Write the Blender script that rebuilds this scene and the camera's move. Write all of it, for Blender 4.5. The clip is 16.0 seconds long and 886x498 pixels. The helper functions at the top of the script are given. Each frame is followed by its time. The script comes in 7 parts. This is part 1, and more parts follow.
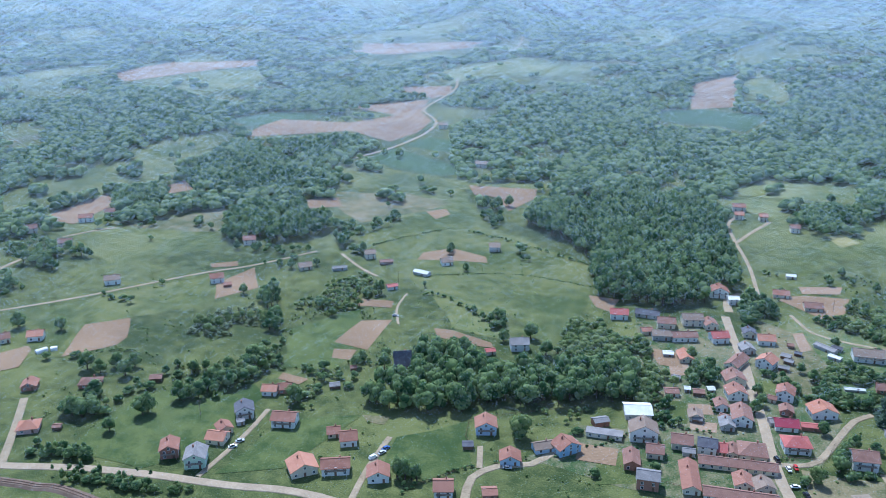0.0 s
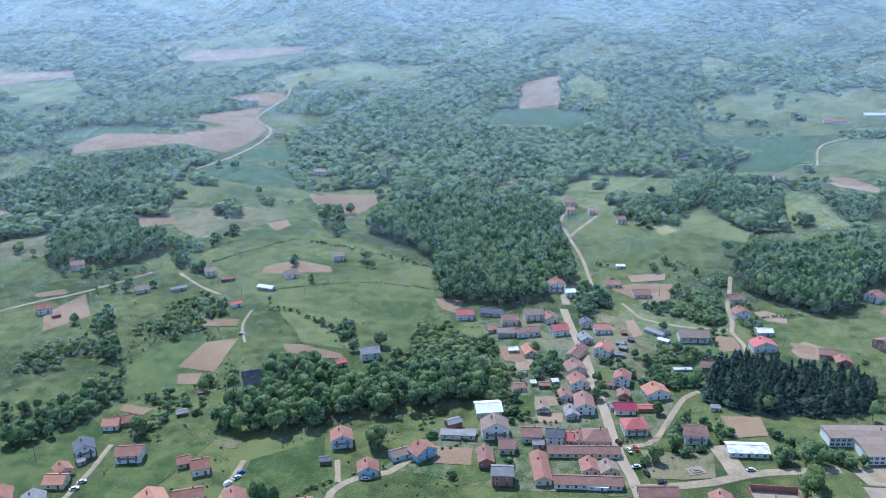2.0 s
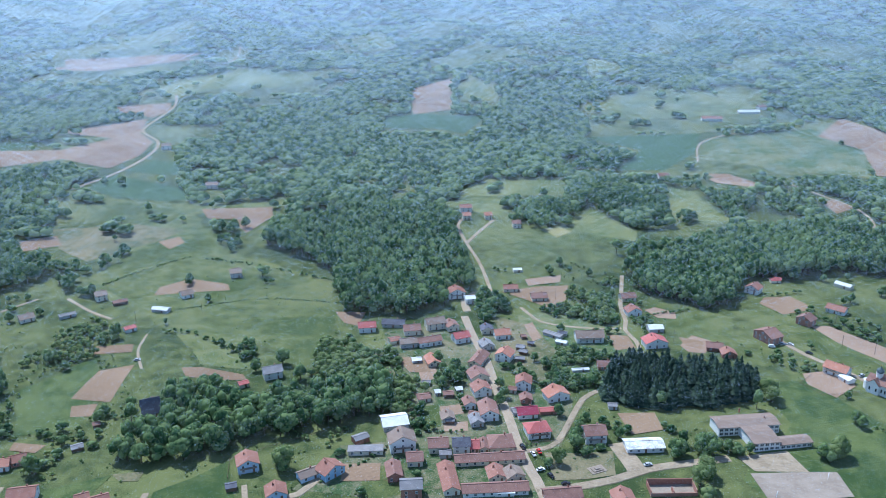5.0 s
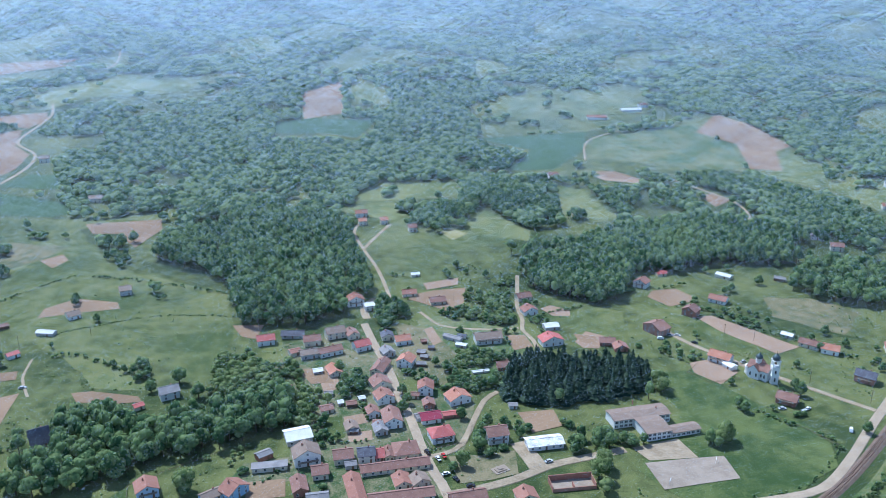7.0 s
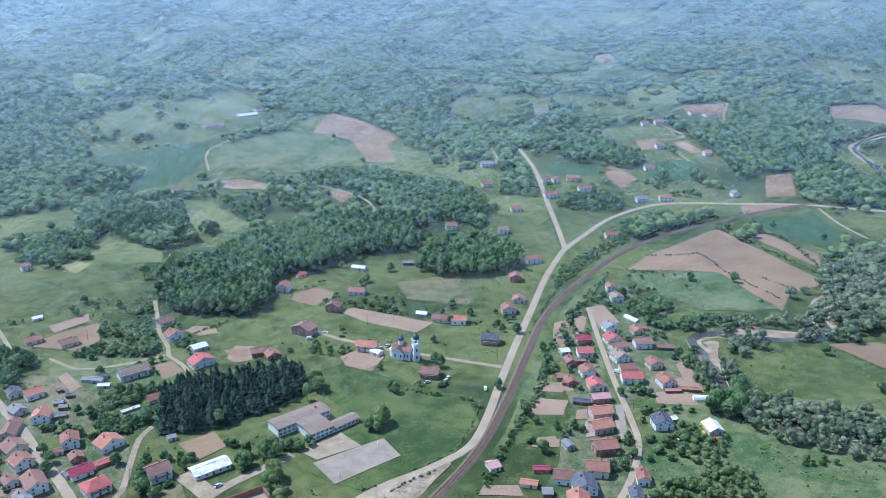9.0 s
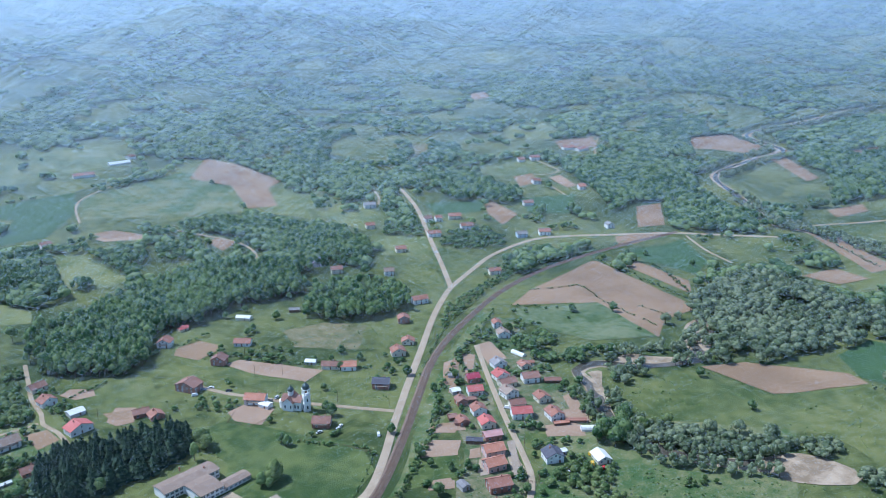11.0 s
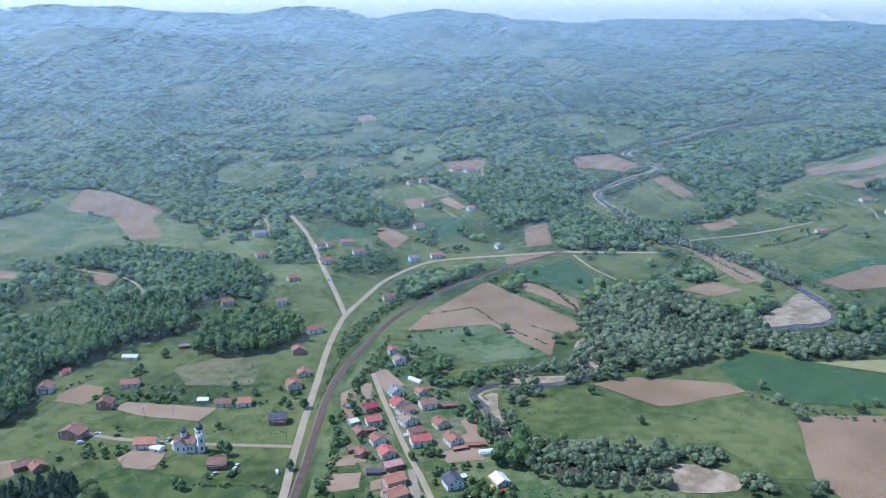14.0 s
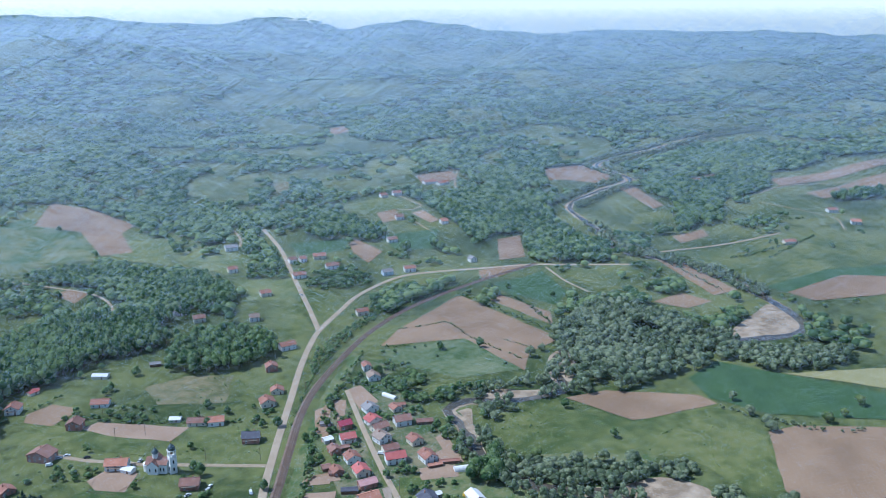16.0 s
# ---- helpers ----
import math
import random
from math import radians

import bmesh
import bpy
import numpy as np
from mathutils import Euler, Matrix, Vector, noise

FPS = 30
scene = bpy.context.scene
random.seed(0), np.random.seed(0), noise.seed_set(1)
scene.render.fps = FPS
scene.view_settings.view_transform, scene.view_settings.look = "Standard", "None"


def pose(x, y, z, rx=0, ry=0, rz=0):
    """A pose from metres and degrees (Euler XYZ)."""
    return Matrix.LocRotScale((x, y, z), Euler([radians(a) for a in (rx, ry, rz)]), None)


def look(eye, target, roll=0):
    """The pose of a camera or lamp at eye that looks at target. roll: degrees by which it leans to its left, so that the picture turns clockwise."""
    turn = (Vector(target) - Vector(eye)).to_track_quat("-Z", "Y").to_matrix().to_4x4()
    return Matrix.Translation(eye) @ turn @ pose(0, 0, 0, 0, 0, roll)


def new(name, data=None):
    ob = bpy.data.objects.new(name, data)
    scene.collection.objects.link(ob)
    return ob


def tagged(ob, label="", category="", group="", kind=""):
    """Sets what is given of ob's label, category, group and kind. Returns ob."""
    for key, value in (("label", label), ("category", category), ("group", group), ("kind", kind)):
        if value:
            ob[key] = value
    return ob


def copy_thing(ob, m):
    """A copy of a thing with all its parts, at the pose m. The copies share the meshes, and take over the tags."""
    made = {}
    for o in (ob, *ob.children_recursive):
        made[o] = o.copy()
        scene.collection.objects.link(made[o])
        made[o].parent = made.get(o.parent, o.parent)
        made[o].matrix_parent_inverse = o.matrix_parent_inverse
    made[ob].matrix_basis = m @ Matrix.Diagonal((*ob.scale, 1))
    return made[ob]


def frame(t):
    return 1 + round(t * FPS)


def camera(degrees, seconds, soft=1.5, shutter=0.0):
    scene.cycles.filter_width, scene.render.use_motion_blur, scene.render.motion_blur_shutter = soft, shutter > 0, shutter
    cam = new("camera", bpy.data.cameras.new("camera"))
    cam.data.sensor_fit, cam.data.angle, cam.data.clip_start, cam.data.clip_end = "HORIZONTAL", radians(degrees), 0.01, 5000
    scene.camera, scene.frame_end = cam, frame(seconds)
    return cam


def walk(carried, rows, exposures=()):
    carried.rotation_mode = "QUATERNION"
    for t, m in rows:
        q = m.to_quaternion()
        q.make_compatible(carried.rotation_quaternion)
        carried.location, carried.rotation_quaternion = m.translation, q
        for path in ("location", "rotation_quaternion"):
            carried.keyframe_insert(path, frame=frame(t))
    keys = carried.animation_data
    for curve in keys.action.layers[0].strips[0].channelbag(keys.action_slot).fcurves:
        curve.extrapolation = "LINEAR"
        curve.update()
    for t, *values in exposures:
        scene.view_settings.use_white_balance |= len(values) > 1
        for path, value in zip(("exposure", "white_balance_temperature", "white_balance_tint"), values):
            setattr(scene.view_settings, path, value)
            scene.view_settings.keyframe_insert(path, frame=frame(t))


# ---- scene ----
# ---- camera and path ----
cam = camera(55.54, 16.0, soft=0.6)
ROWS = [
    (0.0, pose(0.00, 0.00, 217.60, 70.564, 0.131, 19.954)),
    (0.5, pose(-0.04, -0.26, 218.92, 70.586, -0.021, 10.061)),
    (1.0, pose(-0.05, -0.45, 220.21, 70.604, -0.039, 8.716)),
    (1.5, pose(-0.03, -0.57, 221.47, 70.624, -0.009, 8.655)),
    (2.0, pose(-0.01, -0.70, 222.70, 70.638, 0.046, 8.738)),
    (2.5, pose(0.04, -0.82, 223.95, 70.639, 0.052, 8.836)),
    (3.0, pose(0.09, -0.93, 225.20, 70.677, -0.000, 8.333)),
    (3.2, pose(0.11, -0.98, 225.70, 70.627, -0.010, 7.960)),
    (5.3, pose(0.21, -1.41, 231.22, 70.662, 0.045, -0.585)),
    (5.5, pose(0.23, -1.47, 231.74, 70.640, -0.042, -2.106)),
    (6.0, pose(0.31, -1.69, 233.06, 70.625, -0.042, -4.748)),
    (6.5, pose(0.38, -1.99, 234.41, 70.618, -0.023, -4.931)),
    (7.0, pose(0.43, -2.37, 235.80, 70.606, 0.006, -5.902)),
    (7.5, pose(0.43, -2.89, 237.22, 70.658, -0.067, -11.989)),
    (8.0, pose(0.37, -3.48, 238.71, 70.718, -0.141, -24.890)),
    (8.5, pose(0.25, -3.98, 240.20, 70.725, -0.078, -29.751)),
    (9.0, pose(0.15, -4.37, 241.67, 70.686, -0.021, -31.623)),
    (9.5, pose(0.06, -4.74, 243.14, 70.682, 0.001, -34.224)),
    (9.7, pose(0.01, -4.88, 243.73, 70.688, 0.030, -35.475)),
    (11.8, pose(-0.47, -6.16, 249.96, 74.291, 0.065, -40.572)),
    (12.0, pose(-0.56, -6.23, 250.49, 74.367, -0.003, -40.675)),
    (12.5, pose(-0.85, -6.24, 251.66, 74.342, 0.023, -41.028)),
    (13.0, pose(-1.19, -6.15, 252.78, 74.361, 0.119, -42.470)),
    (13.5, pose(-1.40, -6.04, 253.95, 74.354, 0.027, -46.261)),
    (14.0, pose(-1.48, -5.96, 255.15, 74.340, 0.039, -47.439)),
    (14.5, pose(-1.48, -5.91, 256.33, 74.351, 0.002, -48.050)),
    (15.0, pose(-1.46, -5.86, 257.47, 74.353, -0.012, -48.528)),
    (15.5, pose(-1.40, -5.81, 258.58, 74.598, 0.001, -48.916)),
    (16.0, pose(-1.29, -5.79, 259.68, 74.976, -0.017, -49.311)),
]
walk(cam, ROWS, [(0.0, 0.44, 5200, 8), (9.5, 0.42, 5200, 8), (12.0, 0.26, 5200, 8), (14.0, 0.22, 5200, 8), (16.0, 0.17, 5200, 8)])

# ---- world, sun, exposure ----
SUN_YAW, SUN_HEIGHT = 36.0, 55.0
world = bpy.data.worlds.new("world")
scene.world = world
world.use_nodes = True
wn = world.node_tree.nodes
sky = wn.new("ShaderNodeTexSky")
sky.sky_type, sky.sun_disc = "NISHITA", False
sky.sun_elevation, sky.sun_rotation = radians(SUN_HEIGHT), radians(-SUN_YAW)
sky.air_density, sky.dust_density, sky.ozone_density = 0.8, 0.3, 1.5
world.node_tree.links.new(sky.outputs["Color"], wn["Background"].inputs["Color"])
wn["Background"].inputs["Strength"].default_value = 0.15
sun = new("sun", bpy.data.lights.new("sun", "SUN"))
sun.data.energy, sun.data.angle, sun.data.color = 4.0, radians(0.6), (1.0, 0.96, 0.90)
sy, se = radians(SUN_YAW), radians(SUN_HEIGHT)
SUN_FROM = Vector((-math.sin(sy) * math.cos(se), math.cos(sy) * math.cos(se), math.sin(se)))
sun.matrix_basis = look(SUN_FROM * 500, (0, 0, 0))

# ---- shape of the land ----
HILLS = (
    # x, y, height, radius
    (2650, 3300, 92, 400), (1950, 3850, 86, 480), (3250, 2950, 72, 360), (1300, 3900, 62, 560),
    (3700, 2100, 25, 520), (2300, 2500, 35, 420), (1500, 2500, 40, 420), (700, 2700, 35, 450),
)


def smooth(a, b, v):
    s = min(max((v - a) / (b - a), 0.0), 1.0)
    return s * s * (3 - 2 * s)


def land(x, y):
    """Height of the ground: a flat valley floor that rises into rolling hills."""
    r = math.hypot(x, y)
    s = min(max((r - 830) / 3800, 0.0), 1.0)
    z = 198 * s ** 1.25
    a = 14 * smooth(780, 1700, r) + 14 * smooth(1800, 3800, r)
    v = 1 - 0.85 * math.exp(-((math.degrees(math.atan2(x, y)) - 64) / 8) ** 2)
    z += v * a * (math.sin(x / 310 + 1.3) * math.cos(y / 270 + 0.4) + 0.6 * math.sin((x + y) / 170 + 2) * math.cos((x - 0.6 * y) / 210) + 0.3 * math.sin(x / 73 - y / 95 + 2 * math.sin(x / 240)) * math.cos(y / 88 + x / 300))
    z += v * (44 * smooth(1350, 2700, r) - 26 * smooth(3000, 4200, r)) * ((1 - abs(math.sin(x / 215 + 0.9 * math.sin(y / 330)))) * (0.6 + 0.4 * math.cos(y / 180)) + 0.7 * (1 - abs(math.cos(y / 230 + 0.8 * math.sin(x / 290)))) - 0.6)
    q = x / 520 + 0.5 * math.sin(y / 610)
    z += v * 80 * smooth(2350, 2900, r) * (1 - smooth(3300, 3800, r)) * (1 - abs(math.sin(r / 330 + 1.1 * math.sin(q) + 0.6 * math.sin(2.3 * q + 1)))) ** 1.5 * (0.55 + 0.45 * math.sin(q * 1.9 + r / 900))
    for hx, hy, h, w in HILLS:
        z += h * math.exp(-((x - hx) ** 2 + (y - hy) ** 2) / (w * w))
    return z


# ---- materials ----
def material(name, a, b, scale, rough=0.85, fine=None, bump=0.0, metal=0.0, island=0.0, per_object=0.0, translucent=0.0, big=None, spec=0.3):
    """Two colours mixed by noise at a coarse and a fine scale; optional relief, per-piece variation and light let through."""
    m = bpy.data.materials.new(name)
    m.use_nodes = True
    n, link = m.node_tree.nodes, m.node_tree.links
    p = n["Principled BSDF"]
    p.inputs["Roughness"].default_value, p.inputs["Metallic"].default_value = rough, metal
    p.inputs["Specular IOR Level"].default_value = spec
    geo = n.new("ShaderNodeNewGeometry")

    def noise_at(size, detail=4):
        t = n.new("ShaderNodeTexNoise")
        t.inputs["Scale"].default_value, t.inputs["Detail"].default_value = 1.0 / size, detail
        link.new(geo.outputs["Position"], t.inputs["Vector"])
        return t.outputs["Fac"]

    def maths(op, x, y):
        q = n.new("ShaderNodeMath")
        q.operation = op
        for i, v in enumerate((x, y)):
            if isinstance(v, (int, float)):
                q.inputs[i].default_value = v
            else:
                link.new(v, q.inputs[i])
        return q.outputs[0]

    f1, f2 = noise_at(scale), noise_at(fine or scale / 9)
    fac = maths("ADD", maths("MULTIPLY", maths("SUBTRACT", f1, 0.5), 2.2), maths("MULTIPLY", maths("SUBTRACT", f2, 0.5), 2.2))
    if big:
        fac = maths("ADD", fac, maths("MULTIPLY", maths("SUBTRACT", noise_at(big, 3), 0.5), 3.0))
    if island:
        fac = maths("ADD", fac, maths("MULTIPLY", maths("SUBTRACT", geo.outputs["Random Per Island"], 0.5), island))
    if per_object:
        info = n.new("ShaderNodeObjectInfo")
        fac = maths("ADD", fac, maths("MULTIPLY", maths("SUBTRACT", info.outputs["Random"], 0.5), per_object))
    fac = maths("ADD", fac, 0.5)
    mix = n.new("ShaderNodeMix")
    mix.data_type, mix.clamp_factor = "RGBA", True
    link.new(fac, mix.inputs["Factor"])
    mix.inputs["A"].default_value, mix.inputs["B"].default_value = (*a, 1), (*b, 1)
    link.new(mix.outputs["Result"], p.inputs["Base Color"])
    if bump:
        bn = n.new("ShaderNodeBump")
        bn.inputs["Strength"].default_value, bn.inputs["Distance"].default_value = 0.8, bump
        link.new(f2, bn.inputs["Height"])
        link.new(bn.outputs["Normal"], p.inputs["Normal"])
    if translucent:
        tr, ms = n.new("ShaderNodeBsdfTranslucent"), n.new("ShaderNodeMixShader")
        link.new(mix.outputs["Result"], tr.inputs["Color"])
        ms.inputs["Fac"].default_value = translucent
        link.new(p.outputs[0], ms.inputs[1])
        link.new(tr.outputs[0], ms.inputs[2])
        link.new(ms.outputs[0], n["Material Output"].inputs["Surface"])
    return m


def striped(m, angle, period, depth):
    """Adds rows (furrows, tile courses, sheet ribs) to a material's relief and tone."""
    n, link = m.node_tree.nodes, m.node_tree.links
    geo, rot, wave = n.new("ShaderNodeNewGeometry"), n.new("ShaderNodeVectorRotate"), n.new("ShaderNodeTexWave")
    rot.rotation_type = "Z_AXIS"
    rot.inputs["Angle"].default_value = radians(angle)
    link.new(geo.outputs["Position"], rot.inputs["Vector"])
    link.new(rot.outputs[0], wave.inputs["Vector"])
    wave.inputs["Scale"].default_value = 0.314 / period
    wave.inputs["Distortion"].default_value, wave.inputs["Detail"].default_value = 4.0, 3
    p = n["Principled BSDF"]
    src = p.inputs["Base Color"].links[0].from_socket
    mul = n.new("ShaderNodeMix")
    mul.data_type, mul.blend_type = "RGBA", "MULTIPLY"
    mul.inputs["Factor"].default_value = depth
    link.new(src, mul.inputs["A"])
    link.new(wave.outputs["Color"], mul.inputs["B"])
    link.new(mul.outputs["Result"], p.inputs["Base Color"])
    return m


M = {}
M["grass"] = material("grass", (0.036, 0.061, 0.015), (0.152, 0.168, 0.055), 9, 0.95, 0.8, 0.7, big=90)
M["meadow"] = material("meadow", (0.056, 0.086, 0.021), (0.160, 0.173, 0.058), 9, 0.95, 0.8, 0.6, big=70)
M["pasture"] = material("pasture", (0.088, 0.120, 0.036), (0.198, 0.208, 0.080), 10, 0.95, 1.1, 0.45, big=60)
M["lawn"] = material("lawn", (0.036, 0.070, 0.016), (0.118, 0.146, 0.044), 9, 0.95, 0.8, 0.5, big=60)
M["crop"] = striped(material("crop", (0.036, 0.082, 0.029), (0.064, 0.118, 0.042), 22, 0.9, 1.5, 0.2), 30, 2.2, 0.1)
M["soil"] = striped(material("soil", (0.218, 0.142, 0.084), (0.305, 0.206, 0.126), 30, 0.95, 1.5, 0.15, big=90), 62, 2.6, 0.06)
M["soil_dry"] = striped(material("soil_dry", (0.28, 0.19, 0.125), (0.36, 0.25, 0.17), 24, 0.95, 1.2, 0.1), 20, 2.0, 0.05)
M["flowers"] = material("flowers", (0.050, 0.092, 0.024), (0.165, 0.188, 0.098), 5, 0.95, 1.1, 0.3, big=35)
M["yard"] = material("yard", (0.045, 0.088, 0.026), (0.205, 0.185, 0.105), 5, 0.95, 0.9, 0.4, big=30)
M["rough"] = material("rough", (0.055, 0.105, 0.030), (0.185, 0.190, 0.085), 6, 0.95, 1.0, 0.6, big=45)
M["straw"] = material("straw", (0.230, 0.215, 0.090), (0.315, 0.288, 0.138), 12, 0.95, 1.2, 0.1)
M["heath"] = material("heath", (0.085, 0.100, 0.040), (0.225, 0.190, 0.105), 8, 0.95, 1.1, 0.3, big=60)
M["gravel"] = material("gravel", (0.225, 0.168, 0.108), (0.430, 0.338, 0.238), 7, 0.95, 0.8, 0.1, big=28)
M["dust"] = material("dust", (0.245, 0.190, 0.122), (0.400, 0.318, 0.215), 8, 0.95, 0.9, 0.05)
M["asphalt"] = material("asphalt", (0.305, 0.238, 0.162), (0.420, 0.330, 0.231), 9, 0.85, 1.0, 0.02)
M["concrete"] = material("concrete", (0.265, 0.212, 0.160), (0.350, 0.285, 0.220), 6, 0.9, 0.8, 0.02, spec=0.15, big=25)
M["ballast"] = material("ballast", (0.125, 0.085, 0.062), (0.20, 0.145, 0.11), 4, 0.95, 0.5, 0.1)
M["rust"] = material("rust", (0.16, 0.09, 0.06), (0.26, 0.18, 0.14), 3, 0.6, 0.3, metal=0.4)
M["timber"] = material("timber", (0.13, 0.085, 0.055), (0.22, 0.15, 0.10), 1.5, 0.85, 0.2)
M["water"] = material("water", (0.058, 0.052, 0.042), (0.135, 0.118, 0.090), 9, 0.22, 1.6, 0.05, spec=0.3, big=30)
LEAF = dict(rough=0.75, island=2.2, translucent=0.55, spec=0.25, bump=0.5)
M["leaf"] = material("leaf", (0.070, 0.148, 0.058), (0.262, 0.356, 0.142), 9, fine=1.4, big=120, **LEAF)
M["leaf_light"] = material("leaf_light", (0.113, 0.187, 0.059), (0.309, 0.376, 0.149), 9, fine=1.4, big=90, **LEAF)
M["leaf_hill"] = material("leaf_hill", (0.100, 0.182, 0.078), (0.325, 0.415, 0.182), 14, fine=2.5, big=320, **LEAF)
M["willow"] = material("willow", (0.158, 0.215, 0.112), (0.385, 0.432, 0.258), 9, fine=1.4, big=60, **LEAF)
M["needle"] = material("needle", (0.020, 0.048, 0.030), (0.064, 0.104, 0.056), 7, fine=1.0, rough=0.8, island=1.4, translucent=0.2, bump=0.4)
# Blue of far-off haze, put into the ribbons' colour and translucency.
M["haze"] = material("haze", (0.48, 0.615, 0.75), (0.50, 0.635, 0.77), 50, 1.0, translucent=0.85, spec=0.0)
M["bark"] = material("bark", (0.07, 0.055, 0.04), (0.14, 0.11, 0.08), 1.2, 0.9)
ROOF = {
    "brown": ((0.20, 0.105, 0.080), (0.30, 0.165, 0.125)),
    "russet": ((0.255, 0.115, 0.080), (0.355, 0.175, 0.125)),
    "orange": ((0.385, 0.165, 0.105), (0.500, 0.240, 0.160)),
    "red": ((0.365, 0.095, 0.085), (0.480, 0.150, 0.130)),
    "crimson": ((0.30, 0.045, 0.075), (0.38, 0.075, 0.105)),
    "pink": ((0.50, 0.27, 0.25), (0.60, 0.35, 0.32)),
    "grey": ((0.20, 0.19, 0.19), (0.30, 0.28, 0.27)),
    "slate": ((0.075, 0.075, 0.095), (0.135, 0.135, 0.155)),
    "taupe": ((0.23, 0.165, 0.125), (0.31, 0.235, 0.18)),
    "white": ((0.66, 0.65, 0.62), (0.80, 0.79, 0.76)),
    "worn": ((0.26, 0.25, 0.23), (0.86, 0.85, 0.82)),
}
for k, (a, b) in ROOF.items():
    M["roof_" + k] = material("roof_" + k, a, b, 3.0, 0.8, 0.45, 0.04, per_object=0.7)
WALL = {
    "white": ((0.68, 0.67, 0.63), (0.80, 0.79, 0.75)),
    "cream": ((0.58, 0.52, 0.40), (0.70, 0.64, 0.50)),
    "blue": ((0.46, 0.56, 0.66), (0.56, 0.65, 0.73)),
    "sky": ((0.32, 0.48, 0.62), (0.42, 0.57, 0.69)),
    "green": ((0.46, 0.60, 0.46), (0.55, 0.68, 0.54)),
    "brick": ((0.28, 0.130, 0.090), (0.38, 0.200, 0.145)),
    "grey": ((0.36, 0.35, 0.33), (0.48, 0.46, 0.44)),
    "wood": ((0.12, 0.075, 0.05), (0.20, 0.13, 0.09)),
    "rose": ((0.52, 0.33, 0.28), (0.62, 0.42, 0.36)),
}
for k, (a, b) in WALL.items():
    M["wall_" + k] = material("wall_" + k, a, b, 4.0, 0.9, 0.7, 0.01, per_object=0.6)
M["glass"] = material("glass", (0.02, 0.025, 0.03), (0.05, 0.06, 0.07), 2.0, 0.08, spec=0.6)
M["frame"] = material("frame", (0.70, 0.70, 0.68), (0.80, 0.80, 0.78), 1.0, 0.6)
M["door"] = material("door", (0.14, 0.08, 0.05), (0.22, 0.13, 0.08), 1.0, 0.6, per_object=0.8)
M["metal"] = material("metal", (0.40, 0.41, 0.42), (0.55, 0.56, 0.57), 2.0, 0.35, metal=0.8)
M["dome"] = material("dome", (0.06, 0.085, 0.09), (0.12, 0.15, 0.15), 1.0, 0.4, metal=0.5)
M["gold"] = material("gold", (0.6, 0.42, 0.12), (0.7, 0.5, 0.18), 1.0, 0.3, metal=0.9)


# ---- building helpers ----
def mesh_object(name, bm, mat, parent=None, label=""):
    me = bpy.data.meshes.new(name)
    bm.to_mesh(me)
    bm.free()
    me.materials.append(M[mat] if isinstance(mat, str) else mat)
    ob = new(name, me)
    ob.parent = parent
    if label:
        tagged(ob, label)
    return ob


def part(name, bm, mat, parent, label=""):
    return mesh_object(name, bm, mat, parent, label)


def shared(name, me, parent, m):
    """An object of its own on a mesh that alike pieces share."""
    ob = new(name, me)
    ob.parent, ob.matrix_basis = parent, m
    return ob


def box(bm, x0, y0, z0, x1, y1, z1):
    v = [bm.verts.new((x, y, z)) for z in (z0, z1) for x, y in ((x0, y0), (x1, y0), (x1, y1), (x0, y1))]
    for q in ((3, 2, 1, 0), (4, 5, 6, 7), (0, 1, 5, 4), (1, 2, 6, 5), (2, 3, 7, 6), (3, 0, 4, 7)):
        bm.faces.new([v[i] for i in q])
    return v


def mesh_of(build, mat):
    bm = bmesh.new()
    build(bm)
    me = bpy.data.meshes.new("shared")
    bm.to_mesh(me)
    bm.free()
    me.materials.append(M[mat])
    return me


def tri_object(name, verts, faces, mats, index=None):
    """One mesh from arrays of triangles."""
    me = bpy.data.meshes.new(name)
    nf = len(faces)
    me.vertices.add(len(verts))
    me.vertices.foreach_set("co", np.asarray(verts, np.float32).ravel())
    me.loops.add(nf * 3)
    me.loops.foreach_set("vertex_index", np.asarray(faces, np.int32).ravel())
    me.polygons.add(nf)
    me.polygons.foreach_set("loop_start", np.arange(0, nf * 3, 3, dtype=np.int32))
    for m in mats:
        me.materials.append(M[m])
    if index is not None:
        me.polygons.foreach_set("material_index", np.asarray(index, np.int32))
    me.update(calc_edges=True)
    return new(name, me)


# ---- ground ----
def ground():
    """One sheet of rings round the valley, finer near the village, out to the horizon."""
    radii = [0, 60, 120]
    while radii[-1] < 4750:
        r = radii[-1]
        radii.append(r + (30 if r < 780 else 14 + r * 0.012))
    radii.append(4800)
    seg = 360
    verts, faces = [], []
    for r in radii:
        for k in range(seg):
            a = 2 * math.pi * k / seg
            x, y = r * math.sin(a), r * math.cos(a)
            verts.append((x, y, land(x, y)))
    for i in range(len(radii) - 1):
        for k in range(seg):
            a, b = i * seg + k, i * seg + (k + 1) % seg
            c, d = a + seg, b + seg
            if i:
                faces.append((a, b, d))
            faces.append((a, d, c))
    faces = np.array(faces)[:, ::-1]
    ob = tri_object("ground", verts, faces, ["grass"])
    ob.data.polygons.foreach_set("use_smooth", np.ones(len(faces), bool))
    tagged(ob, "wide green grassy valley floor rising into hills", "ground", kind="structure")


ground()



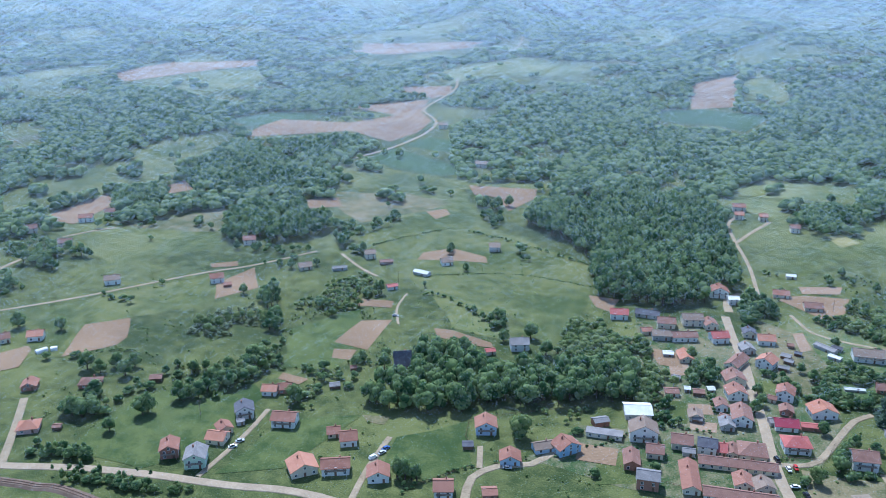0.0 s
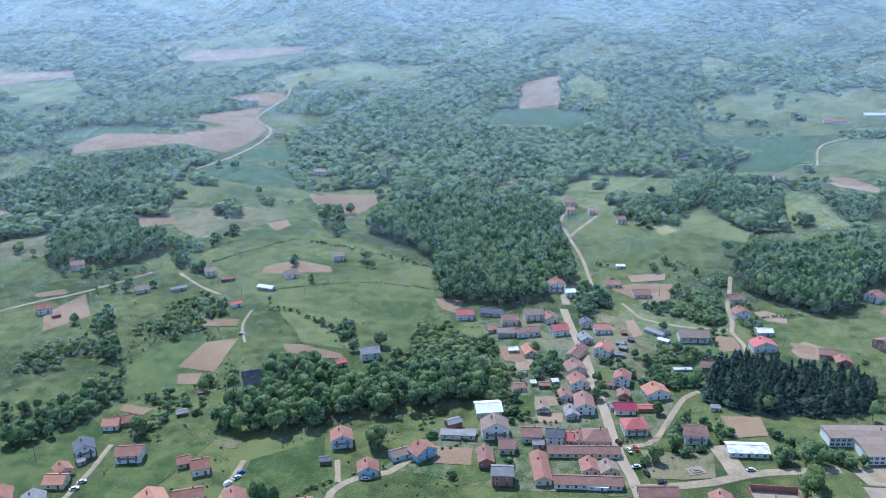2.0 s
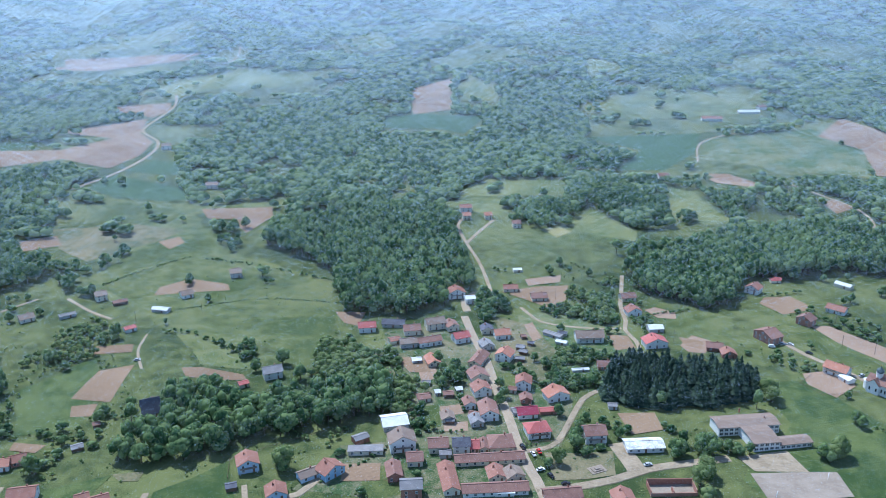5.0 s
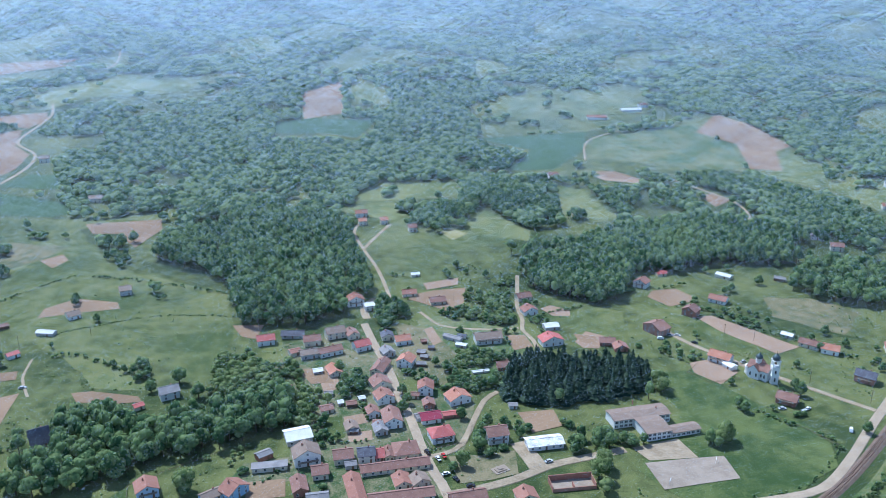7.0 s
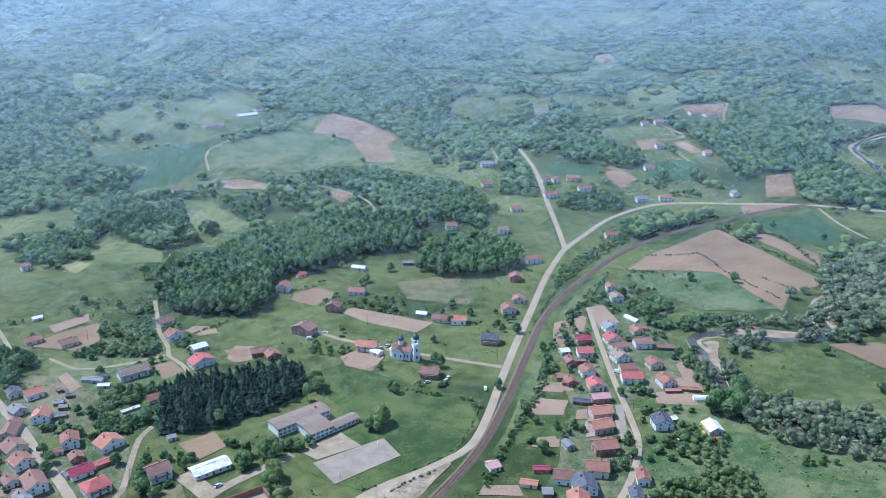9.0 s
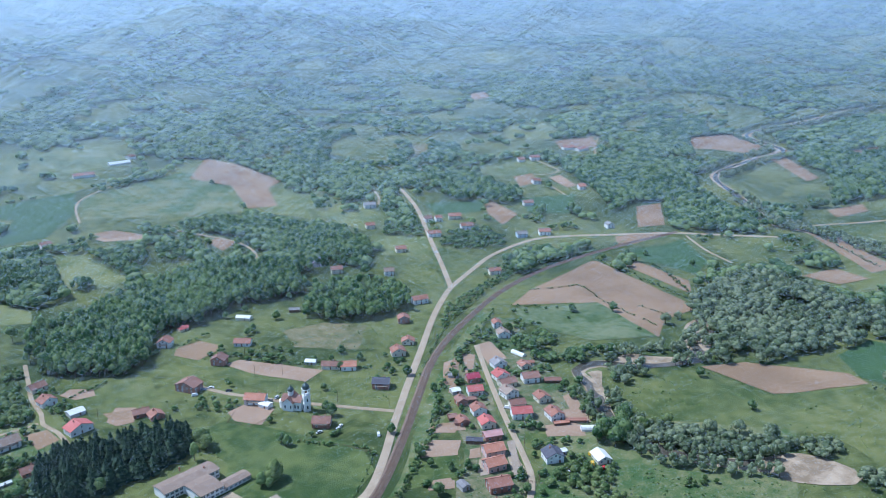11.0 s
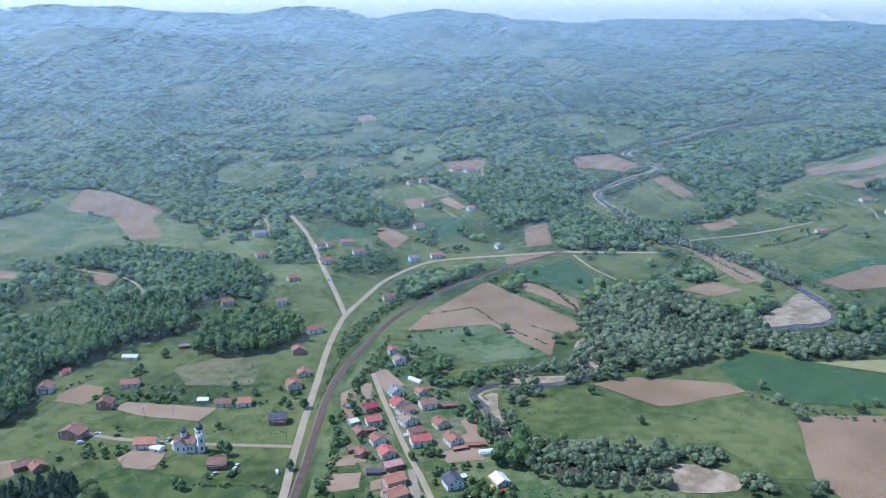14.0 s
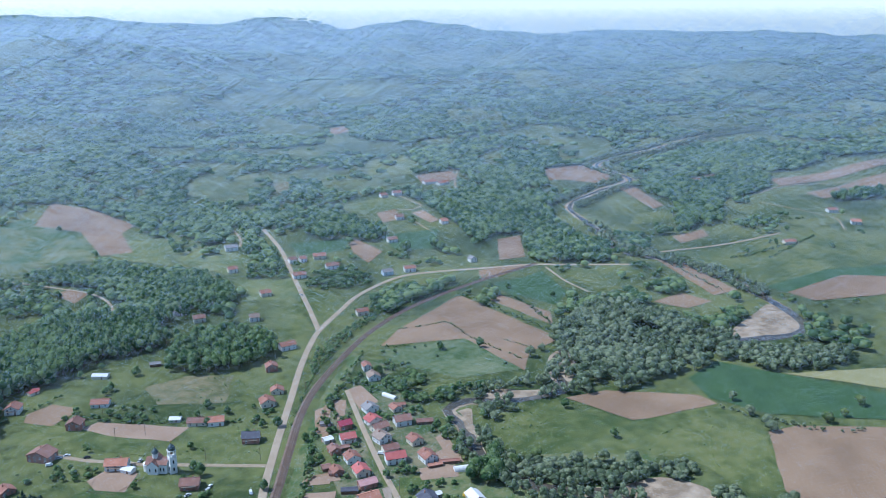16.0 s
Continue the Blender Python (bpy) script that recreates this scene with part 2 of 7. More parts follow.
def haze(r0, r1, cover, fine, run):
    """Imitates summer haze with fine pale blue ribbons, each set at a distance of its own between r0 and r1, thinning
    out at their top; cover is the share of the view they veil.
    """
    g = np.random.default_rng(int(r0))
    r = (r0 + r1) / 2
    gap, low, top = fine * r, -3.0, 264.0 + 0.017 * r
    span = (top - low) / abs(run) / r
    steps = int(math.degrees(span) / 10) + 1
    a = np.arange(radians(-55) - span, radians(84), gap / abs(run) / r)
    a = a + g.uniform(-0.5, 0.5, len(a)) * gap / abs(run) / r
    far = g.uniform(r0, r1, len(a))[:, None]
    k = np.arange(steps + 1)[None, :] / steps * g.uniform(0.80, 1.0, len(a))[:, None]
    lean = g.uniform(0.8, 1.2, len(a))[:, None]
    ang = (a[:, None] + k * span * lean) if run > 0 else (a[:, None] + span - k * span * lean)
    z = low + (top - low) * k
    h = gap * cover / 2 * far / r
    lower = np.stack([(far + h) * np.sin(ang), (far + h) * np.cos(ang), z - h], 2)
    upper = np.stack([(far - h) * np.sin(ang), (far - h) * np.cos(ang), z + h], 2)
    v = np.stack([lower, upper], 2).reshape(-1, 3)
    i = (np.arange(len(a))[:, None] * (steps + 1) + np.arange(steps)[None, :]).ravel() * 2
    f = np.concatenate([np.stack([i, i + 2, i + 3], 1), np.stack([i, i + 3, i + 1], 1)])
    tagged(tri_object("haze", v, f, ["haze"]), "fine blue threads standing in for summer haze over the land", "haze", kind="stuff")


# Inner rings lift dark tones near the village; outer ones veil the hills.
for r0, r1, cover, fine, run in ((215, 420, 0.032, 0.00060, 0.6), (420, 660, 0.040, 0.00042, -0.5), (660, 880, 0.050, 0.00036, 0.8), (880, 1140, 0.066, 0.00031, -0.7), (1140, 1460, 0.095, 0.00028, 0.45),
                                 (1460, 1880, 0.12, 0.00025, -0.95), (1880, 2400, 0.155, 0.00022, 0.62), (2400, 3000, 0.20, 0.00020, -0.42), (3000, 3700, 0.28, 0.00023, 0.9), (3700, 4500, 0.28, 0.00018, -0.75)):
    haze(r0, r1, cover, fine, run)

KEEP_OUT = []      # outlines where no wood grows
LOOSE = []         # open grassland where only a few trees grow
STRIPS = []        # roads and tracks, with half their width, where no wood grows


def inside(x, y, poly):
    hit, j = False, len(poly) - 1
    for i in range(len(poly)):
        (xi, yi), (xj, yj) = poly[i], poly[j]
        if (yi > y) != (yj > y) and x < (xj - xi) * (y - yi) / (yj - yi) + xi:
            hit = not hit
        j = i
    return hit


FIELD_LIFT = [0.0]


def field(mat, outline, label, name="field", lift=0.12, bare=True):
    """A sheet of soil, crop or grass laid over the land, with a slightly uneven edge."""
    pts = []
    for i, (x, y) in enumerate(outline):
        u, v = outline[(i + 1) % len(outline)]
        n = max(1, int(math.hypot(u - x, v - y) / 14))
        for k in range(n):
            s = k / n
            w = (1.6 if mat in ("grass", "meadow", "pasture", "heath", "lawn", "yard", "rough") else 0.6) * math.sin(x * 0.7 + k * 2.1) if k else 0
            d = math.hypot(u - x, v - y) or 1
            pts.append((x + (u - x) * s - (v - y) / d * w, y + (v - y) * s + (u - x) / d * w))
    bm = bmesh.new()
    face = bm.faces.new([bm.verts.new((x, y, 0)) for x, y in pts])
    if face.normal.z < 0 or sum(a[0] * b[1] - b[0] * a[1] for a, b in zip(pts, pts[1:] + pts[:1])) < 0:
        bmesh.ops.reverse_faces(bm, faces=bm.faces[:])
    cx, cy = sum(p[0] for p in pts) / len(pts), sum(p[1] for p in pts) / len(pts)
    far = math.hypot(cx, cy)
    if far > 640:
        step = 16 if far < 1500 else 26
        xs, ys = [p[0] for p in pts], [p[1] for p in pts]
        for lo, hi, ax in ((min(xs), max(xs), 0), (min(ys), max(ys), 1)):
            q = lo + step
            while q < hi:
                co, no = [0, 0, 0], [0, 0, 0]
                co[ax], no[ax] = q, 1
                bmesh.ops.bisect_plane(bm, geom=bm.verts[:] + bm.edges[:] + bm.faces[:], plane_co=co, plane_no=no)
                q += step
    FIELD_LIFT[0] += 0.004
    up = (lift if mat in ("grass", "meadow", "pasture", "heath", "lawn", "yard", "rough") else lift + 0.14) + FIELD_LIFT[0] % 0.1 + 0.0007 * max(far - 700, 0)
    for v in bm.verts:
        v.co.z = land(v.co.x, v.co.y) + up
    bmesh.ops.triangulate(bm, faces=bm.faces[:])
    ob = mesh_object(name, bm, mat)
    tagged(ob, label, name.split("_")[-1], kind="structure")
    if bare:
        (LOOSE if mat in ("meadow", "pasture", "heath") else KEEP_OUT).append(outline)
    return ob


def spline(points, step=8.0):
    """Points along a smooth curve through the given ones."""
    p = [Vector((*q, 0)) for q in points]
    p = [p[0] * 2 - p[1]] + p + [p[-1] * 2 - p[-2]]
    out = []
    for i in range(1, len(p) - 2):
        n = max(2, int((p[i + 1] - p[i]).length / step))
        for k in range(n):
            s = k / n
            a, b, c, d = p[i - 1:i + 3]
            out.append(0.5 * ((2 * b) + (c - a) * s + (2 * a - 5 * b + 4 * c - d) * s * s + (3 * b - a - 3 * c + d) * s ** 3))
    out.append(p[-2])
    return [(q.x, q.y) for q in out]


def ribbon(bm, line, offsets, heights):
    """A strip along a line, with a cross section of offsets and heights."""
    rows = []
    for i, (x, y) in enumerate(line):
        a, b = line[max(i - 1, 0)], line[min(i + 1, len(line) - 1)]
        d = math.hypot(b[0] - a[0], b[1] - a[1]) or 1
        nx, ny = (b[1] - a[1]) / d, -(b[0] - a[0]) / d
        far = 0.0007 * max(math.hypot(x, y) - 700, 0)
        rows.append([bm.verts.new((x + nx * o, y + ny * o, land(x + nx * o, y + ny * o) + h + far)) for o, h in zip(offsets, heights)])
    for a, b in zip(rows, rows[1:]):
        for k in range(len(offsets) - 1):
            f = bm.faces.new((a[k], b[k], b[k + 1], a[k + 1]))
            f.normal_update()
            if f.normal.z < 0:
                f.normal_flip()


def road(points, width, mat, label, name="road", lift=0.0):
    line = spline(points)
    bm = bmesh.new()
    h = width / 2
    ribbon(bm, line, [h + 0.25, h, 0, -h, -h - 0.25], [0.02, 0.28 + lift, 0.34 + lift, 0.28 + lift, 0.02])
    ob = mesh_object(name, bm, mat)
    tagged(ob, label, name, kind="structure")
    STRIPS.append((line, h + 2.0))
    return ob

# ---- fields, meadows, bare ground ----
SOIL, CROP = "bare brown ploughed field with fine furrows", "dark green young crop field in rows"
MEAD, PAST, STRAW = "bright green mown hay meadow", "dry yellowish green pasture", "pale straw-coloured cut plot"
# left slope
field("soil", [(-335, 458), (-327, 495), (-303, 461), (-320, 434)], SOIL)
field("soil", [(-372, 372), (-352, 390), (-335, 366), (-334, 355), (-353, 332)], SOIL)
field("soil", [(-390, 324), (-382, 337), (-376, 333), (-366, 314), (-372, 307)], SOIL)
field("soil", [(-213, 435), (-195, 443), (-192, 399), (-215, 402)], SOIL)
field("soil", [(-211, 394), (-198, 397), (-196, 384), (-207, 383)], SOIL)
field("soil", [(-228, 467), (-206, 471), (-203, 460), (-226, 456)], SOIL)
field("soil", [(-166, 440), (-155, 441), (-127, 432), (-124, 426), (-138, 425), (-160, 429)], SOIL)
field("soil", [(-224, 358), (-207, 356), (-209, 349), (-223, 351)], SOIL)
field("soil", [(-362, 490), (-346, 502), (-340, 493), (-356, 484)], SOIL)
field("soil", [(-222, 566), (-205, 583), (-174, 573), (-169, 561), (-195, 557), (-221, 550)], SOIL)
field("soil", [(-251, 765), (-184, 773), (-177, 742), (-190, 693), (-212, 733), (-236, 735)], SOIL)
field("soil", [(-259, 668), (-245, 682), (-236, 667), (-243, 649)], SOIL)
field("soil", [(-381, 663), (-353, 683), (-337, 657), (-362, 641)], SOIL)
field("soil", [(-569, 540), (-567, 619), (-551, 609), (-542, 541)], SOIL)
field("soil", [(-532, 661), (-525, 686), (-499, 661), (-512, 641)], SOIL)
field("soil", [(-584, 921), (-579, 969), (-488, 986), (-449, 1047), (-532, 1078), (-492, 1126), (-440, 1175), (-519, 1224), (-518, 1244), (-446, 1269), (-431, 1225), (-445, 1164), (-423, 1076), (-391, 1033), (-385, 968), (-398, 909), (-468, 946), (-535, 893), (-574, 866)], SOIL)
field("soil", [(-1028, 1177), (-1032, 1335), (-914, 1461), (-876, 1388), (-913, 1255), (-959, 1121)], SOIL)
field("soil", [(-86, 1374), (-22, 1438), (-17, 1239), (-75, 1216)], SOIL)
field("soil", [(-850, 1678), (-648, 1769), (-550, 1747), (-681, 1593)], SOIL)
field("crop", [(-389, 833), (-379, 880), (-294, 836), (-272, 801), (-290, 790), (-352, 803)], CROP)
field("crop", [(-376, 899), (-362, 947), (-328, 940), (-312, 887), (-332, 886)], CROP)
field("crop", [(-114, 1202), (-62, 1219), (30, 1192), (0, 1099), (-42, 1135), (-114, 1141)], CROP)
field("meadow", [(-375, 741), (-350, 797), (-268, 779), (-197, 647), (-98, 581), (-84, 508), (-90, 435), (-128, 473), (-162, 461), (-283, 585), (-269, 647), (-246, 701)], MEAD, "meadow")
field("meadow", [(-400, 779), (-273, 777), (-190, 795), (-159, 784), (-187, 763), (-262, 747), (-371, 720)], MEAD, "meadow")
field("pasture", [(-273, 620), (-224, 637), (-186, 597), (-221, 577), (-235, 532), (-277, 572)], PAST, "pasture")
field("pasture", [(-167, 464), (-156, 477), (-128, 459), (-125, 439), (-156, 445)], PAST, "pasture")
field("pasture", [(-155, 525), (-123, 542), (-105, 532), (-129, 518)], PAST, "pasture")
field("meadow", [(-498, 516), (-408, 564), (-375, 523), (-428, 464), (-461, 478)], MEAD, "meadow")
field("meadow", [(-432, 364), (-351, 467), (-319, 424), (-351, 393), (-376, 371), (-360, 335), (-406, 339)], MEAD, "meadow")
field("meadow", [(-618, 541), (-659, 581), (-658, 622), (-650, 675), (-626, 725), (-649, 785), (-634, 837), (-610, 885), (-585, 871), (-580, 805), (-561, 716), (-570, 647), (-612, 610), (-603, 565)], MEAD, "meadow")
field("pasture", [(-856, 1107), (-842, 1325), (-773, 1249), (-778, 1037)], PAST, "pasture")
field("pasture", [(-526, 1325), (-424, 1519), (-346, 1460), (-450, 1279)], PAST, "pasture")
field("pasture", [(-16, 1361), (11, 1419), (64, 1355), (48, 1278), (-5, 1284)], PAST, "pasture")
field("heath", [(-489, 543), (-432, 616), (-397, 559), (-426, 549)], "brownish dry heath with low scrub", "heath")
field("heath", [(-367, 699), (-256, 728), (-243, 692), (-299, 619), (-336, 650)], "brownish dry heath with low scrub", "heath")
field("lawn", [(-281, 311), (-239, 347), (-220, 333), (-217, 283), (-237, 257), (-278, 256), (-283, 284)], "short green grass", "lawn")
field("lawn", [(-202, 412), (-197, 371), (-228, 364), (-248, 412), (-233, 436), (-222, 454)], "short green grass", "lawn")
field("lawn", [(-140, 319), (-112, 345), (-99, 309), (-115, 291), (-137, 297)], "short green grass", "lawn")
field("lawn", [(-200, 300), (-189, 320), (-164, 332), (-168, 314), (-172, 299), (-178, 278), (-204, 264)], "short green grass", "lawn")
field("heath", [(-164, 332), (-150, 335), (-150, 327), (-159, 327)], "worn bare earth patch in grass", "bare_patch")
# village and slope above it
field("soil", [(-87, 524), (-66, 523), (-69, 501), (-79, 506)], SOIL)
field("soil", [(-40, 456), (-22, 456), (-18, 437), (-31, 437)], SOIL)
field("soil", [(82, 393), (102, 394), (103, 377), (86, 372)], SOIL)
field("soil", [(53, 572), (77, 575), (71, 538), (58, 534), (28, 562)], SOIL)
field("soil", [(92, 491), (105, 489), (107, 472), (94, 468)], SOIL)
field("soil", [(137, 488), (151, 482), (147, 471), (138, 476)], SOIL)
field("soil", [(-57, 343), (-39, 344), (-38, 330), (-56, 329)], "grey-brown trodden yard", "yard")
field("soil", [(266, 903), (289, 902), (308, 866), (272, 873)], SOIL)
field("soil", [(348, 800), (364, 803), (372, 776), (348, 759)], SOIL)
field("soil", [(454, 1079), (522, 1178), (545, 1112), (549, 996), (515, 971), (477, 879), (446, 894), (483, 1014)], SOIL)
field("straw", [(71, 708), (83, 719), (95, 702), (80, 685)], STRAW)
field("meadow", [(42, 673), (99, 721), (129, 698), (130, 677), (79, 657), (52, 611), (35, 618)], MEAD, "meadow")
field("pasture", [(102, 744), (122, 771), (153, 708), (145, 677), (113, 693), (94, 718)], PAST, "pasture")
field("pasture", [(-39, 792), (17, 804), (61, 802), (36, 746), (5, 765)], PAST, "pasture")
field("pasture", [(-3, 847), (27, 879), (111, 881), (104, 822), (-6, 815)], PAST, "pasture")
field("pasture", [(169, 1243), (340, 1358), (419, 1315), (437, 1230), (295, 1169), (183, 1169)], PAST, "pasture")
field("meadow", [(174, 1161), (294, 1163), (424, 1193), (307, 1089), (157, 1091)], MEAD, "meadow")
field("crop", [(156, 1082), (307, 1089), (274, 990), (223, 918), (173, 921), (216, 1010)], CROP)
field("rough", [(306, 1058), (463, 1120), (474, 987), (434, 882), (375, 909), (339, 936), (274, 964)], "olive green rough hillside grazing", "rough_grass")
field("pasture", [(515, 956), (531, 901), (478, 802), (454, 857)], PAST, "pasture")
field("pasture", [(208, 850), (232, 848), (244, 730), (193, 715), (195, 768)], PAST, "pasture")
field("meadow", [(134, 557), (180, 520), (168, 480), (146, 481), (121, 517)], MEAD, "meadow")
field("heath", [(18, 520), (47, 501), (58, 467), (47, 424), (32, 446)], "rough overgrown slope with scrub", "heath")
field("heath", [(40, 355), (74, 357), (72, 337), (43, 332)], "dry grass and bare earth of a small park", "park_ground")
field("soil_dry", [(197, 440), (223, 446), (221, 425), (205, 412), (195, 427)], "bare earth of a building plot", "building_plot")
YARD = "trodden earth and grass between the houses"
field("yard", [(-62, 484), (-34, 500), (-1, 512), (10, 485), (21, 419), (32, 356), (37, 317), (-34, 315), (-60, 320), (-78, 322), (-60, 359), (-38, 363), (-36, 414)], YARD, "yard", 0.05, False)
field("yard", [(12, 494), (35, 493), (40, 453), (43, 418), (61, 411), (49, 360), (35, 356), (26, 394)], YARD, "yard", 0.05, False)
field("yard", [(375, 406), (430, 449), (443, 441), (404, 377), (370, 300), (355, 286), (332, 299), (309, 298)], YARD, "yard", 0.05, False)
field("yard", [(345, 397), (369, 404), (335, 348), (305, 301), (284, 266), (249, 237), (214, 254), (241, 275), (274, 306)], YARD, "yard", 0.05, False)
field("rough", [(37, 520), (66, 533), (102, 518), (107, 466), (72, 417), (47, 424), (41, 468)], "rough overgrown slope with scrub", "rough_grass", 0.05, False)
field("rough", [(439, 469), (434, 453), (367, 417), (311, 363), (277, 333), (228, 301), (218, 301), (249, 325), (287, 360), (325, 393), (375, 430)], "weedy strip beside the railway", "rough_grass", 0.05, False)
field("gravel", [(146, 301), (177, 303), (194, 307), (194, 302), (180, 295), (165, 286), (145, 293)], "pale rubble yard beside the railway", "rubble_yard", 0.06, False)
# meadows round the church and school
field("lawn", [(130, 334), (146, 306), (196, 306), (228, 327), (237, 352), (213, 395), (196, 432), (172, 429), (170, 384)], "smooth green football meadow", "lawn")
field("meadow", [(183, 524), (206, 498), (235, 443), (246, 457), (231, 495), (218, 526), (195, 534)], MEAD, "meadow")
field("meadow", [(269, 443), (290, 425), (304, 406), (278, 379), (256, 421)], MEAD, "meadow")
field("soil_dry", [(227, 506), (239, 507), (275, 454), (256, 446), (234, 483)], SOIL)
field("soil", [(213, 555), (232, 557), (239, 541), (234, 532), (216, 525), (206, 544)], SOIL)
field("heath", [(289, 535), (322, 529), (345, 501), (313, 468), (280, 501)], "brownish dry heath with low scrub", "heath")
field("concrete", [(135, 339), (176, 341), (176, 322), (137, 317)], "pale grey concrete sports court", "sports_court", lift=0.3)
field("dust", [(133, 353), (159, 359), (163, 341), (138, 341)], "dusty forecourt of the school", "school_yard", lift=0.2)
field("flowers", [(454, 455), (521, 419), (500, 343), (453, 370), (442, 427)], "green meadow streaked with pale flowers", "meadow")
field("soil", [(500, 477), (529, 482), (604, 497), (608, 493), (578, 372), (567, 357), (532, 359), (498, 340), (521, 419), (462, 461)], SOIL)
field("soil", [(619, 478), (636, 468), (626, 402), (598, 380), (617, 464)], SOIL)
field("soil", [(794, 591), (825, 580), (760, 525), (731, 540)], SOIL)
field("soil", [(687, 535), (737, 513), (733, 507), (683, 505), (664, 513)], SOIL)
field("crop", [(649, 484), (732, 483), (687, 421), (646, 410), (647, 445)], CROP)
field("meadow", [(501, 622), (525, 625), (528, 569), (471, 535), (461, 538)], MEAD, "meadow")
field("meadow", [(454, 604), (486, 594), (449, 531), (419, 532)], MEAD, "meadow")
field("crop", [(618, 772), (683, 734), (645, 701), (599, 726)], CROP)
field("soil", [(677, 730), (686, 723), (669, 663), (628, 645), (645, 687)], SOIL)
field("pasture", [(524, 967), (553, 928), (550, 792), (558, 758), (498, 727), (492, 799)], PAST, "pasture")
field("pasture", [(491, 706), (536, 666), (495, 610), (461, 642)], PAST, "pasture")
field("pasture", [(1007, 1048), (1127, 1082), (1089, 993), (991, 912), (936, 953)], PAST, "pasture")
field("pasture", [(769, 854), (860, 839), (841, 763), (771, 800)], PAST, "pasture")
field("crop", [(716, 711), (783, 676), (717, 624), (684, 660)], CROP)
field("soil", [(785, 789), (815, 783), (788, 746), (758, 750)], SOIL)
field("soil", [(983, 899), (1062, 886), (1004, 830), (944, 850)], SOIL)
field("soil", [(1174, 781), (1259, 741), (1153, 674), (1107, 725)], SOIL)
# river gardens
field("soil", [(335, 397), (357, 411), (354, 402), (328, 379), (323, 382)], SOIL)
field("soil_dry", [(365, 412), (371, 408), (353, 386), (347, 388)], SOIL)
field("soil_dry", [(384, 418), (396, 417), (386, 388), (368, 388)], SOIL)
field("soil_dry", [(265, 332), (282, 321), (273, 310), (255, 321)], SOIL)
field("soil_dry", [(243, 298), (255, 292), (250, 286), (238, 294)], SOIL)
field("soil_dry", [(281, 345), (294, 335), (288, 330), (275, 341)], SOIL)
field("soil_dry", [(332, 299), (353, 289), (344, 278), (326, 292)], SOIL)
field("soil_dry", [(357, 308), (372, 304), (359, 287), (345, 294)], SOIL)
field("dust", [(279, 299), (284, 298), (274, 286), (269, 289)], "pale paved house yard", "yard")
field("dust", [(293, 291), (297, 288), (290, 272), (283, 277)], "pale paved house yard", "yard")
field("soil", [(283, 347), (298, 339), (293, 331), (278, 340)], "dug brown kitchen garden bed", "garden_bed")
field("soil", [(356, 411), (359, 409), (322, 369), (318, 372)], "narrow dug bed beside the railway", "garden_bed")
# river plain
field("soil", [(477, 290), (507, 274), (544, 219), (539, 203), (486, 229), (477, 236)], SOIL)
field("soil", [(520, 160), (542, 148), (591, 85), (474, 60), (444, 108), (454, 126)], SOIL)
field("crop", [(567, 238), (613, 236), (620, 195), (641, 96), (602, 87), (547, 168), (544, 211)], CROP)
field("straw", [(624, 186), (708, 110), (652, 98)], STRAW)
field("meadow", [(401, 298), (460, 298), (475, 235), (534, 202), (523, 163), (483, 141), (453, 127), (440, 141), (453, 185), (431, 219), (391, 264), (389, 289)], MEAD, "meadow")
field("soil", [(848, 408), (859, 389), (804, 296), (772, 306)], SOIL)
field("soil", [(716, 343), (759, 334), (754, 300), (718, 310)], SOIL)
field("soil", [(828, 255), (921, 230), (965, 166), (915, 155), (820, 226)], SOIL)
field("soil", [(1133, 615), (1170, 616), (1083, 516), (1053, 517)], SOIL)
field("soil", [(1182, 781), (1235, 748), (1205, 671), (1141, 644), (1117, 726)], SOIL)
field("soil", [(1328, 458), (1529, 377), (1694, 327), (1620, 310), (1479, 363), (1292, 428)], SOIL)
field("soil", [(1272, 384), (1435, 350), (1563, 298), (1493, 282), (1372, 332), (1260, 353)], SOIL)
field("soil", [(946, 436), (998, 419), (974, 401), (925, 414)], SOIL)
field("meadow", [(1373, 475), (1647, 317), (1608, 308), (1344, 455)], MEAD, "meadow")
field("meadow", [(1141, 467), (1251, 429), (1226, 342), (1184, 286), (1095, 315), (1088, 383)], MEAD, "meadow")
field("meadow", [(872, 431), (895, 386), (1008, 338), (1056, 302), (1208, 219), (1044, 183), (902, 252), (835, 274), (848, 314), (871, 381)], MEAD, "meadow")
field("crop", [(831, 278), (930, 249), (1020, 178), (986, 170), (828, 255)], CROP)
field("crop", [(663, 497), (721, 476), (688, 440), (654, 451), (639, 454)], CROP)
field("meadow", [(741, 468), (811, 426), (787, 386), (718, 393), (721, 418)], MEAD, "meadow")
field("pasture", [(1046, 1077), (1130, 1073), (1060, 953), (969, 972)], PAST, "pasture")

field("soil", [(1255, 564), (1319, 545), (1291, 524), (1224, 538)], SOIL)
field("meadow", [(1813, 911), (2048, 822), (2042, 710), (1813, 762)], MEAD, "meadow")
field("pasture", [(2408, 710), (2547, 665), (2518, 507), (2384, 478), (2320, 668)], PAST, "pasture")
field("pasture", [(1478, 810), (1589, 795), (1553, 723), (1440, 753)], PAST, "pasture")
field("meadow", [(1346, 867), (1471, 818), (1381, 776), (1282, 813)], MEAD, "meadow")
field("pasture", [(2205, 1603), (2412, 1615), (2311, 1520), (2135, 1530)], PAST, "pasture")
field("pasture", [(2607, 1274), (2580, 1146), (2437, 1103), (2446, 1199)], PAST, "pasture")
field("pasture", [(1616, 1847), (1713, 1832), (1743, 1700), (1648, 1741)], PAST, "pasture")
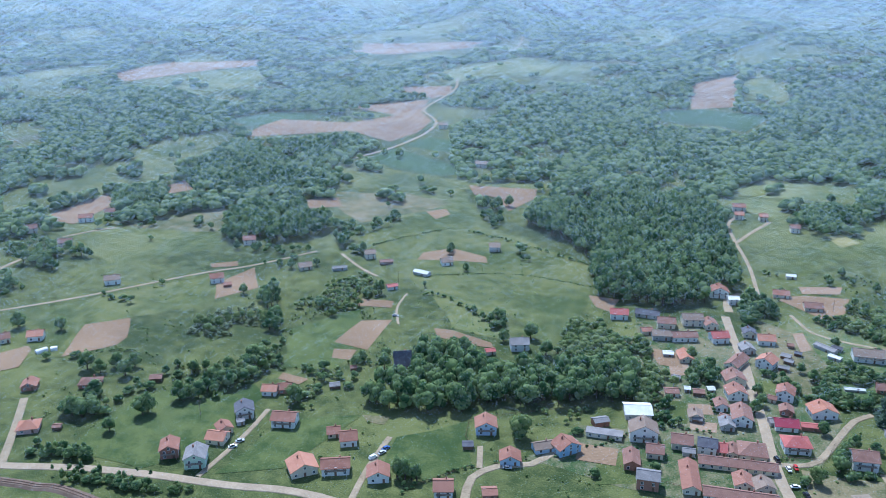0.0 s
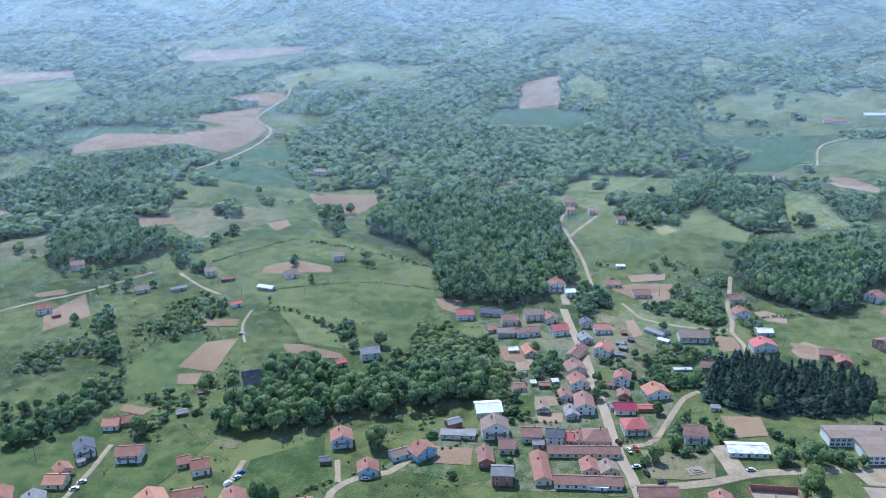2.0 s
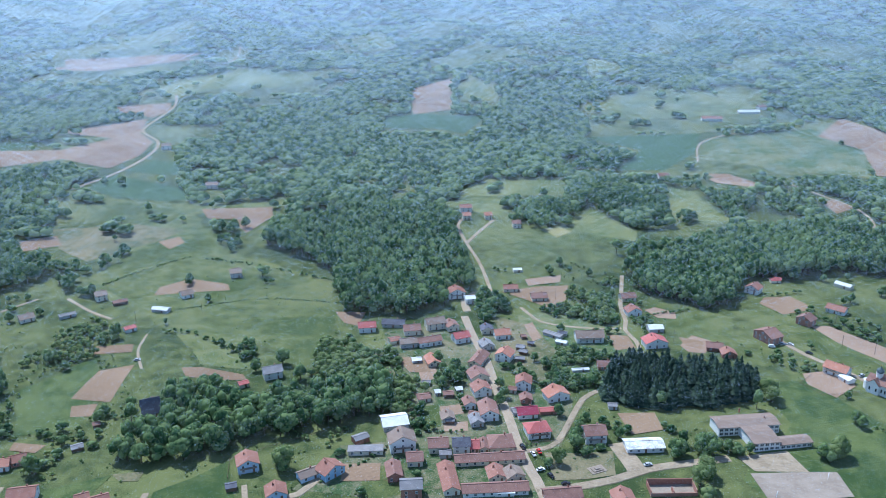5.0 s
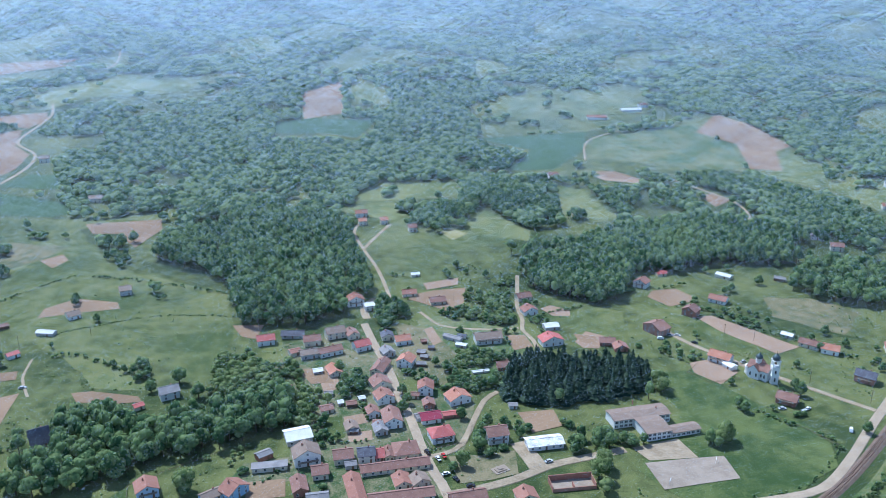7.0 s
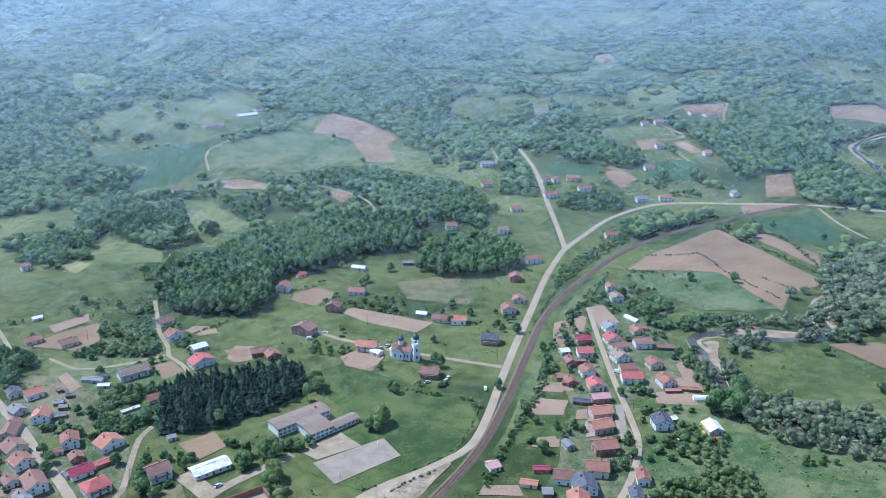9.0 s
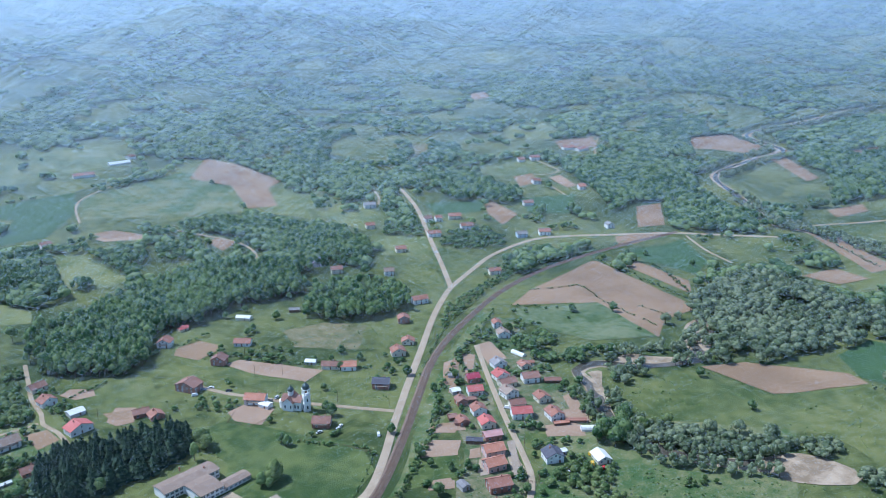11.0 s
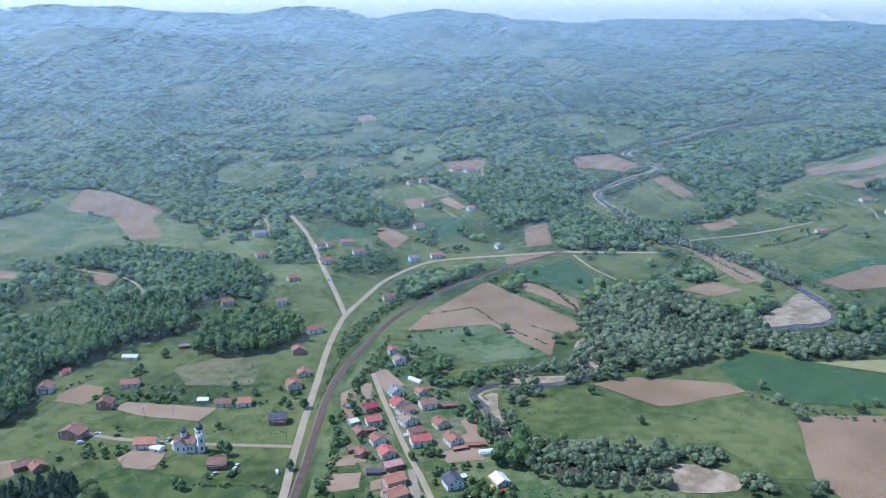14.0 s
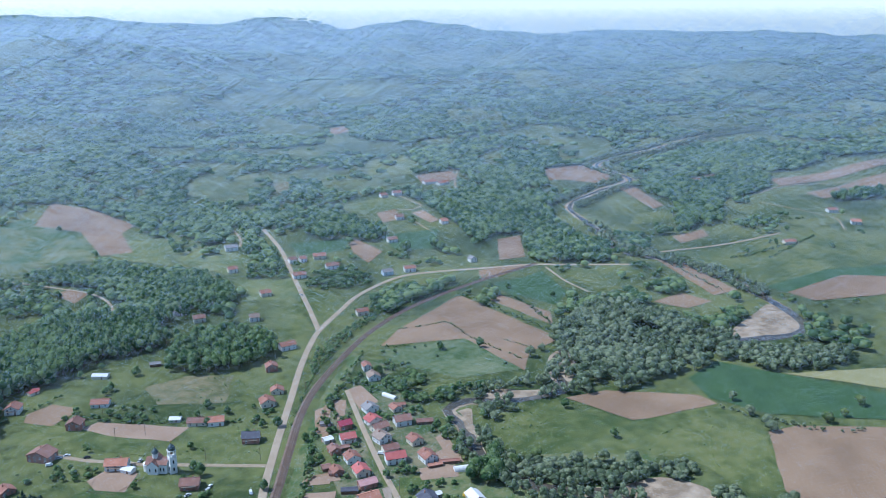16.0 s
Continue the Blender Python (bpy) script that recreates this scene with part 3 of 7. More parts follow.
field("pasture", [(1471, 1255), (1710, 1346), (1627, 1195), (1440, 1163)], PAST, "pasture")
field("meadow", [(1284, 1927), (1433, 1918), (1458, 1853), (1296, 1858)], MEAD, "meadow")
field("soil", [(1264, 1429), (1299, 1410), (1227, 1306), (1197, 1326)], SOIL)
field("pasture", [(-259, 1909), (-188, 1953), (-161, 1813), (-222, 1808)], PAST, "pasture")
field("pasture", [(208, 1512), (278, 1595), (283, 1505), (215, 1456)], PAST, "pasture")
field("pasture", [(-486, 1457), (-409, 1564), (-242, 1414), (-314, 1364), (-434, 1347)], PAST, "pasture")
field("soil", [(-836, 1772), (-705, 1786), (-548, 1801), (-626, 1689), (-802, 1692)], SOIL)
field("pasture", [(-308, 1941), (-200, 2085), (-141, 1852), (-252, 1816)], PAST, "pasture")
field("meadow", [(-949, 1762), (-876, 1850), (-776, 1818), (-882, 1742)], MEAD, "meadow")
field("pasture", [(-1520, 1459), (-1434, 1570), (-1353, 1564), (-1443, 1425)], PAST, "pasture")
field("meadow", [(-865, 781), (-840, 818), (-787, 781), (-809, 726)], MEAD, "meadow")
# gardens between the houses
BED = "dug brown kitchen garden bed"
field("soil_dry", [(-12, 398), (0, 401), (1, 391), (-11, 388)], BED, "garden_bed")
field("soil_dry", [(-10, 382), (3, 383), (3, 374), (-9, 373)], BED, "garden_bed")
field("soil_dry", [(124, 531), (132, 536), (144, 527), (142, 516), (130, 518)], BED, "garden_bed")
field("soil_dry", [(135, 476), (146, 491), (156, 483), (148, 465), (138, 467)], BED, "garden_bed")
field("soil_dry", [(40, 505), (46, 509), (50, 485), (44, 480)], BED, "garden_bed")
field("soil_dry", [(-26, 440), (-16, 445), (-14, 431), (-23, 424)], BED, "garden_bed")
field("soil_dry", [(46, 587), (74, 596), (72, 582), (48, 574)], BED, "garden_bed")
field("meadow", [(-24, 398), (-13, 400), (-11, 378), (-20, 374)], "bright green lawn in a garden", "garden_lawn")
field("meadow", [(22, 436), (31, 439), (33, 418), (25, 415)], "bright green lawn in a garden", "garden_lawn")
field("meadow", [(-48, 339), (-31, 344), (-27, 320), (-44, 313)], "bright green lawn in a garden", "garden_lawn")
field("meadow", [(32, 371), (46, 371), (46, 365), (33, 363)], "bright green lawn in a garden", "garden_lawn")
field("meadow", [(-66, 494), (-52, 496), (-47, 471), (-59, 465)], "bright green lawn in a garden", "garden_lawn")
field("soil_dry", [(346, 410), (357, 409), (338, 384), (323, 382)], BED, "garden_bed")
field("soil_dry", [(364, 409), (372, 406), (353, 387), (346, 387)], BED, "garden_bed")
field("soil_dry", [(384, 416), (396, 415), (384, 386), (371, 389)], BED, "garden_bed")
field("soil_dry", [(284, 343), (299, 335), (295, 328), (279, 339)], BED, "garden_bed")
field("soil_dry", [(270, 334), (285, 321), (277, 314), (260, 328)], BED, "garden_bed")
field("soil_dry", [(246, 299), (255, 295), (250, 286), (238, 293)], BED, "garden_bed")
field("soil_dry", [(335, 302), (351, 293), (345, 281), (327, 294)], BED, "garden_bed")
field("soil_dry", [(371, 321), (380, 320), (365, 294), (355, 297)], BED, "garden_bed")
field("soil_dry", [(198, 279), (212, 270), (209, 262), (191, 274)], BED, "garden_bed")
field("soil_dry", [(282, 310), (288, 308), (281, 300), (275, 303)], BED, "garden_bed")
field("concrete", [(293, 310), (297, 310), (273, 284), (268, 286)], "pale paved house yard", "yard")
field("concrete", [(304, 303), (309, 302), (288, 273), (282, 275)], "pale paved house yard", "yard")
field("lawn", [(250, 325), (273, 314), (261, 292), (230, 301)], "short green grass in a garden", "garden_lawn")
field("lawn", [(384, 398), (399, 397), (385, 363), (368, 364)], "short green grass in a garden", "garden_lawn")
field("lawn", [(320, 304), (336, 284), (319, 289), (311, 296)], "short green grass in a garden", "garden_lawn")
field("rough", [(282, 258), (324, 290), (372, 269), (422, 247), (457, 211), (363, 156), (251, 233)], "rough weedy riverside grass", "rough_grass", 0.05, False)
# hillsides and far plain
field("soil_dry", [(262, 882), (284, 896), (305, 866), (306, 848), (267, 866)], SOIL)
field("pasture", [(379, 1300), (432, 1338), (421, 1293), (373, 1266)], PAST, "pasture")
field("pasture", [(331, 1224), (385, 1263), (423, 1273), (403, 1230), (432, 1202), (361, 1191)], PAST, "pasture")
field("meadow", [(690, 1094), (742, 1076), (757, 1023), (713, 1034)], MEAD, "meadow")
field("heath", [(813, 1046), (827, 1022), (785, 975), (767, 993)], "brownish dry heath with low scrub", "heath")
field("pasture", [(785, 1103), (822, 1106), (823, 1077), (782, 1082)], PAST, "pasture")
field("meadow", [(673, 1086), (716, 1105), (747, 1056), (743, 1009), (693, 1044)], MEAD, "meadow")
field("meadow", [(1166, 911), (1260, 960), (1253, 923), (1195, 888)], MEAD, "meadow")
field("soil_dry", [(815, 752), (836, 751), (814, 701), (797, 702)], SOIL)
field("meadow", [(954, 502), (1020, 522), (1077, 491), (1019, 467)], MEAD, "meadow")
field("pasture", [(1984, 528), (2078, 530), (2089, 479), (1978, 452)], PAST, "pasture")
field("pasture", [(2097, 717), (2280, 653), (2329, 546), (2175, 608)], PAST, "pasture")
field("pasture", [(2360, 700), (2486, 673), (2478, 626), (2369, 652)], PAST, "pasture")
field("pasture", [(210, 1561), (244, 1651), (275, 1577), (254, 1480), (231, 1494)], PAST, "pasture")
field("pasture", [(72, 1747), (124, 1843), (154, 1766), (104, 1702)], PAST, "pasture")
field("heath", [(-828, 744), (-829, 800), (-774, 755), (-786, 711)], "brownish dry heath with low scrub", "heath")
field("crop", [(-646, 937), (-602, 1009), (-526, 1014), (-559, 964), (-598, 918)], CROP)
field("pasture", [(-1156, 1059), (-1150, 1177), (-1093, 1254), (-1059, 1199), (-1097, 1120), (-1103, 1009)], PAST, "pasture")
field("soil", [(-549, 535), (-554, 612), (-536, 595), (-528, 533)], SOIL)

# ---- river ----
def sheet(name, mat, outline, label, category, z):
    bm = bmesh.new()
    f = bm.faces.new([bm.verts.new((x, y, land(x, y) + z + 0.0007 * max(math.hypot(x, y) - 700, 0))) for x, y in spline(outline + outline[:1], 6)[:-1]])
    bmesh.ops.triangulate(bm, faces=[f])
    bmesh.ops.recalc_face_normals(bm, faces=bm.faces[:])
    if sum(q.normal.z for q in bm.faces) < 0:
        bmesh.ops.reverse_faces(bm, faces=bm.faces[:])
    ob = mesh_object(name, bm, mat)
    tagged(ob, label, category, kind="structure")
    KEEP_OUT.append(outline)


def river(points, widths, z=0.1, sway=0.0):
    line = spline(points, 8)
    bm = bmesh.new()
    rows = []
    for i, (x, y) in enumerate(line):
        a, b = line[max(i - 1, 0)], line[min(i + 1, len(line) - 1)]
        d = math.hypot(b[0] - a[0], b[1] - a[1]) or 1
        nx, ny = (b[1] - a[1]) / d, -(b[0] - a[0]) / d
        s = i / (len(line) - 1) * (len(widths) - 1)
        k = min(int(s), len(widths) - 2)
        w = (widths[k] + (widths[k + 1] - widths[k]) * (s - k)) / 2 * (1 + 0.16 * math.sin(i * 0.83 + z * 9) + 0.12 * math.sin(i * 0.31 + z * 23))
        up = 0.0007 * max(math.hypot(x, y) - 700, 0)
        rows.append([bm.verts.new((x + nx * o, y + ny * o, land(x, y) + z + up)) for o in (w + sway * math.sin(i * 0.21 + 1), -w + sway * math.sin(i * 0.21 + 1))])
    for a, b in zip(rows, rows[1:]):
        bm.faces.new((a[0], b[0], b[1], a[1]))
    bmesh.ops.recalc_face_normals(bm, faces=bm.faces[:])
    if sum(q.normal.z for q in bm.faces) < 0:
        bmesh.ops.reverse_faces(bm, faces=bm.faces[:])
    STRIPS.append((line, 4.5))
    return bm


tagged(mesh_object("river_gravel", river([(397, 189), (366, 230), (366, 271), (382, 298), (397, 318), (407, 340), (427, 339), (443, 320), (469, 306), (493, 301), (515, 324), (546, 335), (574, 315), (638, 272), (677, 249), (727, 215), (769, 234), (808, 278), (837, 328), (854, 407), (855, 451), (924, 537), (986, 611), (1104, 627), (1198, 632), (1255, 727), (1372, 738), (1476, 725), (1692, 721), (1912, 674)], [11, 10, 10, 11, 15, 17, 15, 14, 12, 16, 14, 12, 10, 10, 18, 24, 14, 11, 12, 17, 19, 18, 19, 17, 15, 13]), "gravel"), "pale stony river banks", "gravel bank", kind="structure")
tagged(mesh_object("river", river([(397, 189), (366, 230), (366, 271), (382, 298), (397, 318), (407, 340), (427, 339), (443, 320), (469, 306), (493, 301), (515, 324), (546, 335), (574, 315), (638, 272), (664, 244), (722, 210), (764, 228), (803, 271), (837, 328), (854, 407), (855, 451), (924, 537), (986, 611), (1104, 627), (1198, 632), (1255, 727), (1372, 738), (1476, 725), (1692, 721), (1912, 674)], [9, 8, 8, 9, 12, 14, 12, 10, 9, 12, 12, 9, 7, 6, 6, 7, 7, 6, 6, 5, 5, 5, 5, 5, 5, 5], 0.22, 1.3), "water"), "shallow grey river with pale ripples", "river", kind="structure")
STRIPS.append((spline([(924, 537), (986, 611), (1104, 627), (1198, 632), (1255, 727), (1372, 738), (1476, 725), (1692, 721), (1912, 674)], 8), 15))
sheet("gravel_bar", "gravel", [(395, 201), (421, 187), (427, 160), (413, 153), (389, 178)], "bare gravel bar beside the river", "gravel bar", 0.3)
sheet("gravel_bar", "gravel", [(690, 255), (750, 256), (780, 254), (745, 216), (715, 213), (690, 235)], "broad bare gravel bar in a river bend", "gravel bar", 0.3)
sheet("gravel_bar", "gravel", [(410, 334), (415, 333), (419, 329), (406, 318), (397, 309), (394, 302), (391, 303), (391, 309), (397, 318), (406, 326)], "narrow pale gravel bar", "gravel bar", 0.3)
sheet("gravel_bar", "gravel", [(437, 334), (450, 338), (460, 333), (465, 323), (476, 312), (487, 305), (484, 301), (469, 307), (457, 313), (449, 322)], "long pale gravel bank under the trees", "gravel bar", 0.3)
sheet("gravel_bar", "gravel", [(531, 330), (548, 335), (555, 332), (533, 316), (502, 301), (507, 311), (516, 320)], "pale gravel bank in a tight bend", "gravel bar", 0.3)

# ---- roads, tracks, railway ----
ASPH, TRACK = "pale grey worn asphalt road", "dusty pale unpaved track"
road([(-363, 219), (-299, 237), (-266, 247), (-232, 254), (-194, 259), (-154, 265)] + [(-77, 256), (0, 261), (77, 275)] + [(143, 301), (183, 305), (211, 311), (237, 332), (263, 358), (285, 379), (306, 399), (346, 436), (392, 479), (429, 510), (454, 528), (498, 551), (547, 574), (610, 585)] + [(649, 570), (694, 538), (744, 501), (759, 483), (812, 421)], 4.6, "asphalt", "broad pale grey country road")
road([(453, 528), (488, 583), (539, 665), (598, 761), (639, 846)], 4.4, "asphalt", ASPH, lift=0.02)
road([(1, 518), (7, 485), (14, 454), (19, 419), (24, 391), (28, 361), (32, 341), (37, 320)] + [(41, 262)], 4.8, "asphalt", "pale grey village main street", lift=0.02)
road([(34, 324), (48, 326), (70, 333), (88, 342), (103, 346), (129, 352)], 5.0, "dust", "dusty pale village road", lift=0.01)
road([(31, 356), (39, 358), (48, 365), (57, 387), (66, 408), (75, 417)], 3.0, "dust", ASPH, lift=0.01)
road([(77, 364), (81, 349), (83, 339)], 9, "dust", "dusty gravel lane", lift=0.005)
road([(3, 526), (1, 546), (9, 561)] , 5, "dust", TRACK)
road([(21, 553), (16, 600), (11, 632), (2, 674), (-5, 718), (2, 749)], 2.3, "dust", TRACK)
road([(3, 671), (12, 697), (28, 738)], 3, "dust", TRACK)
road([(40, 534), (52, 510), (73, 502), (93, 500), (103, 501)], 2.2, "dust", TRACK)
road([(120, 596), (114, 564), (109, 538), (108, 512), (105, 498), (109, 482), (109, 464), (108, 451)], 2.5, "dust", TRACK, lift=0.01)
road([(198, 489), (208, 465), (223, 444), (231, 429), (244, 415), (261, 394), (277, 375)], 3.2, "dust", "bright pale gravel lane")
road([(384, 418), (355, 374), (322, 322), (302, 288), (286, 265), (261, 245), (244, 235)], 3.2, "asphalt", "narrow grey village street")
road([(745, 487), (719, 446), (702, 406)], 2.3, "dust", TRACK)
road([(855, 428), (889, 410), (935, 381), (981, 359), (1040, 338)], 3.6, "dust", TRACK)
road([(1177, 417), (1167, 338), (1160, 307), (1111, 282)], 2.3, "dust", TRACK)
road([(1224, 436), (1321, 413), (1521, 289)], 2.3, "dust", TRACK)
road([(-440, 371), (-412, 401), (-383, 438), (-356, 473), (-330, 499), (-301, 542)], 2, "dust", TRACK)
road([(-280, 543), (-253, 520), (-235, 509)], 2.2, "dust", TRACK)
road([(-500, 414), (-503, 455)], 3, "dust", TRACK)
road([(-512, 503), (-501, 523), (-488, 538)], 2.3, "dust", TRACK)
road([(-210, 260), (-209, 281), (-209, 299), (-211, 321)], 2.3, "dust", TRACK)
road([(-139, 268), (-142, 291), (-143, 318)], 2.6, "dust", TRACK)
road([(-94, 284), (-96, 300), (-88, 312), (-74, 319), (-66, 333)], 3.6, "dust", "greyish paved lane")
road([(-95, 308), (-100, 325)], 2.3, "dust", TRACK)
road([(-300, 239), (-317, 263), (-336, 288)], 3.5, "dust", TRACK)
road([(-189, 438), (-200, 462), (-203, 486)], 1.2, "dust", TRACK)
road([(-404, 827), (-383, 891), (-375, 972), (-386, 1035), (-426, 1094), (-433, 1181), (-435, 1252), (-453, 1318)], 3.6, "dust", "winding pale gravel road over a ridge")
road([(269, 952), (287, 1022), (315, 1064), (393, 1120)], 2.3, "dust", TRACK)

road([(331, 886), (348, 845), (361, 811), (373, 777), (372, 741), (361, 711)], 2.4, "dust", TRACK)
road([(525, 1174), (537, 1124), (539, 1081), (538, 1051)], 2.2, "dust", TRACK)
road([(868, 827), (859, 791), (852, 768), (830, 764), (815, 777)], 2.6, "dust", TRACK)
road([(1048, 895), (1069, 884), (999, 830), (947, 783)], 2.6, "dust", TRACK)
road([(790, 724), (778, 697), (767, 670)], 2.0, "dust", TRACK)
road([(1728, 785), (1738, 758), (1634, 675)], 3.0, "dust", TRACK)
road([(615, 879), (595, 835), (573, 805)], 2.4, "dust", TRACK)
road([(-465, 1666), (-478, 1799), (-490, 1869)], 4.0, "dust", TRACK)


def railway(points):
    """A ballast bed with two rails on sleepers."""
    line = spline(points, 6)
    bm = bmesh.new()
    ribbon(bm, line, [3.0, 1.7, -1.7, -3.0], [0.0, 0.7, 0.7, 0.0])
    bmesh.ops.recalc_face_normals(bm, faces=bm.faces[:])
    bed = mesh_object("railway", bm, "ballast")
    tagged(bed, "single railway track on a dark brown ballast bed", "railway", kind="structure")
    for side in (0.75, -0.75):
        bm = bmesh.new()
        ribbon(bm, line, [side + 0.12, side + 0.08, side - 0.08, side - 0.12], [0.76, 1.0, 1.0, 0.76])
        part("rail", bm, "rust", bed, "rust-brown steel rail")
    bm = bmesh.new()
    box(bm, -1.3, -0.15, 0, 1.3, 0.15, 0.12)
    me = bpy.data.meshes.new("sleeper")
    bm.to_mesh(me)
    bm.free()
    me.materials.append(M["timber"])
    made = 0
    fine = spline(points, 1.2)
    for (x, y), (u, v) in zip(fine, fine[1:]):
        if 250 < math.hypot(x, y) < 480 and x > 110 and made < 290:
            shared("sleeper", me, bed, pose(x, y, land(x, y) + 0.72, 0, 0, math.degrees(math.atan2(v - y, u - x)) + 90))
            made += 1
    STRIPS.append((line, 6))


railway([(-345, 218), (-289, 228), (-272, 230), (-246, 231)] + [(-128, 211), (0, 220), (102, 246)] + [(173, 283), (202, 299), (230, 319), (265, 349), (299, 380), (336, 413), (376, 441), (437, 473), (487, 494), (549, 509), (612, 513), (674, 511), (748, 502)])

# ---- houses ----
FOOT = []          # footprints: centre and radius, kept clear of wood


def frame_mesh(bm):
    for x0, z0, x1, z1 in ((-0.62, -0.7, -0.5, 0.7), (0.5, -0.7, 0.62, 0.7), (-0.5, 0.58, 0.5, 0.7), (-0.62, -0.78, 0.62, -0.66), (-0.04, -0.66, 0.04, 0.58)):
        box(bm, x0, -0.08, z0, x1, 0.02, z1)


WINDOW = mesh_of(frame_mesh, "frame")
PANE = mesh_of(lambda bm: box(bm, -0.5, -0.03, -0.66, 0.5, 0.015, 0.58), "glass")
DOOR = mesh_of(lambda bm: (box(bm, -0.5, -0.07, 0.0, 0.5, 0.02, 2.1), box(bm, 0.32, -0.12, 0.95, 0.42, -0.07, 1.1)), "door")


def chimney_mesh(bm):
    box(bm, -0.3, -0.3, -1.2, 0.3, 0.3, 0.9)
    box(bm, -0.4, -0.4, 0.9, 0.4, 0.4, 1.05)
    box(bm, -0.18, -0.18, 1.05, 0.18, 0.18, 1.3)


CHIMNEY = mesh_of(chimney_mesh, "wall_brick")


def window(root, x, y, z, turn, wide=1.0):
    w = shared("window", WINDOW, root, pose(x, y, z, 0, 0, turn) @ Matrix.Diagonal((wide, 1, 1, 1)))
    shared("pane", PANE, w, Matrix.Identity(4))


def place(a, b, depth):
    """A root at the middle of a footprint whose near side runs from a to b."""
    a, b = Vector(a), Vector(b)
    mid = (a + b) / 2
    ex = (b - a).normalized()
    if Vector((-ex.y, ex.x)).dot(mid) < 0:
        ex = -ex
    ey = Vector((-ex.y, ex.x))
    c = mid + ey * depth / 2
    FOOT.append((c.x, c.y, max((b - a).length, depth) / 2 + 1.5))
    return (b - a).length, pose(c.x, c.y, land(c.x, c.y), 0, 0, math.degrees(math.atan2(ex.y, ex.x)))


def roof_slabs(bm, hx, hy, h, rise, over, thick=0.22):
    """Two slopes with thickness, eaves and verge; the ridge runs along x."""
    k = rise / hy
    for s in (1, -1):
        top = [(-hx - over, 0, h + rise), (hx + over, 0, h + rise), (hx + over, s * (hy + over), h - k * over), (-hx - over, s * (hy + over), h - k * over)]
        v = [bm.verts.new((x, y, z + thick)) for x, y, z in top] + [bm.verts.new((x, y, z)) for x, y, z in top]
        for q in ((0, 1, 2, 3), (7, 6, 5, 4), (0, 4, 5, 1), (1, 5, 6, 2), (2, 6, 7, 3), (3, 7, 4, 0)):
            bm.faces.new([v[i] for i in q])
    bmesh.ops.recalc_face_normals(bm, faces=bm.faces[:])


def hip_roof(bm, hx, hy, h, rise, over):
    ox, oy = hx + over, hy + over
    z0 = h - rise / hy * over
    rx = max(ox - oy * 0.9, 0.6)
    base = [bm.verts.new((x, y, z0)) for x, y in ((-ox, -oy), (ox, -oy), (ox, oy), (-ox, oy))]
    low = [bm.verts.new((v.co.x, v.co.y, z0 - 0.2)) for v in base]
    r = [bm.verts.new((-rx, 0, h + rise)), bm.verts.new((rx, 0, h + rise))]
    for q in ((base[0], base[1], r[1], r[0]), (base[1], base[2], r[1]), (base[2], base[3], r[0], r[1]), (base[3], base[0], r[0]), low[::-1]):
        bm.faces.new(q)
    for i in range(4):
        j = (i + 1) % 4
        bm.faces.new((low[i], low[j], base[j], base[i]))
    bmesh.ops.recalc_face_normals(bm, faces=bm.faces[:])


WALL_WORD = {"white": "white-rendered", "cream": "cream-rendered", "blue": "pale blue", "sky": "bright blue", "green": "pale green", "brick": "bare red brick", "grey": "grey-rendered", "wood": "dark wooden", "rose": "dusty pink"}
ROOF_WORD = {"brown": "weathered brown tiled", "russet": "russet tiled", "orange": "bright orange tiled", "red": "bright red tiled", "crimson": "dark crimson tiled", "pink": "faded pink tiled", "grey": "grey sheet", "slate": "dark slate-grey", "taupe": "grey-brown tiled", "white": "white sheet-metal", "worn": "patchy worn pale metal"}


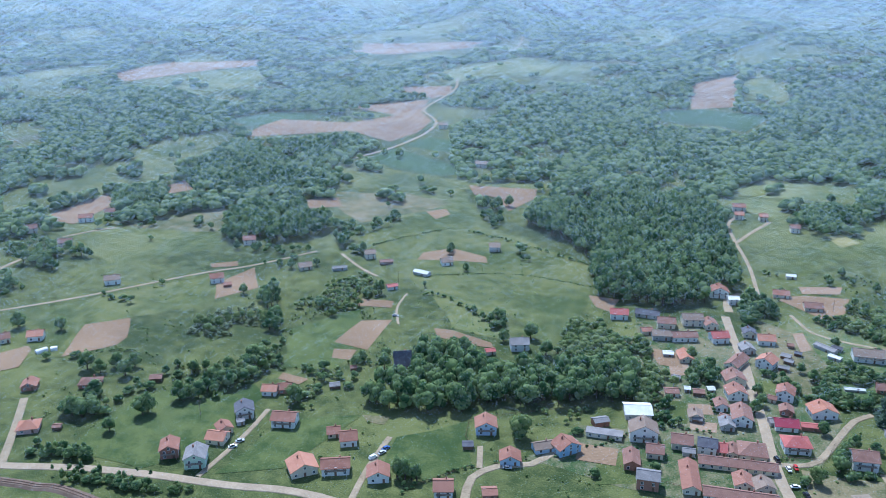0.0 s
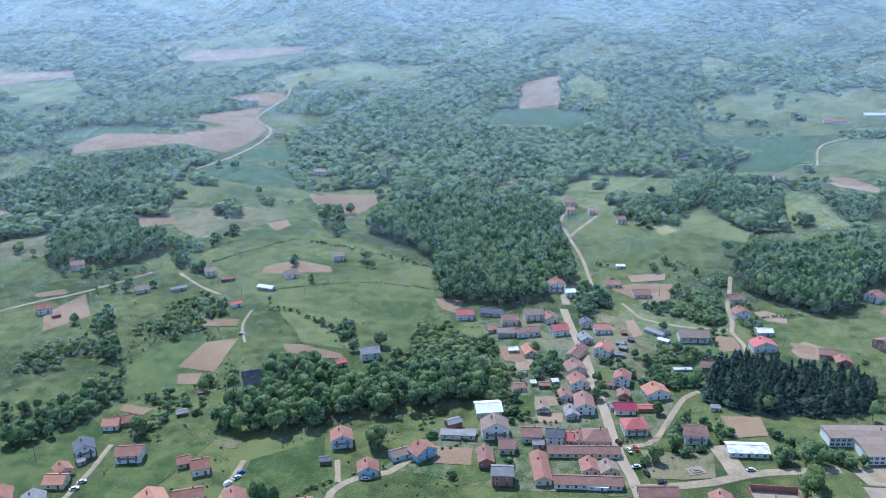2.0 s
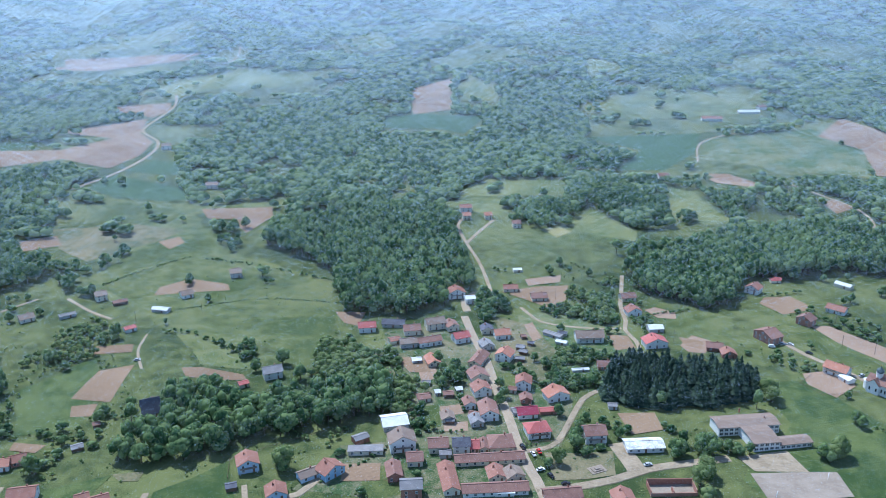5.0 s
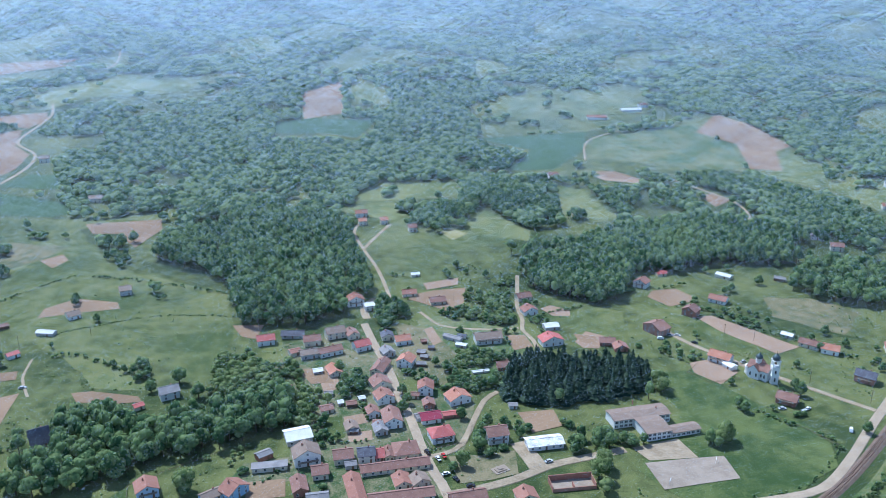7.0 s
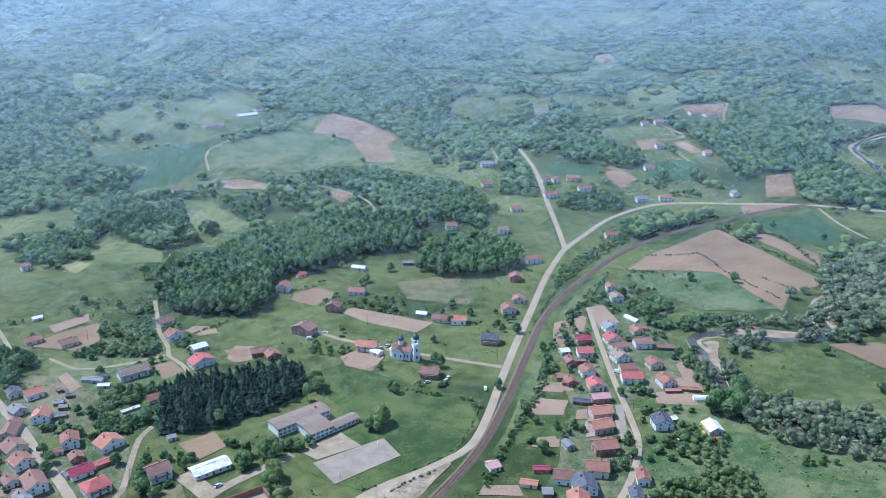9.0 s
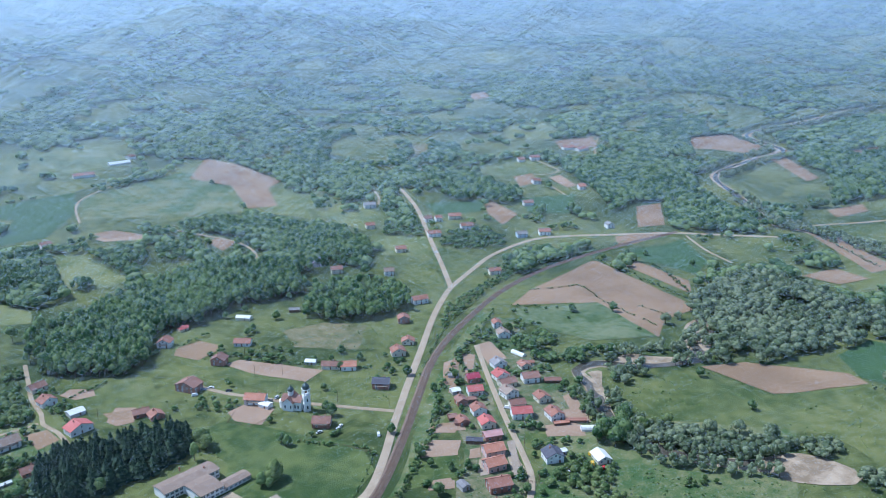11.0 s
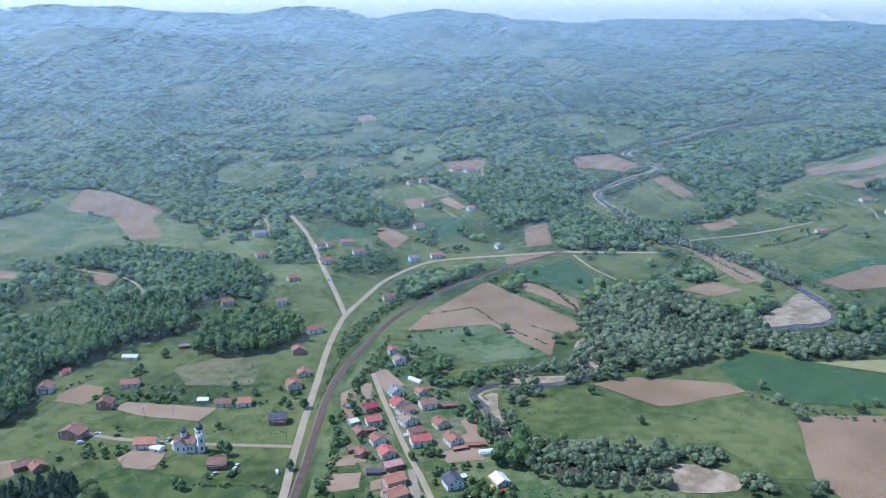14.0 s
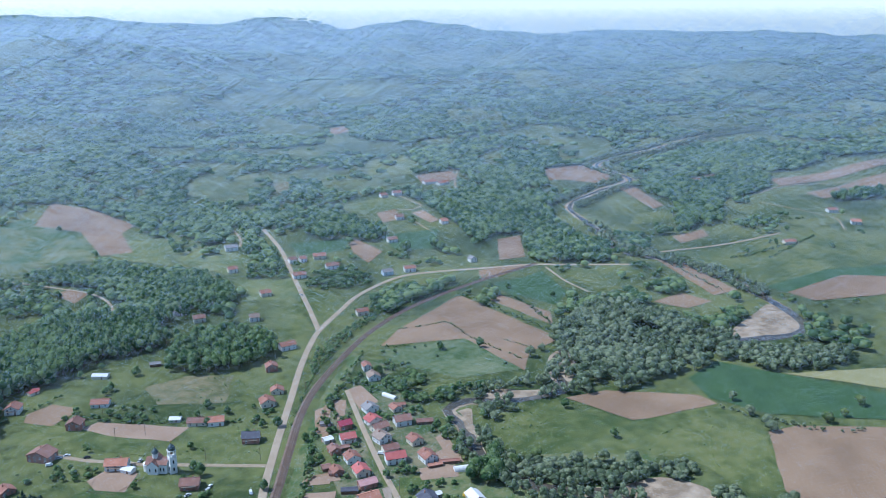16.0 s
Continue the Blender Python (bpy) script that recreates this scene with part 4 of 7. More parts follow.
def house(a, b, depth, h, roof="brown", wall="white", ridge="along", style="gable", kind="house", balcony=False, rise=None, chimney=True, group="village houses"):
    """A house whose near wall runs from a to b: walls with gables, roof, chimney, windows and door."""
    h *= 0.86
    depth *= 0.88
    length, m = place(a, b, depth)
    length -= min(1.3, length * 0.12)
    if kind == "house" and m.translation.length > 600 and length < 18:
        length, h = length * 0.84, max(h, 4.3)
    root = new(kind, None)
    root.matrix_basis = m
    small = kind != "house"
    storey = "two-storey" if h > 3.8 else "single-storey"
    text = f"{WALL_WORD[wall]} {storey} house with {ROOF_WORD[roof]} roof" if not small else f"small {WALL_WORD[wall]} {kind.replace('_', ' ')} with {ROOF_WORD[roof]} roof"
    tagged(root, text + (" and balcony" if balcony else ""), kind.replace("_", " "), group if not small else "outbuildings")
    hx, hy = (length / 2, depth / 2) if ridge == "along" else (depth / 2, length / 2)
    turn = 0 if ridge == "along" else 90
    up = rise if rise is not None else min(hy, 5.5) * (0.52 if not small else 0.35)
    over = 0.6 if not small else 0.35
    rot = pose(0, 0, 0, 0, 0, turn)
    bm = bmesh.new()
    v = box(bm, -hx, -hy, -1.0, hx, hy, h)
    if style == "gable":
        for s in (-1, 1):
            x0, x1 = (s * hx, s * (hx - 0.25))
            tri = [[bm.verts.new((x, y, z)) for y, z in ((-hy, h), (hy, h), (0, h + up))] for x in (x0, x1)]
            bm.faces.new(tri[0])
            bm.faces.new(tri[1][::-1])
            for i in range(3):
                bm.faces.new((tri[0][i], tri[1][i], tri[1][(i + 1) % 3], tri[0][(i + 1) % 3]))
    bmesh.ops.recalc_face_normals(bm, faces=bm.faces[:])
    bm.transform(rot)
    part("wall", bm, "wall_" + wall, root)
    bm = bmesh.new()
    if style == "gable":
        roof_slabs(bm, hx, hy, h, up, over)
    elif style == "hip":
        hip_roof(bm, hx, hy, h, up, over)
    else:
        box(bm, -hx - 0.3, -hy - 0.3, h, hx + 0.3, hy + 0.3, h + 0.3)
    bm.transform(rot)
    top = part("roof", bm, "roof_" + roof, root)
    if style == "gable":
        bm = bmesh.new()
        box(bm, -hx - over, -0.17, h + up + 0.1, hx + over, 0.17, h + up + 0.33)
        bm.transform(rot)
        part("ridge_cap", bm, "roof_" + roof, top)
    if chimney and style != "flat" and not small:
        c = rot @ Vector((hx * 0.35, hy * 0.25, h + up * 0.85))
        shared("chimney", CHIMNEY, root, Matrix.Translation(c))
    lx, ly = length / 2, depth / 2
    floors = [1.5] if h < 3.8 else [1.4, 3.6]
    if not small:
        n = max(2, int(length / 3.6))
        for fl, z in enumerate(floors):
            for k in range(n):
                x = -lx + length * (k + 0.5) / n
                if fl == 0 and k == n // 2:
                    shared("front_door", DOOR, root, pose(x, -ly, 0))
                else:
                    window(root, x, -ly, z, 0)
            m2 = max(1, int(depth / 4.2))
            for k in range(m2):
                y = -ly + depth * (k + 0.5) / m2
                window(root, lx, y, z, 90)
                window(root, -lx, y, z, -90)
        if style == "gable" and up > 1.9:
            if ridge == "across":
                window(root, 0, -ly, h + up * 0.3, 0, 0.9)
            else:
                window(root, lx, 0, h + up * 0.3, 90, 0.9)
                window(root, -lx, 0, h + up * 0.3, -90, 0.9)
    else:
        shared("door", DOOR, root, pose(lx * 0.3, -ly, 0))
    if balcony:
        bm = bmesh.new()
        box(bm, -lx * 0.8, -ly - 1.3, 2.75, lx * 0.8, -ly, 2.9)
        bal = part("balcony", bm, "concrete", root)
        for k in range(2):
            bm = bmesh.new()
            x = (-0.8 + 1.6 * k) * lx
            box(bm, x - 0.1, -ly - 1.3, -0.5, x + 0.1, -ly - 1.1, 2.75)
            part("post", bm, "wall_" + wall, root)
        bm = bmesh.new()
        box(bm, -lx * 0.8, -ly - 1.3, 3.75, lx * 0.8, -ly - 1.22, 3.83)
        for k in range(11):
            x = (-0.8 + 0.16 * k) * lx
            box(bm, x - 0.03, -ly - 1.28, 2.9, x + 0.03, -ly - 1.24, 3.75)
        part("railing", bm, "timber", bal, "dark timber railing")
    return root


def shed(a, b, depth, h, roof="brown", wall="wood", ridge="along", style="gable", rise=None):
    return house(a, b, depth, h, roof, wall, ridge, style, "shed", False, rise, False)


# houses below and on the meadow slope
house((-105.4, 333.1), (-95.0, 336.8), 10.5, 5.2, "russet", "blue", "across", balcony=True)
house((-87.4, 312.7), (-77.7, 315.7), 9, 3.4, "russet", "blue", "across")
house((-74.4, 326.5), (-65.5, 332.6), 7, 3.2, "taupe", "blue")
house((-63.3, 327.5), (-54.5, 336.6), 9, 4.6, "russet", "sky", "across")
house((-106.6, 279.5), (-98.3, 282.5), 10, 5, "russet", "white", balcony=True)
house((-137.7, 280.2), (-128.1, 284.5), 10, 4.0, "russet", "white", "across")
house((-159.0, 278.3), (-146.9, 284.0), 9.5, 4.6, "russet", "white", balcony=True)
house((-170.1, 271.6), (-160.4, 280.5), 12, 4.0, "orange", "cream", "across")
house((-161.3, 301.7), (-153.7, 305.9), 10, 4.2, "russet", "white")
house((-170.3, 306.7), (-164.7, 309.7), 7.5, 3.0, "russet", "cream")
house((-201.1, 306.3), (-188.7, 309.1), 10, 5.0, "russet", "white", balcony=True)
house((-220.6, 306.0), (-212.6, 311.7), 10, 5.4, "slate", "white", "across", balcony=True)
house((-233.9, 264.8), (-226.3, 269.5), 10.5, 5.6, "russet", "brick", "across", balcony=True)
house((-219.1, 262.2), (-209.9, 266.9), 11.5, 6.0, "grey", "green", "across", balcony=True)
house((-222.5, 283.3), (-212.7, 284.8), 9, 3.4, "orange", "cream")
house((-219.7, 291.0), (-215.1, 296.9), 8, 3.4, "russet", "cream", "across")
house((-221.7, 331.7), (-213.7, 334.0), 8, 3.6, "orange", "white")
house((-214.6, 336.2), (-207.7, 339.9), 8, 3.0, "russet", "brick")
house((-312.2, 258.9), (-303.2, 264.8), 10, 3.4, "orange", "rose", style="hip")
house((-343.2, 292.6), (-336.2, 297.1), 9, 3.2, "russet", "brick", "across")
house((-386.9, 340.5), (-378.8, 345.8), 9, 4.0, "orange", "white")
house((-317.1, 305.2), (-306.4, 310.3), 9, 3.2, "brown", "brick", style="hip")
house((-406.3, 428.7), (-397.3, 435.3), 9, 4.4, "taupe", "white")
house((-338.6, 456.2), (-330.8, 462.4), 9, 4.6, "russet", "white")
house((-113.5, 424.8), (-102.9, 429.4), 9.5, 5.2, "grey", "white")
house((-167.7, 381.1), (-158.5, 385.8), 11, 3.6, "slate", "grey", rise=6.0)
house((-198.5, 542.9), (-191.1, 548.0), 8.5, 3.6, "taupe", "white")
house((-258.2, 536.9), (-250.0, 542.5), 8.5, 3.4, "taupe", "cream")
house((-362.9, 533.9), (-352.6, 540.5), 9, 3.4, "brown", "cream")
house((-292.5, 499.5), (-284.9, 505.9), 8.5, 3.2, "taupe", "cream")
house((-175.9, 583.6), (-165.7, 587.2), 9, 3.4, "taupe", "grey")
house((-528.5, 537.3), (-516.2, 545.1), 9, 3.6, "russet", "white")
house((-518.0, 558.3), (-510.7, 566.2), 9, 3.8, "brown", "white")
house((-548.3, 497.9), (-538.6, 506.1), 9, 3.4, "brown", "cream")
house((-495.8, 479.5), (-485.3, 486.1), 9, 3.4, "brown", "cream")
house((-399.3, 332.8), (-395.4, 337.5), 9, 3.6, "brown", "cream")
shed((-285.8, 323.7), (-279.6, 326.6), 6, 2.6, "brown")
shed((-298.7, 268.0), (-295.0, 269.9), 4, 2.0, "brown")
shed((-125.2, 415.3), (-120.1, 418.6), 5, 2.6, "red", "cream")
shed((-107.0, 319.2), (-102.0, 321.0), 5, 2.4, "slate")
shed((-212.8, 520.7), (-200.2, 518.2), 6, 2.8, "white", "grey")
shed((-269.6, 506.5), (-260.3, 513.4), 5, 2.4, "grey", "grey")
shed((-242.5, 529.7), (-233.6, 535.4), 6, 2.6, "brown")
shed((-217.2, 486.3), (-211.2, 491.7), 6, 2.8, "red", "white")
shed((-325.5, 453.1), (-321.2, 456.9), 5, 2.4, "russet", "brick")
shed((-87.0, 286.1), (-80.6, 288.8), 7, 2.8, "russet", "brick")
shed((-189.8, 371.8), (-186.5, 373.6), 4, 2.2, "brown")
shed((-191.2, 349.7), (-186.2, 352.8), 5, 2.0, "grey")
shed((-216.7, 301.8), (-213.9, 304.5), 4, 2.4, "grey", "grey")
# along the main street
house((-67.2, 489.7), (-55.5, 491.8), 9, 4.6, "red", "white")
house((-53.3, 499.5), (-37.8, 498.9), 8, 3.0, "slate", "grey")
house((-37.8, 486.2), (-26.4, 488.3), 9.5, 4.4, "brown", "cream")
house((-23.4, 494.1), (-10.7, 498.0), 10, 5.4, "taupe", "cream")
house((-38.7, 467.7), (-27.4, 470.4), 8, 4.0, "taupe", "grey")
house((-27.0, 468.9), (-12.4, 474.7), 8, 4.0, "brown", "white")
house((-9.9, 492.8), (-1.8, 495.9), 10, 4.0, "brown", "cream", "across")
house((-4.7, 474.4), (5.3, 478.9), 9.5, 4.6, "red", "white")
house((-20.5, 443.3), (-12.3, 445.8), 12, 2.8, "orange", "cream", "across", chimney=False)
house((11.9, 489.5), (20.0, 490.9), 8, 3.6, "slate", "cream", "across")
house((20.3, 481.6), (30.8, 483.8), 9, 4.0, "orange", "white")
house((12.0, 465.9), (19.8, 468.8), 9, 3.4, "grey", "grey", "across")
house((18.8, 453.5), (28.5, 449.5), 10, 5.0, "orange", "white", "across")
house((2.8, 445.3), (10.7, 442.2), 18, 3.4, "brown", "cream", "across")
house((4.5, 423.2), (15.8, 426.8), 11, 4.4, "brown", "cream", "across")
house((6.4, 407.7), (16.8, 411.1), 10, 4.6, "russet", "white", "across")
house((9.2, 382.9), (19.6, 384.2), 15, 5.0, "brown", "white", "across")
house((29.1, 417.1), (38.6, 416.1), 10, 5.4, "russet", "white", "across")
house((46.1, 402.6), (59.1, 407.1), 10, 4.2, "orange", "white", "across")
house((31.3, 401.9), (38.1, 402.3), 7, 3.0, "brown", "brick", "across")
house((28.9, 385.5), (40.4, 387.4), 9, 3.4, "crimson", "white")
house((32.7, 365.8), (45.3, 368.5), 11, 5.2, "red", "white", style="hip", balcony=True)
house((60.9, 362.7), (72.6, 364.4), 11, 5.8, "brown", "white", balcony=True)
house((-10.5, 380.8), (-3.5, 382.2), 8, 3.0, "taupe", "cream", "across")
house((1.1, 394.6), (7.7, 396.2), 8, 3.8, "brown", "white", "across")
house((4.4, 376.9), (11.5, 378.3), 9, 3.2, "grey", "grey", "across")
house((-40.4, 371.6), (-26.9, 375.4), 13, 3.8, "white", "grey", rise=2.0, chimney=False)
house((-35.5, 352.1), (-21.9, 355.1), 11, 6.6, "taupe", "white", "across", rise=3.4, balcony=True)
house((-16.6, 352.4), (-6.2, 353.5), 10, 4.4, "brown", "cream")
house((-4.8, 353.0), (4.3, 353.6), 9, 5.0, "slate", "white")
house((13.2, 353.3), (26.3, 354.8), 13, 4.4, "brown", "cream", style="hip")
house((4.1, 353.7), (8.5, 354.0), 9, 3.2, "red", "rose")
house((8.5, 353.5), (13.5, 353.8), 10, 3.2, "brown", "cream", "across")
house((-34.5, 328.3), (-27.1, 329.7), 13, 4.0, "brown", "brick", "across")
house((-26.4, 340.9), (-18.1, 342.0), 9, 4.0, "brown", "cream")
house((-27.7, 315.8), (-17.2, 316.7), 9, 6.6, "grey", "brick", rise=1.8, chimney=False)
house((-8.4, 318.8), (-0.3, 320.2), 24, 3.4, "russet", "cream", "across")
house((-3.6, 341.5), (30.6, 345.9), 7.5, 3.2, "brown", "cream")
house((-0.0, 317.7), (30.7, 320.8), 8, 3.2, "brown", "white")
house((12.3, 329.2), (20.8, 330.7), 10, 3.2, "russet", "cream", "across")
house((20.7, 328.9), (29.6, 332.1), 8, 3.4, "taupe", "cream", "across")
house((14.2, 318.9), (24.0, 319.4), 5, 2.6, "white", "white", rise=0.8, chimney=False)
house((36.7, 313.5), (54.3, 316.2), 9, 3.4, "brown", "brick")
house((66.9, 312.4), (77.3, 313.7), 9, 3.4, "russet", "cream", "across")
house((-56.0, 350.0), (-37.9, 351.3), 6, 2.8, "grey", "cream", style="flat", chimney=False)
shed((-52.9, 358.7), (-45.9, 363.4), 6, 3.2, "grey", "brick")
shed((-10.6, 407.1), (-4.4, 408.1), 5, 2.4, "brown")
shed((-24.3, 401.5), (-16.7, 403.6), 7, 2.6, "brown", "cream")
shed((-48.7, 429.1), (-42.8, 431.5), 6, 2.6, "brown")
shed((-3.5, 413.1), (0.3, 414.2), 4, 2.2, "white", "grey")
shed((-15.0, 409.7), (-11.9, 410.3), 4, 2.2, "white", "grey")
shed((-30.1, 447.9), (-24.1, 449.2), 5, 2.2, "white", "grey")
shed((-11.0, 348.4), (-4.8, 349.1), 5, 2.6, "grey", "grey")
shed((-45.0, 472.6), (-38.2, 475.6), 7, 3.0, "russet", "cream")
shed((40.7, 390.3), (51.4, 391.7), 5, 2.4, "red", "brick")
shed((27.1, 389.0), (30.4, 390.1), 6, 2.4, "grey", "grey")
shed((36.9, 482.7), (40.5, 483.4), 4, 2.2, "brown")
shed((32.4, 468.3), (37.9, 466.6), 5, 2.2, "grey")
# upper village
house((-10.5, 546.9), (2.2, 549.6), 10, 5.4, "russet", "white", "across", balcony=True)
house((1.8, 538.4), (8.9, 540.2), 7, 4.6, "white", "white", rise=1.0, chimney=False)
house((70.8, 477.4), (89.0, 479.2), 11, 4.6, "taupe", "white", balcony=True)
house((78.9, 441.9), (89.1, 442.3), 8, 3.0, "brown", "brick")
house((111.0, 544.7), (122.0, 547.5), 9, 3.4, "brown", "cream")
house((110.2, 519.1), (121.1, 521.6), 9, 4.0, "russet", "white", "across")
house((112.4, 470.3), (127.3, 473.0), 10, 4.4, "red", "white", "across")
house((148.8, 469.0), (159.2, 467.0), 8, 3.2, "brown", "brick")
house((155.9, 459.3), (165.3, 459.0), 8, 3.0, "russet", "brick", "across")
house((80.0, 354.9), (99.5, 356.7), 10, 3.2, "worn", "white", rise=1.3, chimney=False)
house((47.9, 543.9), (59.7, 545.5), 9, 3.4, "brown", "cream")
house((28.9, 561.3), (40.0, 562.0), 8, 3.2, "russet", "cream")
house((-4.7, 760.1), (9.2, 761.5), 9, 3.4, "russet", "white")
house((-1.5, 735.1), (7.8, 736.5), 8, 3.0, "orange", "cream")
house((18.7, 736.2), (27.1, 737.6), 8, 3.4, "orange", "cream")
house((42.8, 711.8), (52.0, 713.1), 8, 3.0, "brown", "cream")
house((-269.1, 835.2), (-253.2, 835.1), 9, 3.4, "taupe", "cream")
house((-369.8, 995.8), (-356.1, 998.7), 10, 6.0, "taupe", "cream")
house((207.7, 878.6), (221.1, 880.1), 10, 4.0, "brown", "cream")
house((326.8, 1159.6), (354.9, 1157.2), 11, 4.6, "russet", "white")
house((392.0, 1208.1), (423.8, 1210.8), 10, 3.6, "white", "white", chimney=False)
house((428.6, 1236.2), (443.8, 1240.8), 10, 4.0, "brown", "white")
shed((119.3, 494.3), (130.0, 495.6), 8, 2.8, "white", "grey")
shed((50.6, 490.6), (61.7, 481.8), 5, 2.4, "grey", "grey")
shed((57.5, 477.1), (64.3, 473.6), 4, 2.2, "white", "grey")
shed((63.4, 438.9), (74.4, 440.6), 2.5, 1.6, "white", "grey")
shed((38.2, 600.8), (45.2, 601.8), 5, 2.4, "white", "cream")
shed((227.2, 582.4), (234.9, 583.3), 5, 2.4, "red", "cream")
# round the church
house((201.1, 566.0), (210.4, 557.6), 10, 5.0, "russet", "white", "across", balcony=True)
house((184.1, 490.1), (191.7, 476.1), 11, 5.6, "brown", "brick", "across")
house((218.5, 511.4), (225.9, 503.3), 9, 5.4, "brown", "brick", "across")
house((246.1, 531.8), (255.9, 523.1), 9, 3.4, "russet", "white")
house((208.8, 442.7), (218.8, 432.8), 10, 4.8, "orange", "white", balcony=True)
house((226.1, 389.8), (234.9, 381.9), 10, 4.0, "brown", "brick", balcony=True)
house((274.3, 456.4), (284.2, 447.0), 8, 3.4, "brown", "cream")
house((283.2, 445.4), (292.3, 438.7), 9, 4.0, "orange", "white")
house((283.3, 408.7), (292.0, 400.4), 10, 5.0, "slate", "brick", balcony=True)
house((323.5, 441.0), (333.4, 436.1), 10, 4.2, "russet", "cream", "across")
house((341.8, 453.8), (350.0, 447.6), 8, 3.2, "russet", "cream", "across")
house((364.1, 489.0), (373.9, 483.0), 9, 5.0, "russet", "brick", "across")
house((398.7, 513.8), (414.3, 509.0), 9, 3.8, "russet", "white")
house((425.3, 591.4), (435.0, 585.4), 9, 4.0, "taupe", "white")
house((475.3, 640.1), (487.4, 634.9), 9, 3.6, "russet", "cream")
house((388.6, 656.2), (402.0, 650.1), 10, 4.0, "grey", "white", "across")
house((390.5, 626.4), (402.6, 621.0), 9, 3.6, "brown", "cream")
house((548.5, 801.6), (564.7, 794.4), 10, 4.0, "grey", "white")
house((501.8, 730.2), (513.6, 725.5), 9, 3.4, "russet", "cream")
house((568.2, 709.8), (578.6, 705.8), 9, 5.0, "brown", "white")
house((578.8, 703.0), (587.6, 700.1), 9, 5.0, "russet", "white")
house((594.8, 700.9), (609.5, 691.3), 10, 4.4, "russet", "cream")
house((579.3, 661.2), (594.9, 653.7), 10, 4.0, "brown", "white")
house((534.5, 662.5), (549.8, 655.3), 9, 3.6, "russet", "white")
house((604.4, 599.3), (617.0, 593.6), 9, 4.0, "grey", "blue")
house((628.1, 591.1), (641.2, 582.6), 9, 3.6, "russet", "white")
house((701.9, 559.3), (711.7, 555.1), 9, 4.4, "grey", "white", "across")
house((942.9, 842.2), (962.1, 835.1), 12, 4.0, "russet", "white")
house((954.4, 822.8), (974.5, 819.8), 12, 3.6, "russet", "white")
house((777.1, 744.9), (788.9, 739.1), 11, 4.0, "brown", "white")
house((799.4, 685.6), (809.7, 680.6), 11, 4.0, "orange", "white")
house((697.3, 682.7), (710.6, 676.1), 10, 3.6, "brown", "white")
house((860.4, 831.3), (875.0, 824.2), 11, 3.6, "russet", "white")
house((499.1, 529.0), (511.4, 523.3), 8, 2.8, "russet", "cream")
house((840.0, 835.5), (851.2, 830.6), 11, 4.0, "russet", "white")
house((1181.3, 325.0), (1194.4, 313.2), 10, 3.6, "russet", "white")
house((1145.0, 285.5), (1152.0, 272.0), 10, 3.8, "orange", "white")
house((990.7, 315.7), (1003.7, 304.0), 9, 3.6, "russet", "cream")
shed((270.9, 578.4), (279.3, 568.7), 7, 2.8, "white", "cream")
shed((311.9, 565.6), (319.8, 560.7), 6, 2.6, "grey")
shed((229.9, 585.8), (235.3, 583.9), 5, 2.6, "red", "cream")
shed((214.7, 434.3), (217.8, 426.8), 6, 2.8, "white", "white")
shed((269.7, 470.6), (275.5, 464.7), 6, 2.4, "white", "grey")
# riverside lane
house((414.5, 433.5), (421.5, 429.2), 9, 4.0, "russet", "white", "across")
house((404.3, 416.6), (412.8, 411.4), 10, 4.2, "taupe", "white", "across")
house((365.0, 378.9), (375.3, 375.8), 9, 4.0, "grey", "white", "across")
house((353.2, 363.7), (363.8, 361.2), 9, 4.2, "red", "white", "across")
house((348.4, 353.1), (360.0, 350.8), 9, 4.0, "brown", "cream")
house((339.7, 340.9), (350.2, 339.0), 10, 4.6, "taupe", "white", "across")
house((324.4, 319.4), (335.6, 312.5), 10, 5.0, "red", "white")
house((332.2, 328.8), (342.0, 324.5), 8, 4.4, "brown", "cream")
house((364.5, 349.9), (375.1, 344.4), 10, 4.8, "brown", "white")
house((378.7, 366.3), (386.1, 363.8), 8, 3.2, "russet", "cream", "across")
house((351.7, 323.7), (360.5, 321.0), 9, 4.2, "russet", "cream", "across")
house((340.2, 302.4), (349.4, 299.2), 11, 4.8, "russet", "white", "across")
house((324.3, 359.5), (333.7, 354.6), 9, 4.6, "red", "white", balcony=True)
house((336.5, 374.0), (345.2, 370.6), 8, 4.4, "crimson", "brick")
house((310.3, 353.6), (317.2, 351.1), 8, 4.0, "brown", "brick", "across")
house((309.2, 337.9), (318.0, 334.2), 9, 4.4, "russet", "white", "across")
house((294.4, 333.8), (301.0, 331.4), 8, 3.4, "russet", "brick", "across")
house((302.2, 322.6), (311.0, 318.8), 10, 4.0, "red", "cream", "across")
house((294.0, 310.8), (304.6, 306.5), 7, 4.0, "pink", "brick")
house((281.7, 296.7), (293.4, 292.3), 10, 4.8, "orange", "rose")
house((272.5, 284.9), (284.3, 281.6), 10, 4.8, "orange", "rose")
house((259.8, 269.5), (271.8, 264.6), 10.5, 5.0, "russet", "brick")
house((243.7, 258.2), (252.9, 250.9), 10.5, 5.2, "russet", "cream")
house((226.5, 262.2), (234.2, 255.3), 9.5, 4.4, "brown", "white")
house((228.7, 249.3), (239.6, 243.6), 12, 4.8, "slate", "white", "across")
house((219.8, 243.7), (228.5, 236.9), 10, 4.4, "orange", "cream", "across")
house((260.2, 239.9), (265.7, 236.0), 10, 4.4, "russet", "white", "across")
house((247.8, 231.5), (253.1, 227.7), 9, 4.0, "slate", "white", "across")
house((303.2, 271.3), (313.3, 266.4), 10.5, 4.8, "slate", "white", "across")
house((324.5, 252.9), (332.5, 249.3), 11, 3.2, "white", "cream", "across", chimney=False)
